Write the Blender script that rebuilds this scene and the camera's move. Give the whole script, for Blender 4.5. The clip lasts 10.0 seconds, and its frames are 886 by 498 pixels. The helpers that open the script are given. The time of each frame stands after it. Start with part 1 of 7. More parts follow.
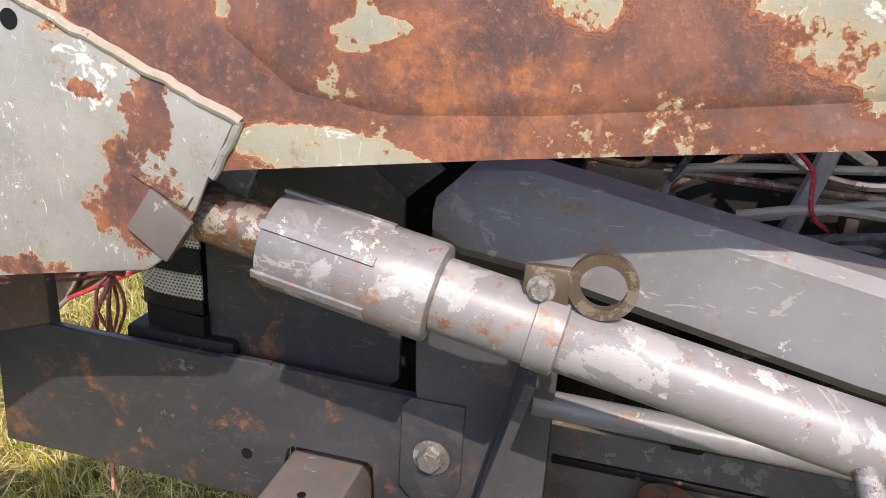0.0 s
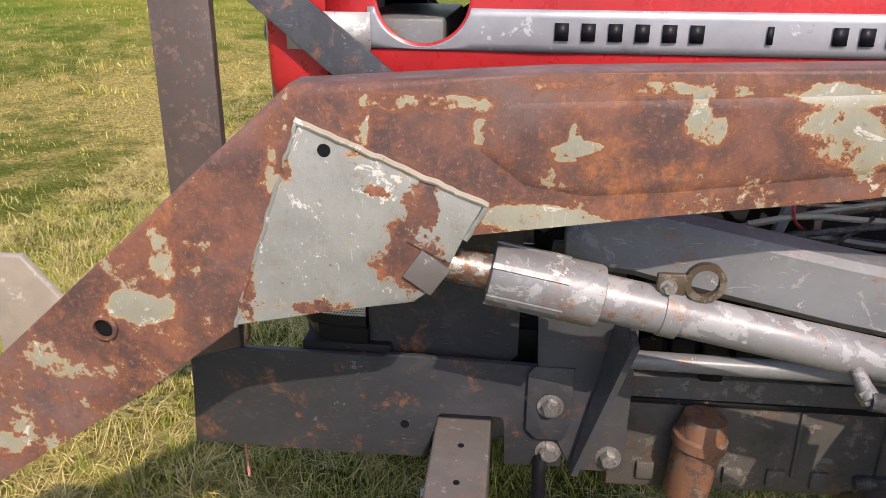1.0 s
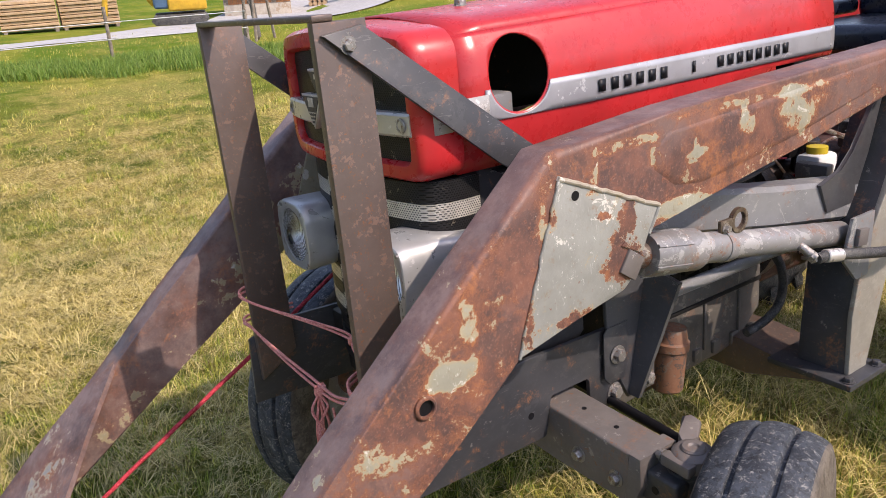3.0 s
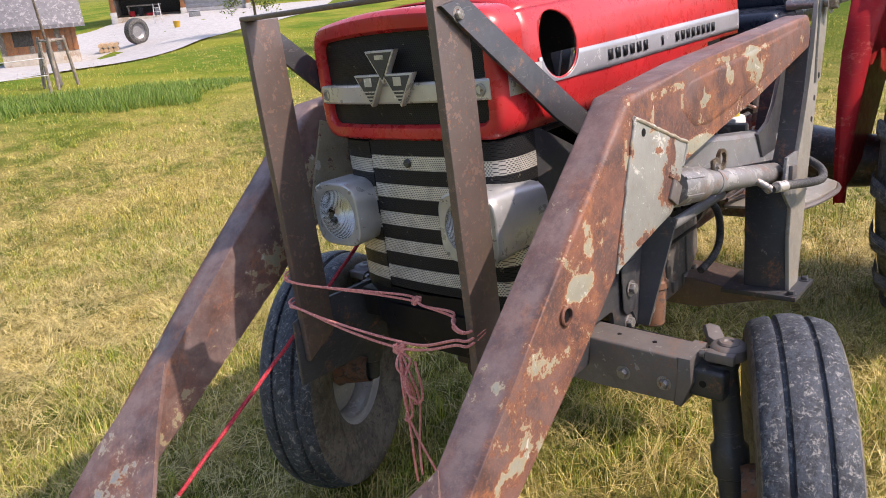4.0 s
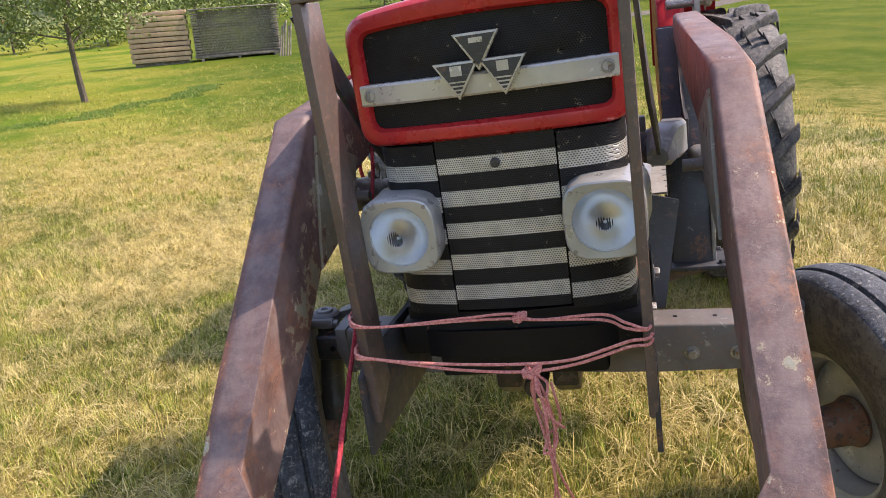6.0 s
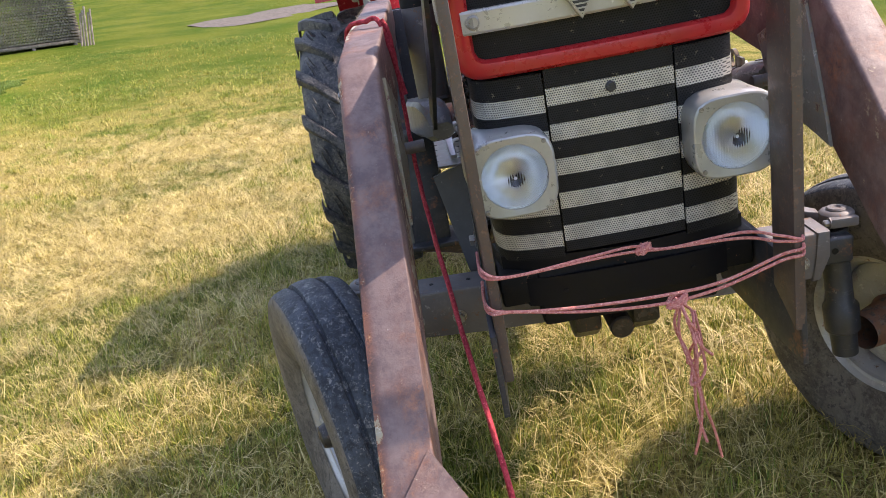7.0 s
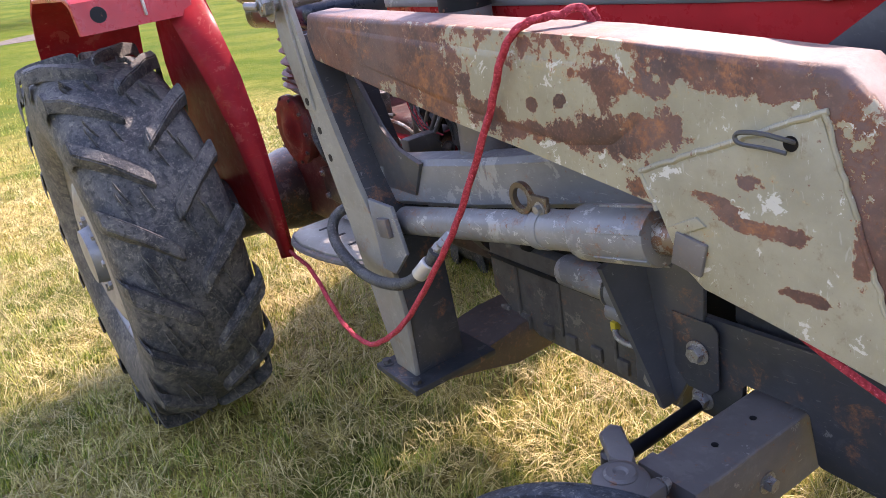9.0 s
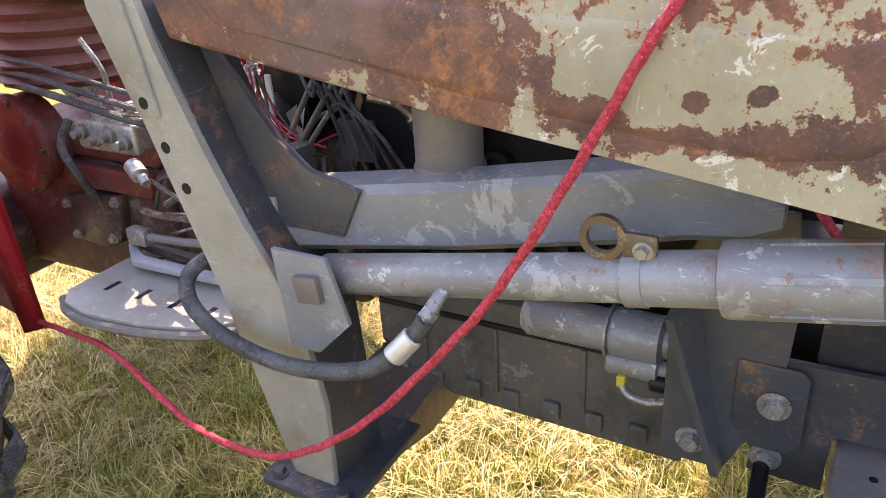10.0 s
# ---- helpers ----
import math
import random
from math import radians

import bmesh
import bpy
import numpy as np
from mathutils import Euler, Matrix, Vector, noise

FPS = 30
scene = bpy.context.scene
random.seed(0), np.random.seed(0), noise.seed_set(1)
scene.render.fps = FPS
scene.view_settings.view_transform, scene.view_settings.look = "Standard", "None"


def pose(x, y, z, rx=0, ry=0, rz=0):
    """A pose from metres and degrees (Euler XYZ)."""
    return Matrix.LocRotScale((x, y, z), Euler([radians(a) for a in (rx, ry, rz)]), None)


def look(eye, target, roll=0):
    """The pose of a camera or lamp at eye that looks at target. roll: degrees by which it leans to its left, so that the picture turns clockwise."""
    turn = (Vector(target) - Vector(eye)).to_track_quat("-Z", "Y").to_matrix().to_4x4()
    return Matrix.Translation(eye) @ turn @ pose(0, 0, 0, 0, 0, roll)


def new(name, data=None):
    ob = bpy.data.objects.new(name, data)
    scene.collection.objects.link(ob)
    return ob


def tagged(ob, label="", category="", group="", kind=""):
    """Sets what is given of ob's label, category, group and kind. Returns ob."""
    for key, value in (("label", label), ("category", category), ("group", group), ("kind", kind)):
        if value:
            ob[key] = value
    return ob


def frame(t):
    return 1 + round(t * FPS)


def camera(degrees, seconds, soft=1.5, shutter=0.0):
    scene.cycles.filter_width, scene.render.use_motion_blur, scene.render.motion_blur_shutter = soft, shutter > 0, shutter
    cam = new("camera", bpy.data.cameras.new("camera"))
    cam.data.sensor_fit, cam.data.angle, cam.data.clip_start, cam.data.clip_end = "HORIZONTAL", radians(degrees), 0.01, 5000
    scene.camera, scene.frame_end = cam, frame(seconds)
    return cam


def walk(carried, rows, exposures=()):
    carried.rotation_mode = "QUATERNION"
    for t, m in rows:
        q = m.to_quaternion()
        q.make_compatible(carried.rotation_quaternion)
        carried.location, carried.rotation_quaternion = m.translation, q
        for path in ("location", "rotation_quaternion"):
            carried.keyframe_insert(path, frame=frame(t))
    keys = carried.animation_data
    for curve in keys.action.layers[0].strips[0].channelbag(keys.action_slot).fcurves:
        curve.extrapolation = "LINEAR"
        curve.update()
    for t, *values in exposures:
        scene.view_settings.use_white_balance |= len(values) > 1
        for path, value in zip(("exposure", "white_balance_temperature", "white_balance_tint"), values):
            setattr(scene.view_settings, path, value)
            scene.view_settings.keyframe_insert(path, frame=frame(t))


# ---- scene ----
cam = camera(60.0, 10.0, soft=0.7)
PATH = [
    (0, (0.7, -0.998, 1.316), (0.221, 0.76, 0.491), 1.7),
    (0.5, (0.629, -1.258, 1.454), (0.255, 0.513, 0.603), 1.1),
    (1, (0.408, -1.393, 1.539), (0.233, 0.399, 0.667), 0.1),
    (1.5, (0.041, -1.382, 1.57), (0.15, 0.408, 0.685), -0.5),
    (2, (-0.198, -1.418, 1.567), (0.248, 0.327, 0.698), -0.9),
    (2.5, (-0.474, -1.473, 1.664), (0.292, 0.181, 0.84), -1.7),
    (2.7, (-0.587, -1.439, 1.668), (0.295, 0.166, 0.866), -2.0),
    (3.8, (-1.195, -1.212, 1.601), (0.128, 0.101, 0.876), -3.7),
    (4, (-1.331, -1.167, 1.589), (0.073, 0.066, 0.875), -3.6),
    (4.5, (-1.543, -0.933, 1.598), (0.004, 0.138, 0.921), -4.5),
    (5, (-1.695, -0.65, 1.583), (-0.009, 0.246, 0.988), -4.4),
    (5.2, (-1.695, -0.575, 1.59), (0.027, 0.247, 0.99), -4.0),
    (6.3, (-1.582, 0.033, 1.444), (0.28, 0.328, 0.778), -4.4),
    (6.5, (-1.592, 0.161, 1.44), (0.274, 0.365, 0.751), -4.8),
    (7, (-1.543, 0.459, 1.409), (0.32, 0.468, 0.681), -6.0),
    (7.5, (-1.324, 0.835, 1.375), (0.515, 0.582, 0.631), -6.3),
    (8, (-1.111, 1.098, 1.34), (0.681, 0.557, 0.635), -6.1),
    (8.5, (-0.766, 1.294, 1.336), (0.947, 0.529, 0.641), -6.3),
    (9, (-0.305, 1.407, 1.333), (1.266, 0.383, 0.638), -5.4),
    (9.5, (0.093, 1.498, 1.294), (1.328, 0.092, 0.59), -2.4),
    (10, (0.428, 1.437, 1.277), (1.334, -0.181, 0.53), -1.0),
]
TIP = pose(0, 0, 0, -5, 0, 0)  # the tractor stands across a slope
walk(cam, [(t, look(eye, target, roll)) for t, eye, target, roll in PATH],
     [(0.0, 1.38, 7200, 22), (0.5, 1.09, 7200, 22), (1.0, 1.06, 7250, 21), (2.5, 1.10, 7300, 23), (4.0, 1.31, 7300, 24), (5.0, 1.37, 7400, 24),
      (6.5, 1.66, 7450, 24), (7.5, 1.89, 7450, 26), (8.0, 2.07, 7150, 30), (9.0, 2.28, 7200, 33), (9.5, 2.72, 7800, 33), (10.0, 2.86, 8050, 31)])

# ---- world and sun ----
SUN_TO = Vector((0.275, -0.597, 0.754)).normalized()
world = bpy.data.worlds.new("sky")
scene.world = world
world.use_nodes = True
wn = world.node_tree.nodes
sky = wn.new("ShaderNodeTexSky")
sky.sky_type = "NISHITA"
sky.sun_disc = False
sky.sun_elevation = math.asin(SUN_TO.z)
sky.sun_rotation = math.atan2(SUN_TO.x, SUN_TO.y)
wn["Background"].inputs["Strength"].default_value = 0.15
world.node_tree.links.new(sky.outputs["Color"], wn["Background"].inputs["Color"])
sun_data = bpy.data.lights.new("sun", "SUN")
sun_data.energy, sun_data.angle, sun_data.color = 2.1, radians(0.53), (1.0, 0.95, 0.87)
sun = new("sun", sun_data)
sun.matrix_world = look(SUN_TO * 40, (0, 0, 0))


# ---- materials ----
class Nodes:
    """Short writing for a node material."""

    def __init__(self, name):
        self.m = bpy.data.materials.new(name)
        self.m.use_nodes = True
        self.t = self.m.node_tree
        self.b = self.t.nodes["Principled BSDF"]
        self.co = self.t.nodes.new("ShaderNodeTexCoord").outputs["Object"]

    def link(self, a, b):
        self.t.links.new(a, b)

    def put(self, value, socket):
        if isinstance(value, bpy.types.NodeSocket):
            self.link(value, socket)
        elif isinstance(value, tuple) and len(value) == 3 and socket.type == "RGBA":
            socket.default_value = (*value, 1)
        else:
            socket.default_value = value

    def noise(self, scale, detail=6.0, rough=0.6, co=None, distort=0.0, stretch=None):
        n = self.t.nodes.new("ShaderNodeTexNoise")
        n.inputs["Scale"].default_value, n.inputs["Detail"].default_value = scale, detail
        n.inputs["Roughness"].default_value, n.inputs["Distortion"].default_value = rough, distort
        c = co or self.co
        if stretch:
            mp = self.t.nodes.new("ShaderNodeMapping")
            mp.inputs["Scale"].default_value = stretch
            self.link(c, mp.inputs["Vector"])
            c = mp.outputs["Vector"]
        self.link(c, n.inputs["Vector"])
        return n.outputs["Fac"]

    def cells(self, scale, feature="F1", co=None):
        n = self.t.nodes.new("ShaderNodeTexVoronoi")
        n.feature = feature
        n.inputs["Scale"].default_value = scale
        self.link(co or self.co, n.inputs["Vector"])
        return n.outputs["Distance"]

    def math(self, op, a, b=0.0, clamp=False):
        n = self.t.nodes.new("ShaderNodeMath")
        n.operation, n.use_clamp = op, clamp
        self.put(a, n.inputs[0])
        self.put(b, n.inputs[1])
        return n.outputs[0]

    def step(self, v, lo, hi):
        n = self.t.nodes.new("ShaderNodeMapRange")
        n.interpolation_type = "SMOOTHSTEP"
        self.put(v, n.inputs["Value"])
        n.inputs["From Min"].default_value, n.inputs["From Max"].default_value = lo, hi
        return n.outputs["Result"]

    def mix(self, f, a, b):
        n = self.t.nodes.new("ShaderNodeMix")
        n.data_type = "RGBA"
        self.put(f, n.inputs[0])
        self.put(a, n.inputs[6])
        self.put(b, n.inputs[7])
        return n.outputs[2]

    def mixf(self, f, a, b):
        n = self.t.nodes.new("ShaderNodeMix")
        self.put(f, n.inputs[0])
        self.put(a, n.inputs[2])
        self.put(b, n.inputs[3])
        return n.outputs[0]

    def blob(self, centre, size, warp=0.02):
        """1 inside an uneven round spot of a surface in the x-z plane."""
        d = self.t.nodes.new("ShaderNodeMapping")
        d.vector_type = "TEXTURE"
        d.inputs["Location"].default_value = centre
        d.inputs["Scale"].default_value = size
        self.link(self.co, d.inputs["Vector"])
        ln = self.t.nodes.new("ShaderNodeVectorMath")
        ln.operation = "LENGTH"
        self.link(d.outputs["Vector"], ln.inputs[0])
        wob = self.math("MULTIPLY", self.math("SUBTRACT", self.noise(28, 5), 0.5), 2.6)
        return self.step(self.math("ADD", ln.outputs["Value"], wob), 1.05, 0.9)

    def done(self, color, rough=0.5, metal=0.0, bump=None, strength=0.3, distance=0.002):
        self.put(color, self.b.inputs["Base Color"])
        self.put(rough, self.b.inputs["Roughness"])
        self.put(metal, self.b.inputs["Metallic"])
        if bump is not None:
            n = self.t.nodes.new("ShaderNodeBump")
            n.inputs["Strength"].default_value, n.inputs["Distance"].default_value = strength, distance
            self.put(bump, n.inputs["Height"])
            self.link(n.outputs["Normal"], self.b.inputs["Normal"])
        return self.m


def rusted(name, paint_level, paint=(0.34, 0.34, 0.27), blobs=(), bare=0.5, band=None, rust_tone=1.0):
    """Old paint flaking off rusty steel: red-brown scale with growth rings, an orange line along the edge of the paint,
    pale primer scratches. Paint holds best on the outer flank; top and inner faces are worn bare.
    A spot with a positive amount keeps paint, a negative one has rusted through."""
    k = Nodes(name)
    big, mid, fine = k.noise(6.5, 10, 0.66, distort=0.3), k.noise(24, 10, 0.74), k.noise(150, 4, 0.7)
    v = k.math("ADD", k.math("MULTIPLY", big, 0.95), k.math("MULTIPLY", mid, 0.85))
    v = k.math("SUBTRACT", v, 0.40)
    sep = k.t.nodes.new("ShaderNodeSeparateXYZ")
    k.link(k.co, sep.inputs[0])
    flank = k.step(k.math("ABSOLUTE", sep.outputs["Y"]), 0.522, 0.540)
    v = k.math("SUBTRACT", v, k.math("MULTIPLY", k.math("SUBTRACT", 1.0, flank), 0.26 * bare))
    if band:
        lines, amount = band
        held = 1.0
        for a, c, e in lines:
            line = k.math("ADD", k.math("ADD", k.math("MULTIPLY", sep.outputs["X"], a), k.math("MULTIPLY", sep.outputs["Z"], c)), e)
            held = k.math("MULTIPLY", held, k.step(line, -0.05, 0.05))
        v = k.math("ADD", v, k.math("MULTIPLY", held, amount))
    wob = k.math("MULTIPLY", k.math("SUBTRACT", k.noise(24, 10, 0.74), 0.5), 3.4)
    for centre, size, amount in blobs:
        d = k.t.nodes.new("ShaderNodeMapping")
        d.vector_type = "TEXTURE"
        d.inputs["Location"].default_value = (centre[0], 0.0, centre[1])
        d.inputs["Scale"].default_value = (size[0], 50.0, size[1])
        k.link(k.co, d.inputs["Vector"])
        ln = k.t.nodes.new("ShaderNodeVectorMath")
        ln.operation = "LENGTH"
        k.link(d.outputs["Vector"], ln.inputs[0])
        v = k.math("ADD", v, k.math("MULTIPLY", k.math("MULTIPLY", k.step(k.math("ADD", ln.outputs["Value"], wob), 1.45, 0.45), flank), amount * 1.25))
    lvl = 1.0 - paint_level
    dv = k.math("SUBTRACT", lvl, v)
    is_paint = k.step(dv, 0.003, -0.003)
    rust_in = k.math("SUBTRACT", 1.0, is_paint)
    # rust: deep scale, redder growth rings near the paint, orange edge, pale specks
    t = rust_tone
    deep = k.mix(k.step(k.noise(9, 9, 0.72), 0.36, 0.66), (0.062 * t, 0.034 * t, 0.030 * t), (0.180 * t, 0.074 * t, 0.046 * t))
    deep = k.mix(k.math("MULTIPLY", k.step(k.noise(3.4, 7, 0.6), 0.46, 0.62), 0.6), deep, (0.155 * t, 0.098 * t, 0.085 * t))
    deep = k.mix(k.math("MULTIPLY", k.step(k.noise(4.5, 8, 0.7, distort=0.8), 0.53, 0.62), 0.55), deep, (0.050 * t, 0.031 * t, 0.028 * t))
    deep = k.mix(k.math("MULTIPLY", k.step(fine, 0.52, 0.78), 0.7), deep, (0.27 * t, 0.145 * t, 0.095 * t))
    bloom = k.step(k.noise(8, 9, 0.72, distort=0.5), 0.52, 0.62)
    grain = k.step(k.noise(70, 6, 0.78), 0.36, 0.60)
    orange = k.mix(k.step(k.noise(38, 8, 0.75), 0.32, 0.66), (0.215, 0.074, 0.031), (0.40, 0.155, 0.058))
    deep = k.mix(k.math("MULTIPLY", bloom, k.math("MULTIPLY", grain, 0.8)), deep, orange)
    waves = k.math("SINE", k.math("ADD", k.math("MULTIPLY", dv, 210.0), k.math("MULTIPLY", k.noise(45, 4), 7.0)))
    near = k.math("MULTIPLY", k.step(dv, 0.13, 0.015), rust_in)
    ringed = k.mix(k.step(waves, -0.5, 0.7), (0.15, 0.058, 0.034), (0.30, 0.108, 0.046))
    rust = k.mix(k.math("MULTIPLY", near, 0.75), deep, ringed)
    edge = k.math("MULTIPLY", k.step(dv, 0.028, 0.008), rust_in)
    rust = k.mix(k.math("MULTIPLY", edge, 0.85), rust, k.mix(k.step(mid, 0.4, 0.6), (0.40, 0.15, 0.05), (0.26, 0.10, 0.04)))
    flecks = k.step(k.noise(95, 6, 0.8), 0.64, 0.69)
    rust = k.mix(k.math("MULTIPLY", flecks, 0.7), rust, (0.44, 0.38, 0.30))
    black = k.step(k.noise(52, 7, 0.8), 0.655, 0.70)
    rust = k.mix(k.math("MULTIPLY", black, 0.7), rust, (0.045, 0.03, 0.026))
    worn_face = k.math("MULTIPLY", k.math("SUBTRACT", 1.0, flank), k.step(k.noise(6, 8, 0.7), 0.30, 0.55))
    plum = k.mix(k.step(k.noise(15, 9, 0.74), 0.38, 0.62), (0.115, 0.080, 0.078), (0.205, 0.150, 0.138))
    rust = k.mix(k.math("MULTIPLY", worn_face, 0.8), rust, k.mix(k.math("MULTIPLY", flecks, 0.6), plum, (0.40, 0.34, 0.29)))
    # paint: blotchy, yellowed along its edge, scratched to pale primer
    soil = k.mix(k.step(k.noise(7, 8, 0.65), 0.35, 0.7), paint, tuple(c * 0.74 for c in paint))
    soil = k.mix(k.math("MULTIPLY", k.step(dv, -0.085, -0.008), 0.5), soil, (0.36, 0.27, 0.13))
    stain = k.step(k.noise(46, 8, 0.74), 0.56, 0.68)
    soil = k.mix(k.math("MULTIPLY", stain, 0.6), soil, (0.20, 0.14, 0.08))
    flake = k.math("MULTIPLY", k.step(k.noise(16, 9, 0.72, distort=0.6), 0.60, 0.612), k.step(k.noise(60, 6, 0.7), 0.36, 0.42))
    soil = k.mix(k.math("MULTIPLY", flake, 0.75), soil, (0.60, 0.58, 0.52))
    scratch = k.step(k.noise(60, 7, 0.8, stretch=(1, 1, 0.6), distort=1.2), 0.62, 0.66)
    soil = k.mix(k.math("MULTIPLY", scratch, 0.8), soil, (0.64, 0.63, 0.58))
    line2 = k.step(k.noise(15, 3, 0.5, stretch=(7, 1, 1.6), distort=2.5), 0.655, 0.69)
    soil = k.mix(k.math("MULTIPLY", line2, 0.22), soil, (0.55, 0.55, 0.50))
    pit = k.math("MULTIPLY", k.step(k.noise(75, 6, 0.75), 0.64, 0.665), 0.85)
    soil = k.mix(pit, soil, (0.17, 0.07, 0.04))
    col = k.mix(is_paint, rust, soil)
    lip = k.math("MULTIPLY", k.step(dv, -0.012, -0.003), is_paint)
    col = k.mix(k.math("MULTIPLY", lip, 0.6), col, (0.52, 0.47, 0.34))
    h = k.math("ADD", k.math("MULTIPLY", is_paint, 0.7), k.math("MULTIPLY", fine, 0.5))
    h = k.math("ADD", h, k.math("MULTIPLY", k.noise(52, 7, 0.7), 0.8))
    h = k.math("ADD", h, k.math("MULTIPLY", k.math("MULTIPLY", waves, near), 0.12))
    return k.done(col, k.mixf(is_paint, k.math("ADD", 0.42, k.math("MULTIPLY", k.noise(20, 5), 0.35)), 0.42), 0.0, h, 0.6, 0.0018)


def painted(name, color, worn=(0.55, 0.55, 0.52), wear=0.62, rough=0.45, rust=0.66, metal=0.0, chip_scale=22, dirt=(0.12, 0.10, 0.08), dirt_level=0.62, marks=0.0, flakes=None):
    """Painted metal with chips, rust freckles and grime; marks adds flaked patches, orange stains and scratches."""
    k = Nodes(name)
    tone = k.noise(5, 8, 0.65)
    dark = tuple(c * 0.76 for c in color)
    col = k.mix(k.step(tone, 0.35, 0.65), color, dark)
    fine = k.noise(160, 3)
    if marks:
        smear = k.step(k.noise(11, 8, 0.7, stretch=(0.45, 1, 1.4), distort=0.5), 0.50, 0.66)
        col = k.mix(k.math("MULTIPLY", smear, 0.5 * marks), col, tuple(c * 0.55 + 0.03 for c in color))
        light = k.step(k.noise(30, 8, 0.74), 0.54, 0.66)
        col = k.mix(k.math("MULTIPLY", light, 0.35 * marks), col, tuple(min(1.0, c * 1.5 + 0.02) for c in color))
        flake_v = k.noise(10.5, 10, 0.7, distort=0.5)
        flake = k.step(flake_v, 0.590, 0.598)
        col = k.mix(k.math("MULTIPLY", flake, 0.85 * (marks if flakes is None else flakes)), col, worn)
        stain = k.math("MULTIPLY", k.step(k.noise(13, 9, 0.74, distort=0.3), 0.545, 0.63), k.step(k.noise(60, 6, 0.75), 0.36, 0.6))
        col = k.mix(k.math("MULTIPLY", stain, 0.8 * marks), col, k.mix(k.step(fine, 0.4, 0.6), (0.30, 0.125, 0.05), (0.17, 0.085, 0.05)))
        hair = k.step(k.noise(17, 3, 0.5, stretch=(1.4, 1, 9), distort=1.6), 0.665, 0.69)
        col = k.mix(k.math("MULTIPLY", hair, 0.45 * marks), col, worn)
    chip = k.step(k.noise(chip_scale, 8, 0.74), wear, wear + 0.012)
    col = k.mix(k.math("MULTIPLY", chip, 0.85), col, worn)
    spot = k.step(k.noise(chip_scale * 1.9, 7, 0.74, distort=0.4), rust, rust + 0.02)
    col = k.mix(k.math("MULTIPLY", spot, 0.85), col, (0.20, 0.088, 0.045))
    grime = k.step(k.noise(8, 8, 0.72), dirt_level, dirt_level + 0.2)
    col = k.mix(k.math("MULTIPLY", grime, 0.6), col, dirt)
    h = k.math("SUBTRACT", k.math("MULTIPLY", fine, 0.25), k.math("MULTIPLY", chip, 0.5))
    h = k.math("ADD", h, k.math("MULTIPLY", k.noise(14, 5), 0.35))
    r = k.math("ADD", rough, k.math("MULTIPLY", k.math("SUBTRACT", k.noise(24, 6, 0.7), 0.5), 0.5))
    return k.done(col, r, metal, h, 0.4, 0.0009)


LEFT_SPOTS = (((0.285, 1.238), (0.10, 0.014), 0.15), ((0.206, 1.205), (0.014, 0.04), 0.13), ((0.37, 1.20), (0.03, 0.035), 0.12), ((0.475, 1.178), (0.030, 0.016), 0.18), ((0.505, 1.186), (0.030, 0.010), 0.17), ((0.484, 1.203), (0.010, 0.020), 0.17),
              ((0.645, 1.215), (0.034, 0.022), 0.17), ((0.632, 1.238), (0.014, 0.018), 0.15), ((0.44, 1.088), (0.10, 0.016), 0.16), ((0.82, 1.22), (0.08, 0.05), 0.13), ((0.085, 1.09), (0.014, 0.11), 0.10),
              ((-0.125, 0.925), (0.06, 0.022), 0.15), ((-0.09, 1.01), (0.02, 0.05), 0.10), ((-0.42, 0.66), (0.05, 0.03), 0.12), ((0.72, 1.262), (0.30, 0.012), 0.12),
              ((0.42, 1.21), (0.05, 0.04), -0.08), ((0.56, 1.14), (0.09, 0.04), -0.12), ((0.16, 1.225), (0.05, 0.02), -0.12))
RIGHT_SPOTS = (((1.06, 1.235), (0.20, 0.06), -0.30), ((0.86, 1.215), (0.09, 0.05), -0.16), ((1.20, 1.27), (0.12, 0.05), -0.28), ((0.44, 1.138), (0.070, 0.034), -0.34), ((0.375, 1.155), (0.045, 0.026), -0.34), ((0.335, 1.163), (0.034, 0.024), -0.36), ((0.349, 1.216), (0.022, 0.013), -0.36),
               ((0.421, 1.214), (0.034, 0.022), -0.34), ((0.43, 1.192), (0.012, 0.014), -0.3), ((0.70, 1.150), (0.055, 0.024), -0.34), ((0.61, 1.134), (0.060, 0.018), -0.34),
               ((0.531, 1.136), (0.020, 0.014), -0.34), ((0.516, 1.187), (0.010, 0.010), -0.4), ((0.581, 1.174), (0.012, 0.009), -0.4), ((0.825, 1.18), (0.06, 0.045), -0.30),
               ((0.287, 1.243), (0.05, 0.016), -0.3), ((0.377, 1.075), (0.02, 0.016), -0.3), ((0.744, 1.197), (0.014, 0.012), -0.3), ((0.05, 1.05), (0.03, 0.02), -0.26),
               ((1.0, 1.17), (0.05, 0.03), 0.12), ((-0.08, 0.95), (0.02, 0.015), -0.26), ((-0.2, 0.82), (0.06, 0.015), -0.22), ((0.03, 1.085), (0.085, 0.090), -0.32), ((-0.07, 0.985), (0.075, 0.055), -0.24), ((0.20, 1.235), (0.08, 0.018), -0.3))
M_ARM_L = rusted("rusty_paint_left", 0.375, paint=(0.31, 0.305, 0.235), blobs=LEFT_SPOTS, bare=0.2, rust_tone=1.15)
M_ARM_R = rusted("rusty_paint_right", 0.43, paint=(0.335, 0.305, 0.21), band=(((0.03, -1.0, 1.215), (0.884, -1.0, 1.085), (-1.0, 0.0, 0.79)), 0.24), blobs=RIGHT_SPOTS, bare=0.95)
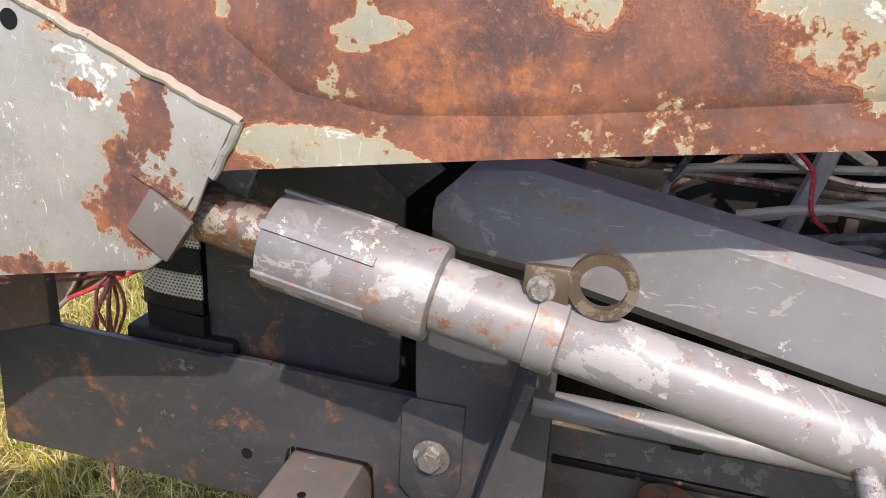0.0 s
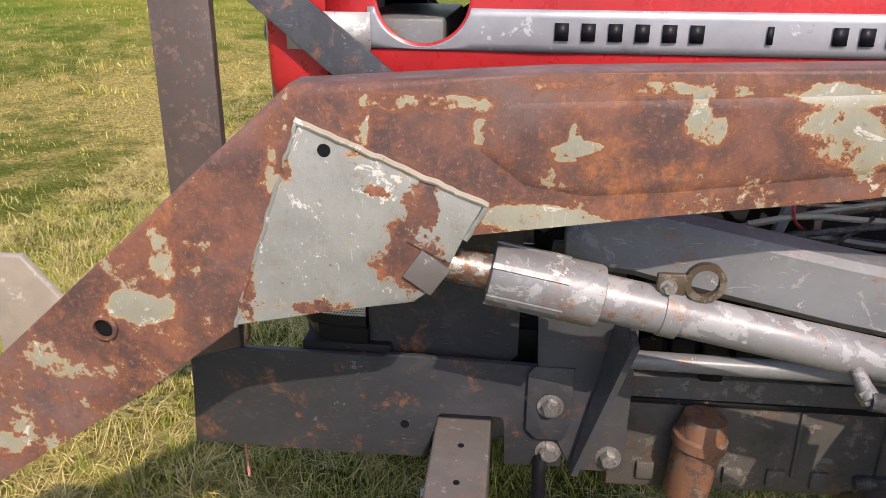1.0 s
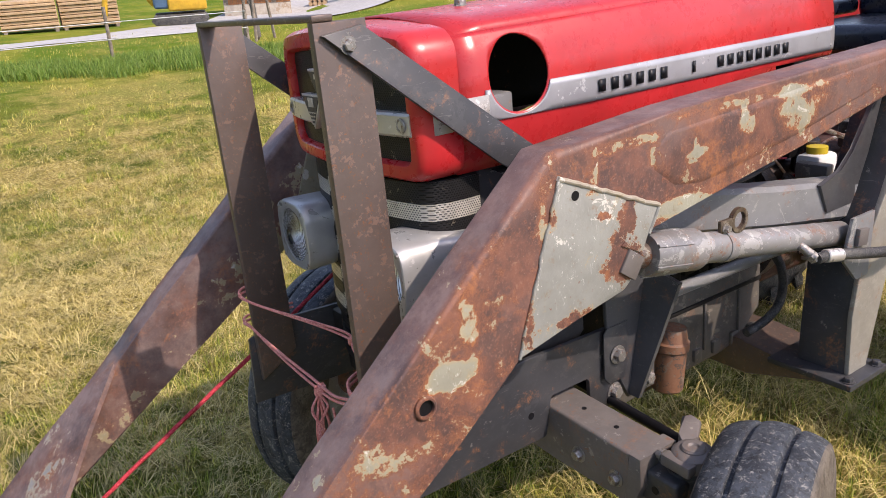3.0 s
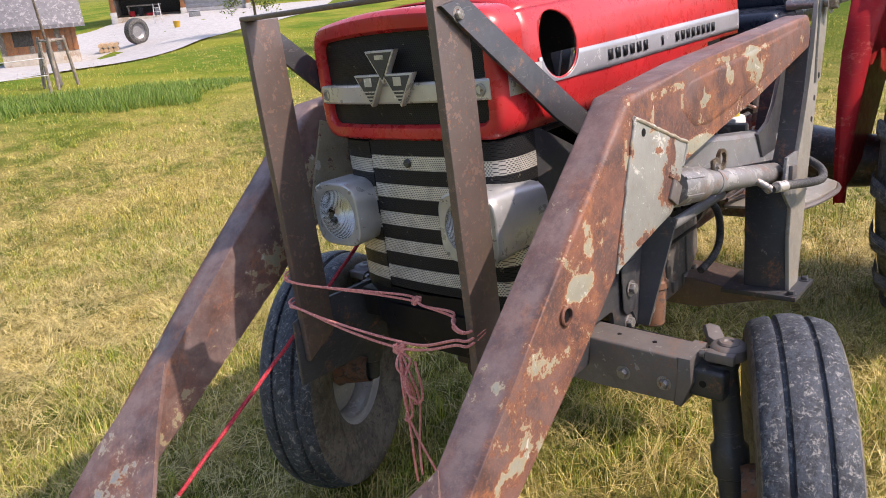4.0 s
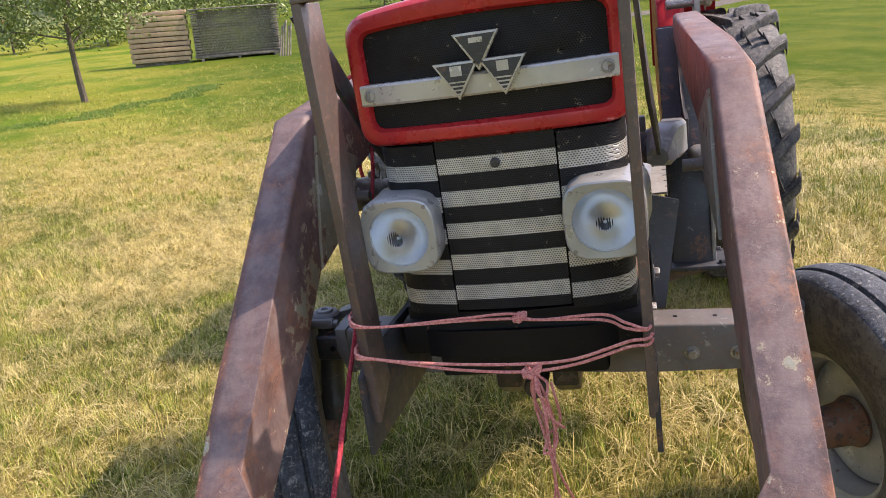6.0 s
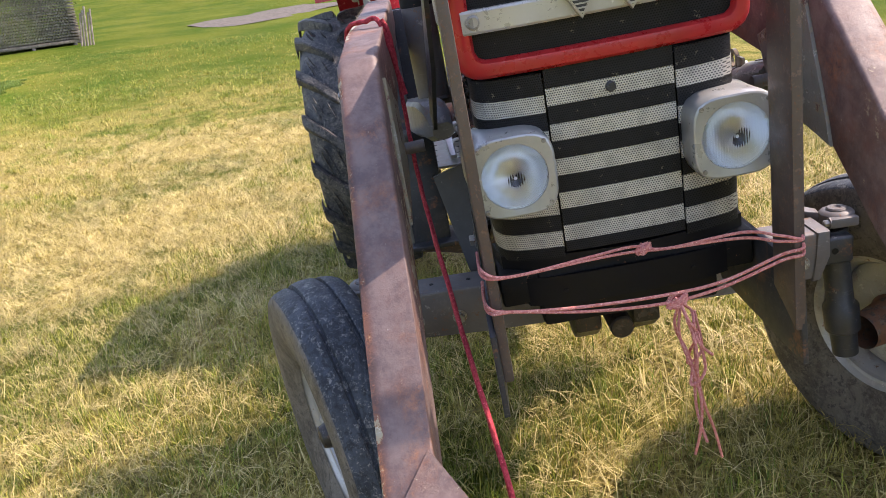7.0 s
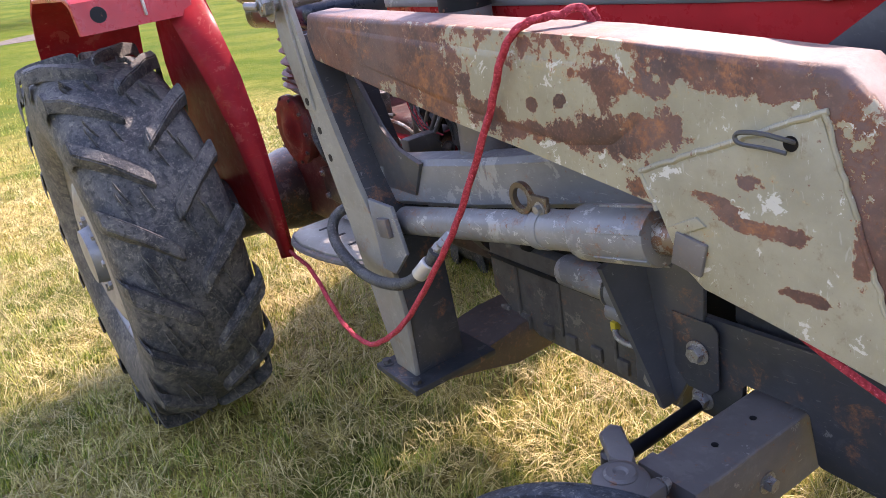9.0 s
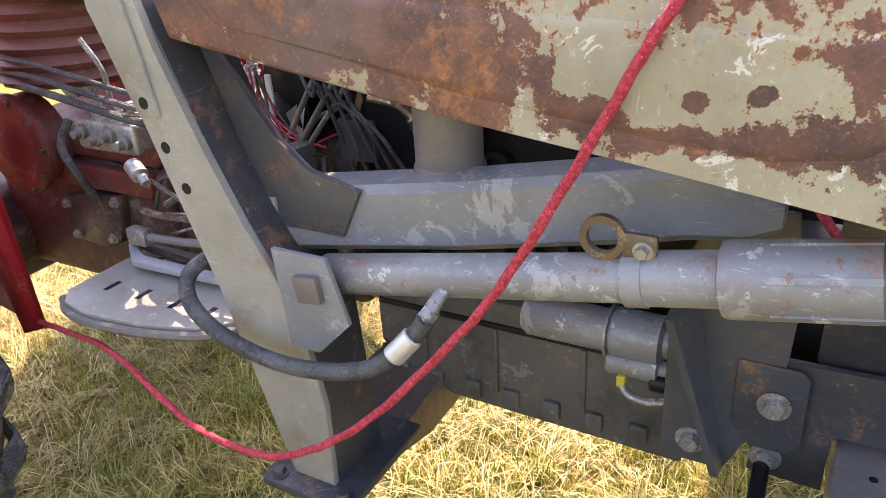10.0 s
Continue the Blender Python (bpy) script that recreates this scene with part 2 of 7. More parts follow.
M_GUSSET = rusted("gusset_paint_left", 0.70, paint=(0.255, 0.262, 0.235), blobs=(((0.295, 1.125), (0.018, 0.022), -0.3), ((0.287, 1.08), (0.022, 0.034), -0.3), ((0.262, 1.02), (0.036, 0.05), -0.34), ((0.225, 1.118), (0.014, 0.008), -0.3), ((0.30, 0.985), (0.04, 0.03), -0.25), ((0.035, 0.985), (0.014, 0.07), -0.17), ((0.10, 1.15), (0.012, 0.05), -0.15), ((0.20, 1.165), (0.02, 0.01), -0.12), ((0.16, 0.94), (0.10, 0.012), -0.14)), bare=0.3, rust_tone=1.0)
M_GUSSET_R = rusted("gusset_paint_right", 0.72, paint=(0.335, 0.305, 0.215), blobs=(((0.262, 1.088), (0.026, 0.007), -0.36), ((0.238, 1.074), (0.018, 0.012), -0.36), ((0.20, 1.060), (0.034, 0.010), -0.38), ((0.15, 1.062), (0.026, 0.009), -0.38), ((0.213, 1.118), (0.016, 0.010), -0.34), ((0.135, 0.990), (0.034, 0.007), -0.36), ((0.075, 1.06), (0.010, 0.05), -0.22), ((0.30, 1.0), (0.03, 0.02), -0.2)), bare=0.5)
M_WING = rusted("wing_plate_paint", 0.53, paint=(0.27, 0.27, 0.255), bare=0.5, rust_tone=0.9)
M_WELD = rusted("weld_paint", 0.68, paint=(0.33, 0.295, 0.225), bare=0.0)
M_POST = painted("worn_dark_steel", (0.128, 0.097, 0.083), (0.20, 0.125, 0.095), 0.575, 0.42, 0.60, 0.3, 55, (0.06, 0.05, 0.045), 0.55, marks=0.3, flakes=0.0)
M_BRACKET = painted("bracket_grey", (0.066, 0.067, 0.070), (0.19, 0.185, 0.17), 0.65, 0.40, 0.66, marks=0.5, flakes=0.08)
M_GREY = painted("loader_grey", (0.20, 0.206, 0.208), (0.46, 0.45, 0.40), 0.65, 0.38, 0.665, marks=0.8, flakes=0.4)
M_PILLAR = painted("pillar_beige_grey", (0.27, 0.255, 0.215), (0.42, 0.40, 0.34), 0.65, 0.45, 0.66, marks=0.6, flakes=0.25)
M_CYL = painted("cylinder_grey", (0.225, 0.225, 0.222), (0.46, 0.455, 0.43), 0.60, 0.40, 0.615, 0.08, marks=0.9, flakes=0.5)
M_RAIL = painted("chassis_dark_grey", (0.041, 0.043, 0.047), (0.17, 0.165, 0.15), 0.645, 0.40, 0.705, marks=0.85, flakes=0.1)
M_AXLE = painted("axle_grey", (0.145, 0.130, 0.120), (0.27, 0.25, 0.22), 0.62, 0.5, 0.62, marks=0.5, flakes=0.15)
M_GREASE = painted("greasy_dark_red", (0.075, 0.024, 0.020), (0.13, 0.115, 0.10), 0.56, 0.5, 0.58, 0.0, 14, (0.03, 0.026, 0.024), 0.38, marks=0.5)
M_GEAR_RED = painted("dirty_gear_red", (0.17, 0.024, 0.020), (0.20, 0.11, 0.09), 0.58, 0.5, 0.60, 0.0, 14, (0.045, 0.032, 0.028), 0.40, marks=0.5, flakes=0.1)
M_OIL = painted("oily_iron", (0.060, 0.050, 0.045), (0.16, 0.14, 0.12), 0.56, 0.40, 0.58, 0.2, 24, (0.02, 0.018, 0.016), 0.42, marks=0.6)
# Grey taken almost to black: the engine bay's shade is in the colour.
M_BLOCK = painted("shade_darkened_grey", (0.012, 0.0115, 0.011), (0.11, 0.10, 0.09), 0.68, 0.55, 0.63)
M_SUMP = painted("dusty_engine_side", (0.095, 0.087, 0.075), (0.19, 0.165, 0.13), 0.6, 0.55, 0.63, 0.0, 18, (0.025, 0.023, 0.02), 0.5, marks=0.6, flakes=0.1)
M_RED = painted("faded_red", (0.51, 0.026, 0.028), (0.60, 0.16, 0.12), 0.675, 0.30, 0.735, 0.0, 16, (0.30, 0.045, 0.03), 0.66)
M_RED_DARK = painted("dark_red", (0.30, 0.018, 0.022), (0.42, 0.12, 0.09), 0.64, 0.38, 0.72, marks=0.35)
M_STRIPE = painted("silver_stripe", (0.39, 0.395, 0.41), (0.60, 0.60, 0.60), 0.62, 0.35, 0.76, 0.35)
M_ALU = painted("aluminium", (0.56, 0.54, 0.50), (0.70, 0.69, 0.66), 0.6, 0.32, 0.8, 0.4)
M_LAMP = painted("lamp_silver", (0.46, 0.47, 0.46), (0.6, 0.6, 0.58), 0.64, 0.33, 0.8, 0.45)
M_FRONT_RIM = painted("front_rim_silver", (0.46, 0.45, 0.42), (0.62, 0.61, 0.58), 0.63, 0.38, 0.63, 0.35, marks=0.5)
M_RIM = painted("rim_silver", (0.29, 0.29, 0.29), (0.2, 0.17, 0.14), 0.6, 0.45, 0.62, 0.4)
M_BOLT = painted("bolt_steel", (0.30, 0.29, 0.27), (0.45, 0.43, 0.4), 0.55, 0.42, 0.58, 0.6, 60)
M_ROD = painted("rusty_rod", (0.25, 0.20, 0.17), (0.42, 0.39, 0.33), 0.5, 0.35, 0.5, 0.6)
M_RING = painted("brown_steel", (0.13, 0.10, 0.07), (0.24, 0.2, 0.15), 0.55, 0.42, 0.6, 0.5)
M_RUSTY = painted("rust_brown", (0.088, 0.060, 0.047), (0.19, 0.14, 0.10), 0.5, 0.65, 0.45)
M_CAP = painted("yellow_cap", (0.6, 0.45, 0.03), (0.5, 0.4, 0.1), 0.7, 0.4, 0.9)
M_WIRE_BROWN = painted("brown_cable", (0.16, 0.085, 0.04), (0.25, 0.15, 0.08), 0.6, 0.5, 0.9)
M_BLACK = painted("black_plastic", (0.009, 0.009, 0.011), (0.05, 0.05, 0.05), 0.68, 0.42, 0.9, 0.0, 22, (0.07, 0.065, 0.055), 0.6)
M_SEAT = painted("dark_blue_vinyl", (0.012, 0.016, 0.028), (0.04, 0.045, 0.06), 0.7, 0.3, 0.9)
M_BEIGE = painted("beige_bracket", (0.36, 0.31, 0.24), (0.46, 0.43, 0.38), 0.6, 0.55, 0.66)
M_BELLOWS = painted("bellows_rubber", (0.20, 0.075, 0.055), (0.28, 0.13, 0.10), 0.6, 0.55, 0.9)
M_WHITE = painted("white_plastic", (0.72, 0.72, 0.70), (0.6, 0.6, 0.58), 0.64, 0.4, 0.8)


def rubber(name, color, dust, speck=0.7, pale=(0.24, 0.22, 0.18), rings=0.0):
    """Worn dusty rubber; rings adds pale scuffs running round the tread."""
    k = Nodes(name)
    d = k.step(k.noise(9, 10, 0.78, distort=0.5), 0.44, 0.56)
    f = k.noise(95, 6, 0.75)
    col = k.mix(k.math("MULTIPLY", d, 0.85), color, dust)
    if rings:
        r = k.step(k.noise(12, 8, 0.72, stretch=(0.3, 4.0, 0.3)), 0.50, 0.66)
        col = k.mix(k.math("MULTIPLY", r, rings), col, tuple(c * 1.8 for c in dust))
    col = k.mix(k.math("MULTIPLY", k.step(k.noise(38, 9, 0.8), 0.51, 0.57), 0.6 * speck), col, tuple(c * 1.6 for c in dust))
    col = k.mix(k.math("MULTIPLY", k.step(k.noise(46, 9, 0.82, distort=0.4), 0.560, 0.585), speck), col, pale)
    col = k.mix(k.math("MULTIPLY", k.step(f, 0.57, 0.63), speck * 0.7), col, pale)
    col = k.mix(k.math("MULTIPLY", k.step(k.noise(52, 8, 0.78), 0.54, 0.59), 0.75), col, tuple(c * 0.45 for c in color))
    return k.done(col, 0.62, 0.0, k.math("ADD", f, k.math("MULTIPLY", k.noise(34, 8, 0.74), 2.2)), 0.8, 0.0025)


M_TYRE = rubber("tyre_rubber", (0.027, 0.029, 0.032), (0.095, 0.090, 0.080), 0.7, (0.23, 0.21, 0.165))
M_TYRE_FRONT = rubber("front_tyre_tread", (0.015, 0.020, 0.027), (0.042, 0.052, 0.064), 0.75, (0.28, 0.275, 0.25), 0.5)
M_SIDEWALL = rubber("front_tyre_sidewall", (0.075, 0.062, 0.050), (0.155, 0.132, 0.105), 0.4)
M_HOSE = rubber("hose_rubber", (0.026, 0.027, 0.029), (0.07, 0.07, 0.065), 0.3)


def woven(name, a, b):
    k = Nodes(name)
    w = k.noise(170, 2, 0.5)
    col = k.mix(k.step(w, 0.35, 0.65), a, b)
    col = k.mix(k.step(k.noise(420, 2), 0.62, 0.7), col, tuple(min(1, c * 2.2 + 0.08) for c in b))
    return k.done(col, 0.85, 0.0, w, 0.8, 0.002)


M_ROPE_RED = woven("red_cord", (0.28, 0.014, 0.022), (0.44, 0.04, 0.055))
M_TWINE = woven("pink_twine", (0.52, 0.15, 0.13), (0.66, 0.27, 0.23))


def perforated(name, color, hole, rough, metal):
    """Sheet metal with a fine staggered pattern of round holes."""
    k = Nodes(name)
    sep = k.t.nodes.new("ShaderNodeSeparateXYZ")
    k.link(k.co, sep.inputs[0])
    pitch = 0.0054
    u = k.math("DIVIDE", k.math("ADD", sep.outputs["Y"], sep.outputs["X"]), pitch)
    v = k.math("DIVIDE", sep.outputs["Z"], pitch * 0.87)
    row = k.math("FLOOR", v)
    odd = k.math("MULTIPLY", k.math("MODULO", k.math("ABSOLUTE", row), 2.0), 0.5)
    fu = k.math("SUBTRACT", k.math("FRACT", k.math("ADD", k.math("ADD", u, odd), 500.0)), 0.5)
    fv = k.math("SUBTRACT", k.math("FRACT", v), 0.5)
    d = k.math("SQRT", k.math("ADD", k.math("MULTIPLY", fu, fu), k.math("MULTIPLY", fv, fv)))
    dot = k.step(d, 0.35, 0.27)
    base = k.mix(k.step(k.noise(26, 6), 0.4, 0.7), color, tuple(c * 0.72 for c in color))
    base = k.mix(k.math("MULTIPLY", k.step(k.noise(40, 6, 0.7), 0.62, 0.68), 0.5), base, (0.30, 0.27, 0.2))
    col = k.mix(dot, base, hole)
    return k.done(col, rough, k.math("MULTIPLY", k.math("SUBTRACT", 1.0, dot), metal), k.math("SUBTRACT", 1.0, dot), 0.6, 0.001)


M_MESH_SILVER = perforated("silver_perforated", (0.60, 0.58, 0.52), (0.085, 0.082, 0.076), 0.38, 0.35)
M_MESH_BLACK = perforated("black_perforated", (0.020, 0.020, 0.021), (0.002, 0.002, 0.002), 0.45, 0.0)
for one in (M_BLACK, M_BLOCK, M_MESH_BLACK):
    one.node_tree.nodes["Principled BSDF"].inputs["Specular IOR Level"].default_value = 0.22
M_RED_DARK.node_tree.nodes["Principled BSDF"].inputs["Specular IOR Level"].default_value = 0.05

k = Nodes("lamp_glass")
k.b.inputs["Transmission Weight"].default_value = 1.0
k.b.inputs["IOR"].default_value = 1.42
wave = k.t.nodes.new("ShaderNodeTexWave")
wave.bands_direction = "Y"
wave.inputs["Scale"].default_value = 62.0
wave.inputs["Distortion"].default_value = 0.0
k.link(k.co, wave.inputs["Vector"])
M_GLASS = k.done((0.97, 0.98, 0.97), 0.0, 0.0, wave.outputs["Fac"], 0.35, 0.0012)
k = Nodes("reflector")
M_MIRROR = k.done((0.74, 0.76, 0.78), 0.34, 1.0, k.noise(60, 3), 0.10, 0.001)


# ---- mesh helpers ----
class Thing:
    """A top-level thing: an Empty at its base, whose parts are given in the tractor's own axes."""

    def __init__(self, name, base, label, category, group="", kind="", tip=True, ob=None):
        self.root = tagged(new(name), label, category, group, kind)
        self.base = Vector(base)
        self.root.matrix_world = (TIP if tip else Matrix()) @ Matrix.Translation(self.base)

    def part(self, name, bm, material, label="", parent=None, smooth=True, mods=()):
        bm.transform(Matrix.Translation(-self.base))
        me = bpy.data.meshes.new(name)
        bmesh.ops.recalc_face_normals(bm, faces=bm.faces)
        bm.to_mesh(me)
        bm.free()
        for one in material if isinstance(material, (list, tuple)) else (material,):
            me.materials.append(one)
        if smooth:
            me.shade_smooth()
            me.set_sharp_from_angle(angle=radians(38))
        ob = new(name, me)
        ob.parent = parent or self.root
        if label:
            tagged(ob, label)
        return ob


def B():
    return bmesh.new()


def box(bm, x0, x1, y0, y1, z0, z1, r=0.003, seg=2):
    g = bmesh.ops.create_cube(bm, size=1.0)
    vs = g["verts"]
    bmesh.ops.scale(bm, vec=(abs(x1 - x0), abs(y1 - y0), abs(z1 - z0)), verts=vs)
    bmesh.ops.translate(bm, vec=((x0 + x1) / 2, (y0 + y1) / 2, (z0 + z1) / 2), verts=vs)
    if r:
        es = list({e for v in vs for e in v.link_edges})
        bmesh.ops.bevel(bm, geom=es, offset=r, segments=seg, affect="EDGES", profile=0.5)
    return bm


def prism(bm, poly, axis, lo, hi, r=0.0, seg=2, side_only=False):
    """A plate: a polygon in the plane across `axis`, thick from lo to hi. Polygon pairs keep the order x, y, z."""
    def at(p, h):
        return (h, *p) if axis == "x" else (p[0], h, p[1]) if axis == "y" else (*p, h)
    a = [bm.verts.new(at(p, lo)) for p in poly]
    b = [bm.verts.new(at(p, hi)) for p in poly]
    f1, f2 = bm.faces.new(a), bm.faces.new(b[::-1])
    n = len(poly)
    for i in range(n):
        bm.faces.new((a[i], b[i], b[(i + 1) % n], a[(i + 1) % n]))
    if r:
        es = list(f1.edges) + list(f2.edges)
        bmesh.ops.bevel(bm, geom=es, offset=r, segments=seg, affect="EDGES", profile=0.5, clamp_overlap=True)
    return bm


def frame_of(d):
    d = Vector(d).normalized()
    u = d.orthogonal().normalized()
    return d, u, d.cross(u)


def lathe(bm, p0, direction, profile, seg=24, caps=True):
    """A body turned round the axis from p0: profile rows (distance along, radius)."""
    d, u, v = frame_of(direction)
    rings = []
    for h, r in profile:
        c = Vector(p0) + d * h
        rings.append([bm.verts.new(c + (u * math.cos(a) + v * math.sin(a)) * max(r, 1e-4)) for a in (2 * math.pi * i / seg for i in range(seg))])
    for a, b in zip(rings, rings[1:]):
        for i in range(seg):
            bm.faces.new((a[i], a[(i + 1) % seg], b[(i + 1) % seg], b[i]))
    if caps:
        bm.faces.new(rings[0][::-1])
        bm.faces.new(rings[-1])
    return bm


def cyl(bm, p0, p1, r, r1=None, seg=20, soft=0.0):
    p0, p1 = Vector(p0), Vector(p1)
    n = (p1 - p0).length
    r1 = r if r1 is None else r1
    rows = [(0, r - soft), (soft, r), (n - soft, r1), (n, r1 - soft)] if soft else [(0, r), (n, r1)]
    return lathe(bm, p0, p1 - p0, rows, seg)


def smooth_line(pts, n):
    """Points along a Catmull-Rom curve."""
    p = [Vector(q) for q in pts]
    p = [2 * p[0] - p[1]] + p + [2 * p[-1] - p[-2]]
    out = []
    for i in range(1, len(p) - 2):
        for j in range(n):
            t = j / n
            a, b, c, d = p[i - 1], p[i], p[i + 1], p[i + 2]
            out.append(0.5 * (2 * b + (c - a) * t + (2 * a - 5 * b + 4 * c - d) * t * t + (3 * b - a - 3 * c + d) * t ** 3))
    return out + [p[-2]]


def tube(bm, pts, r, seg=10, n=8, smooth=True, twist=0.0, lobes=0, depth=0.0):
    line = smooth_line(pts, n) if smooth else [Vector(p) for p in pts]
    d, u, v = frame_of(line[1] - line[0])
    rings = []
    for i, c in enumerate(line):
        nd = (line[min(i + 1, len(line) - 1)] - line[max(i - 1, 0)]).normalized()
        q = d.rotation_difference(nd)
        u, v, d = q @ u, q @ v, nd
        ring = []
        for j in range(seg):
            a = 2 * math.pi * j / seg
            rr = r * (1 + depth * math.cos(lobes * a + twist * i)) if lobes else r
            ring.append(bm.verts.new(c + (u * math.cos(a) + v * math.sin(a)) * rr))
        rings.append(ring)
    for a, b in zip(rings, rings[1:]):
        for j in range(seg):
            bm.faces.new((a[j], a[(j + 1) % seg], b[(j + 1) % seg], b[j]))
    bm.faces.new(rings[0][::-1])
    bm.faces.new(rings[-1])
    return bm


def hexbolt(bm, at, axis, r=0.013, h=0.010, washer=True):
    at, axis = Vector(at), Vector(axis).normalized()
    if washer:
        lathe(bm, at, axis, [(0, r * 1.45), (0.002, r * 1.45)], 20)
    lathe(bm, at + axis * 0.002, axis, [(0, r), (h * 0.8, r), (h, r * 0.86)], 6)
    return bm


# ---- ground ----
def ease(v, lo, hi):
    t = min(1.0, max(0.0, (v - lo) / (hi - lo)))
    return t * t * (3 - 2 * t)


def lie(x, y):
    """Height of the land: falling across the tractor, level meadow round it, a valley and hills beyond."""
    d = math.hypot(x, y)
    az = math.degrees(math.atan2(y, x))
    near = -math.tan(radians(5)) * max(-9.0, min(9.0, y)) - 0.166
    far = -0.43 - 0.010 * ease(az, 24, 50) * (min(d, 48.0) - 12.0) + 0.03 * math.sin(x * 0.9) * math.cos(y * 0.7)
    far -= 0.55 * ease(az, 58, 66) * (1 - ease(az, 84, 100)) * ease(d, 17, 30)
    if d > 46:
        valley = ease(az, 33, 41) * (1 - ease(az, 130, 160))
        deep = -1.0 * ease(d, 46, 210)
        rise = 0.035 * (d - 46)
        far += valley * deep + (1 - valley) * min(rise, 14.0)
        far += 0.17 * max(0.0, d - 420 - 60 * math.sin(az * 0.09)) * (1 + 0.3 * math.sin(az * 0.21 + 1.0))
    w = ease(d, 3.0, 12.0)
    return near * (1 - w) + far * w


# ---- front loader ----
loader = Thing("front_loader", (0, 0, 0), "rusty grey front loader frame without bucket, bolted to a red tractor", "front loader")

ARM = [(0.11, 1.255), (0.45, 1.277), (1.31, 1.308), (1.335, 1.262), (1.315, 1.203), (0.85, 1.13), (0.606, 1.097), (0.36, 1.06), (0.21, 1.045),
       (0.014, 0.903), (-0.133, 0.787), (-0.416, 0.592), (-0.86, 0.275), (-0.93, 0.31), (-0.366, 0.832)]
GUSSET = [(0.124, 1.207), (0.37, 1.102), (0.344, 1.056), (0.312, 0.985), (0.275, 0.957), (0.135, 0.932), (0.014, 0.905), (0.03, 0.955)]


def arm(s, mat, mat_g):
    y0, y1 = s * 0.455, s * 0.545
    body = loader.part("arm", prism(B(), ARM, "y", y0, y1, 0.016, 4), mat, "rusty box-section lifting arm with flaking grey paint")
    bm = B()
    prism(bm, GUSSET, "y", s * 0.5445, s * 0.5485, 0.0015, 2)
    prism(bm, GUSSET, "y", s * 0.4475, s * 0.4555, 0.0015, 1)
    g = loader.part("gusset_plate", bm, mat_g, "worn grey-green gusset plate", body)
    # weld beads along the plate
    for a, b, rad, bead in (((0.118, 1.21), (0.374, 1.103), 0.0048 if s < 0 else 0.004, M_WELD if s < 0 else mat_g), ((0.374, 1.103), (0.346, 1.052), 0.004, mat_g), ((0.122, 1.207), (0.03, 0.955), 0.0032, mat_g), ((0.03, 0.955), (0.012, 0.903), 0.0032, mat_g)):
        n = max(4, int(math.dist(a, b) / 0.010))
        bm = B()
        pts = [(a[0] + (b[0] - a[0]) * i / n + random.uniform(-.0014, .0014), s * (0.5466 + random.uniform(0, .0014)), a[1] + (b[1] - a[1]) * i / n + random.uniform(-.0014, .0014)) for i in range(n + 1)]
        tube(bm, pts, rad, 8, 3)
        loader.part("weld_bead", bm, bead, "", body)
    # shallow pressing along the boom flank
    bm = B()
    flank = [(0.40, 1.240), (0.80, 1.262), (1.22, 1.284), (1.245, 1.262), (1.22, 1.232), (0.85, 1.160), (0.62, 1.128), (0.50, 1.118), (0.42, 1.130), (0.36, 1.175), (0.37, 1.215)]
    cx, cz = sum(q[0] for q in flank) / len(flank), sum(q[1] for q in flank) / len(flank)
    loops_ = []
    for inset, y in ((0.0, 0.5440), (0.004, 0.5452), (0.014, 0.5472), (0.022, 0.5476)):
        row = []
        for q in flank:
            v = Vector((cx - q[0], (cz - q[1]) * 3))
            row.append(bm.verts.new((q[0] + v.normalized().x * inset, s * y, q[1] + v.normalized().y * inset)))
        loops_.append(row)
    for p_, q_ in zip(loops_, loops_[1:]):
        for i in range(len(flank)):
            bm.faces.new((p_[i], p_[(i + 1) % len(flank)], q_[(i + 1) % len(flank)], q_[i]))
    bm.faces.new(loops_[-1])
    loader.part("pressed_flank", bm, mat, "", body)
    # holes with raised rims
    for (x, z, r, rim) in ((0.157, 1.171, 0.009, 0.0), (-0.19, 0.889, 0.015, 0.006)):
        bm = B()
        yy = s * (0.5486 if not rim else 0.5452)
        lathe(bm, (x, yy, z), (0, s, 0), [(0.0, r), (0.0006, r)], 24)
        loader.part("hole", bm, M_BLACK, "dark drilled hole", body)
        if rim:
            bm = B()
            lathe(bm, (x, s * 0.544, z), (0, s, 0), [(0, r + rim), (0.006, r + rim), (0.008, r + rim * 0.6), (0.008, r), (0.0, r)], 28, False)
            loader.part("rim", bm, mat, "", body)
    # square pin head
    bm = B()
    box(bm, -0.024, 0.024, -0.0035, 0.0035, -0.024, 0.024, 0.0015)
    bm.transform(pose(0.294, s * 0.5515, 1.004, 0, 35 if s < 0 else -12, 0))
    cyl(bm, (0.292, s * 0.40, 1.006), (0.292, s * 0.550, 1.006), 0.015)
    loader.part("pin", bm, M_AXLE, "square-headed pivot pin of worn grey steel", body)
    bm = B()
    prism(bm, [(0.268, 1.048), (0.320, 1.022), (0.328, 1.034), (0.282, 1.058)], "y", s * 0.5475, s * 0.5520, 0.001)
    loader.part("keeper", bm, mat_g, "", body)
    return body


arm(-1, M_ARM_L, M_GUSSET)
armR = arm(1, M_ARM_R, M_GUSSET_R)

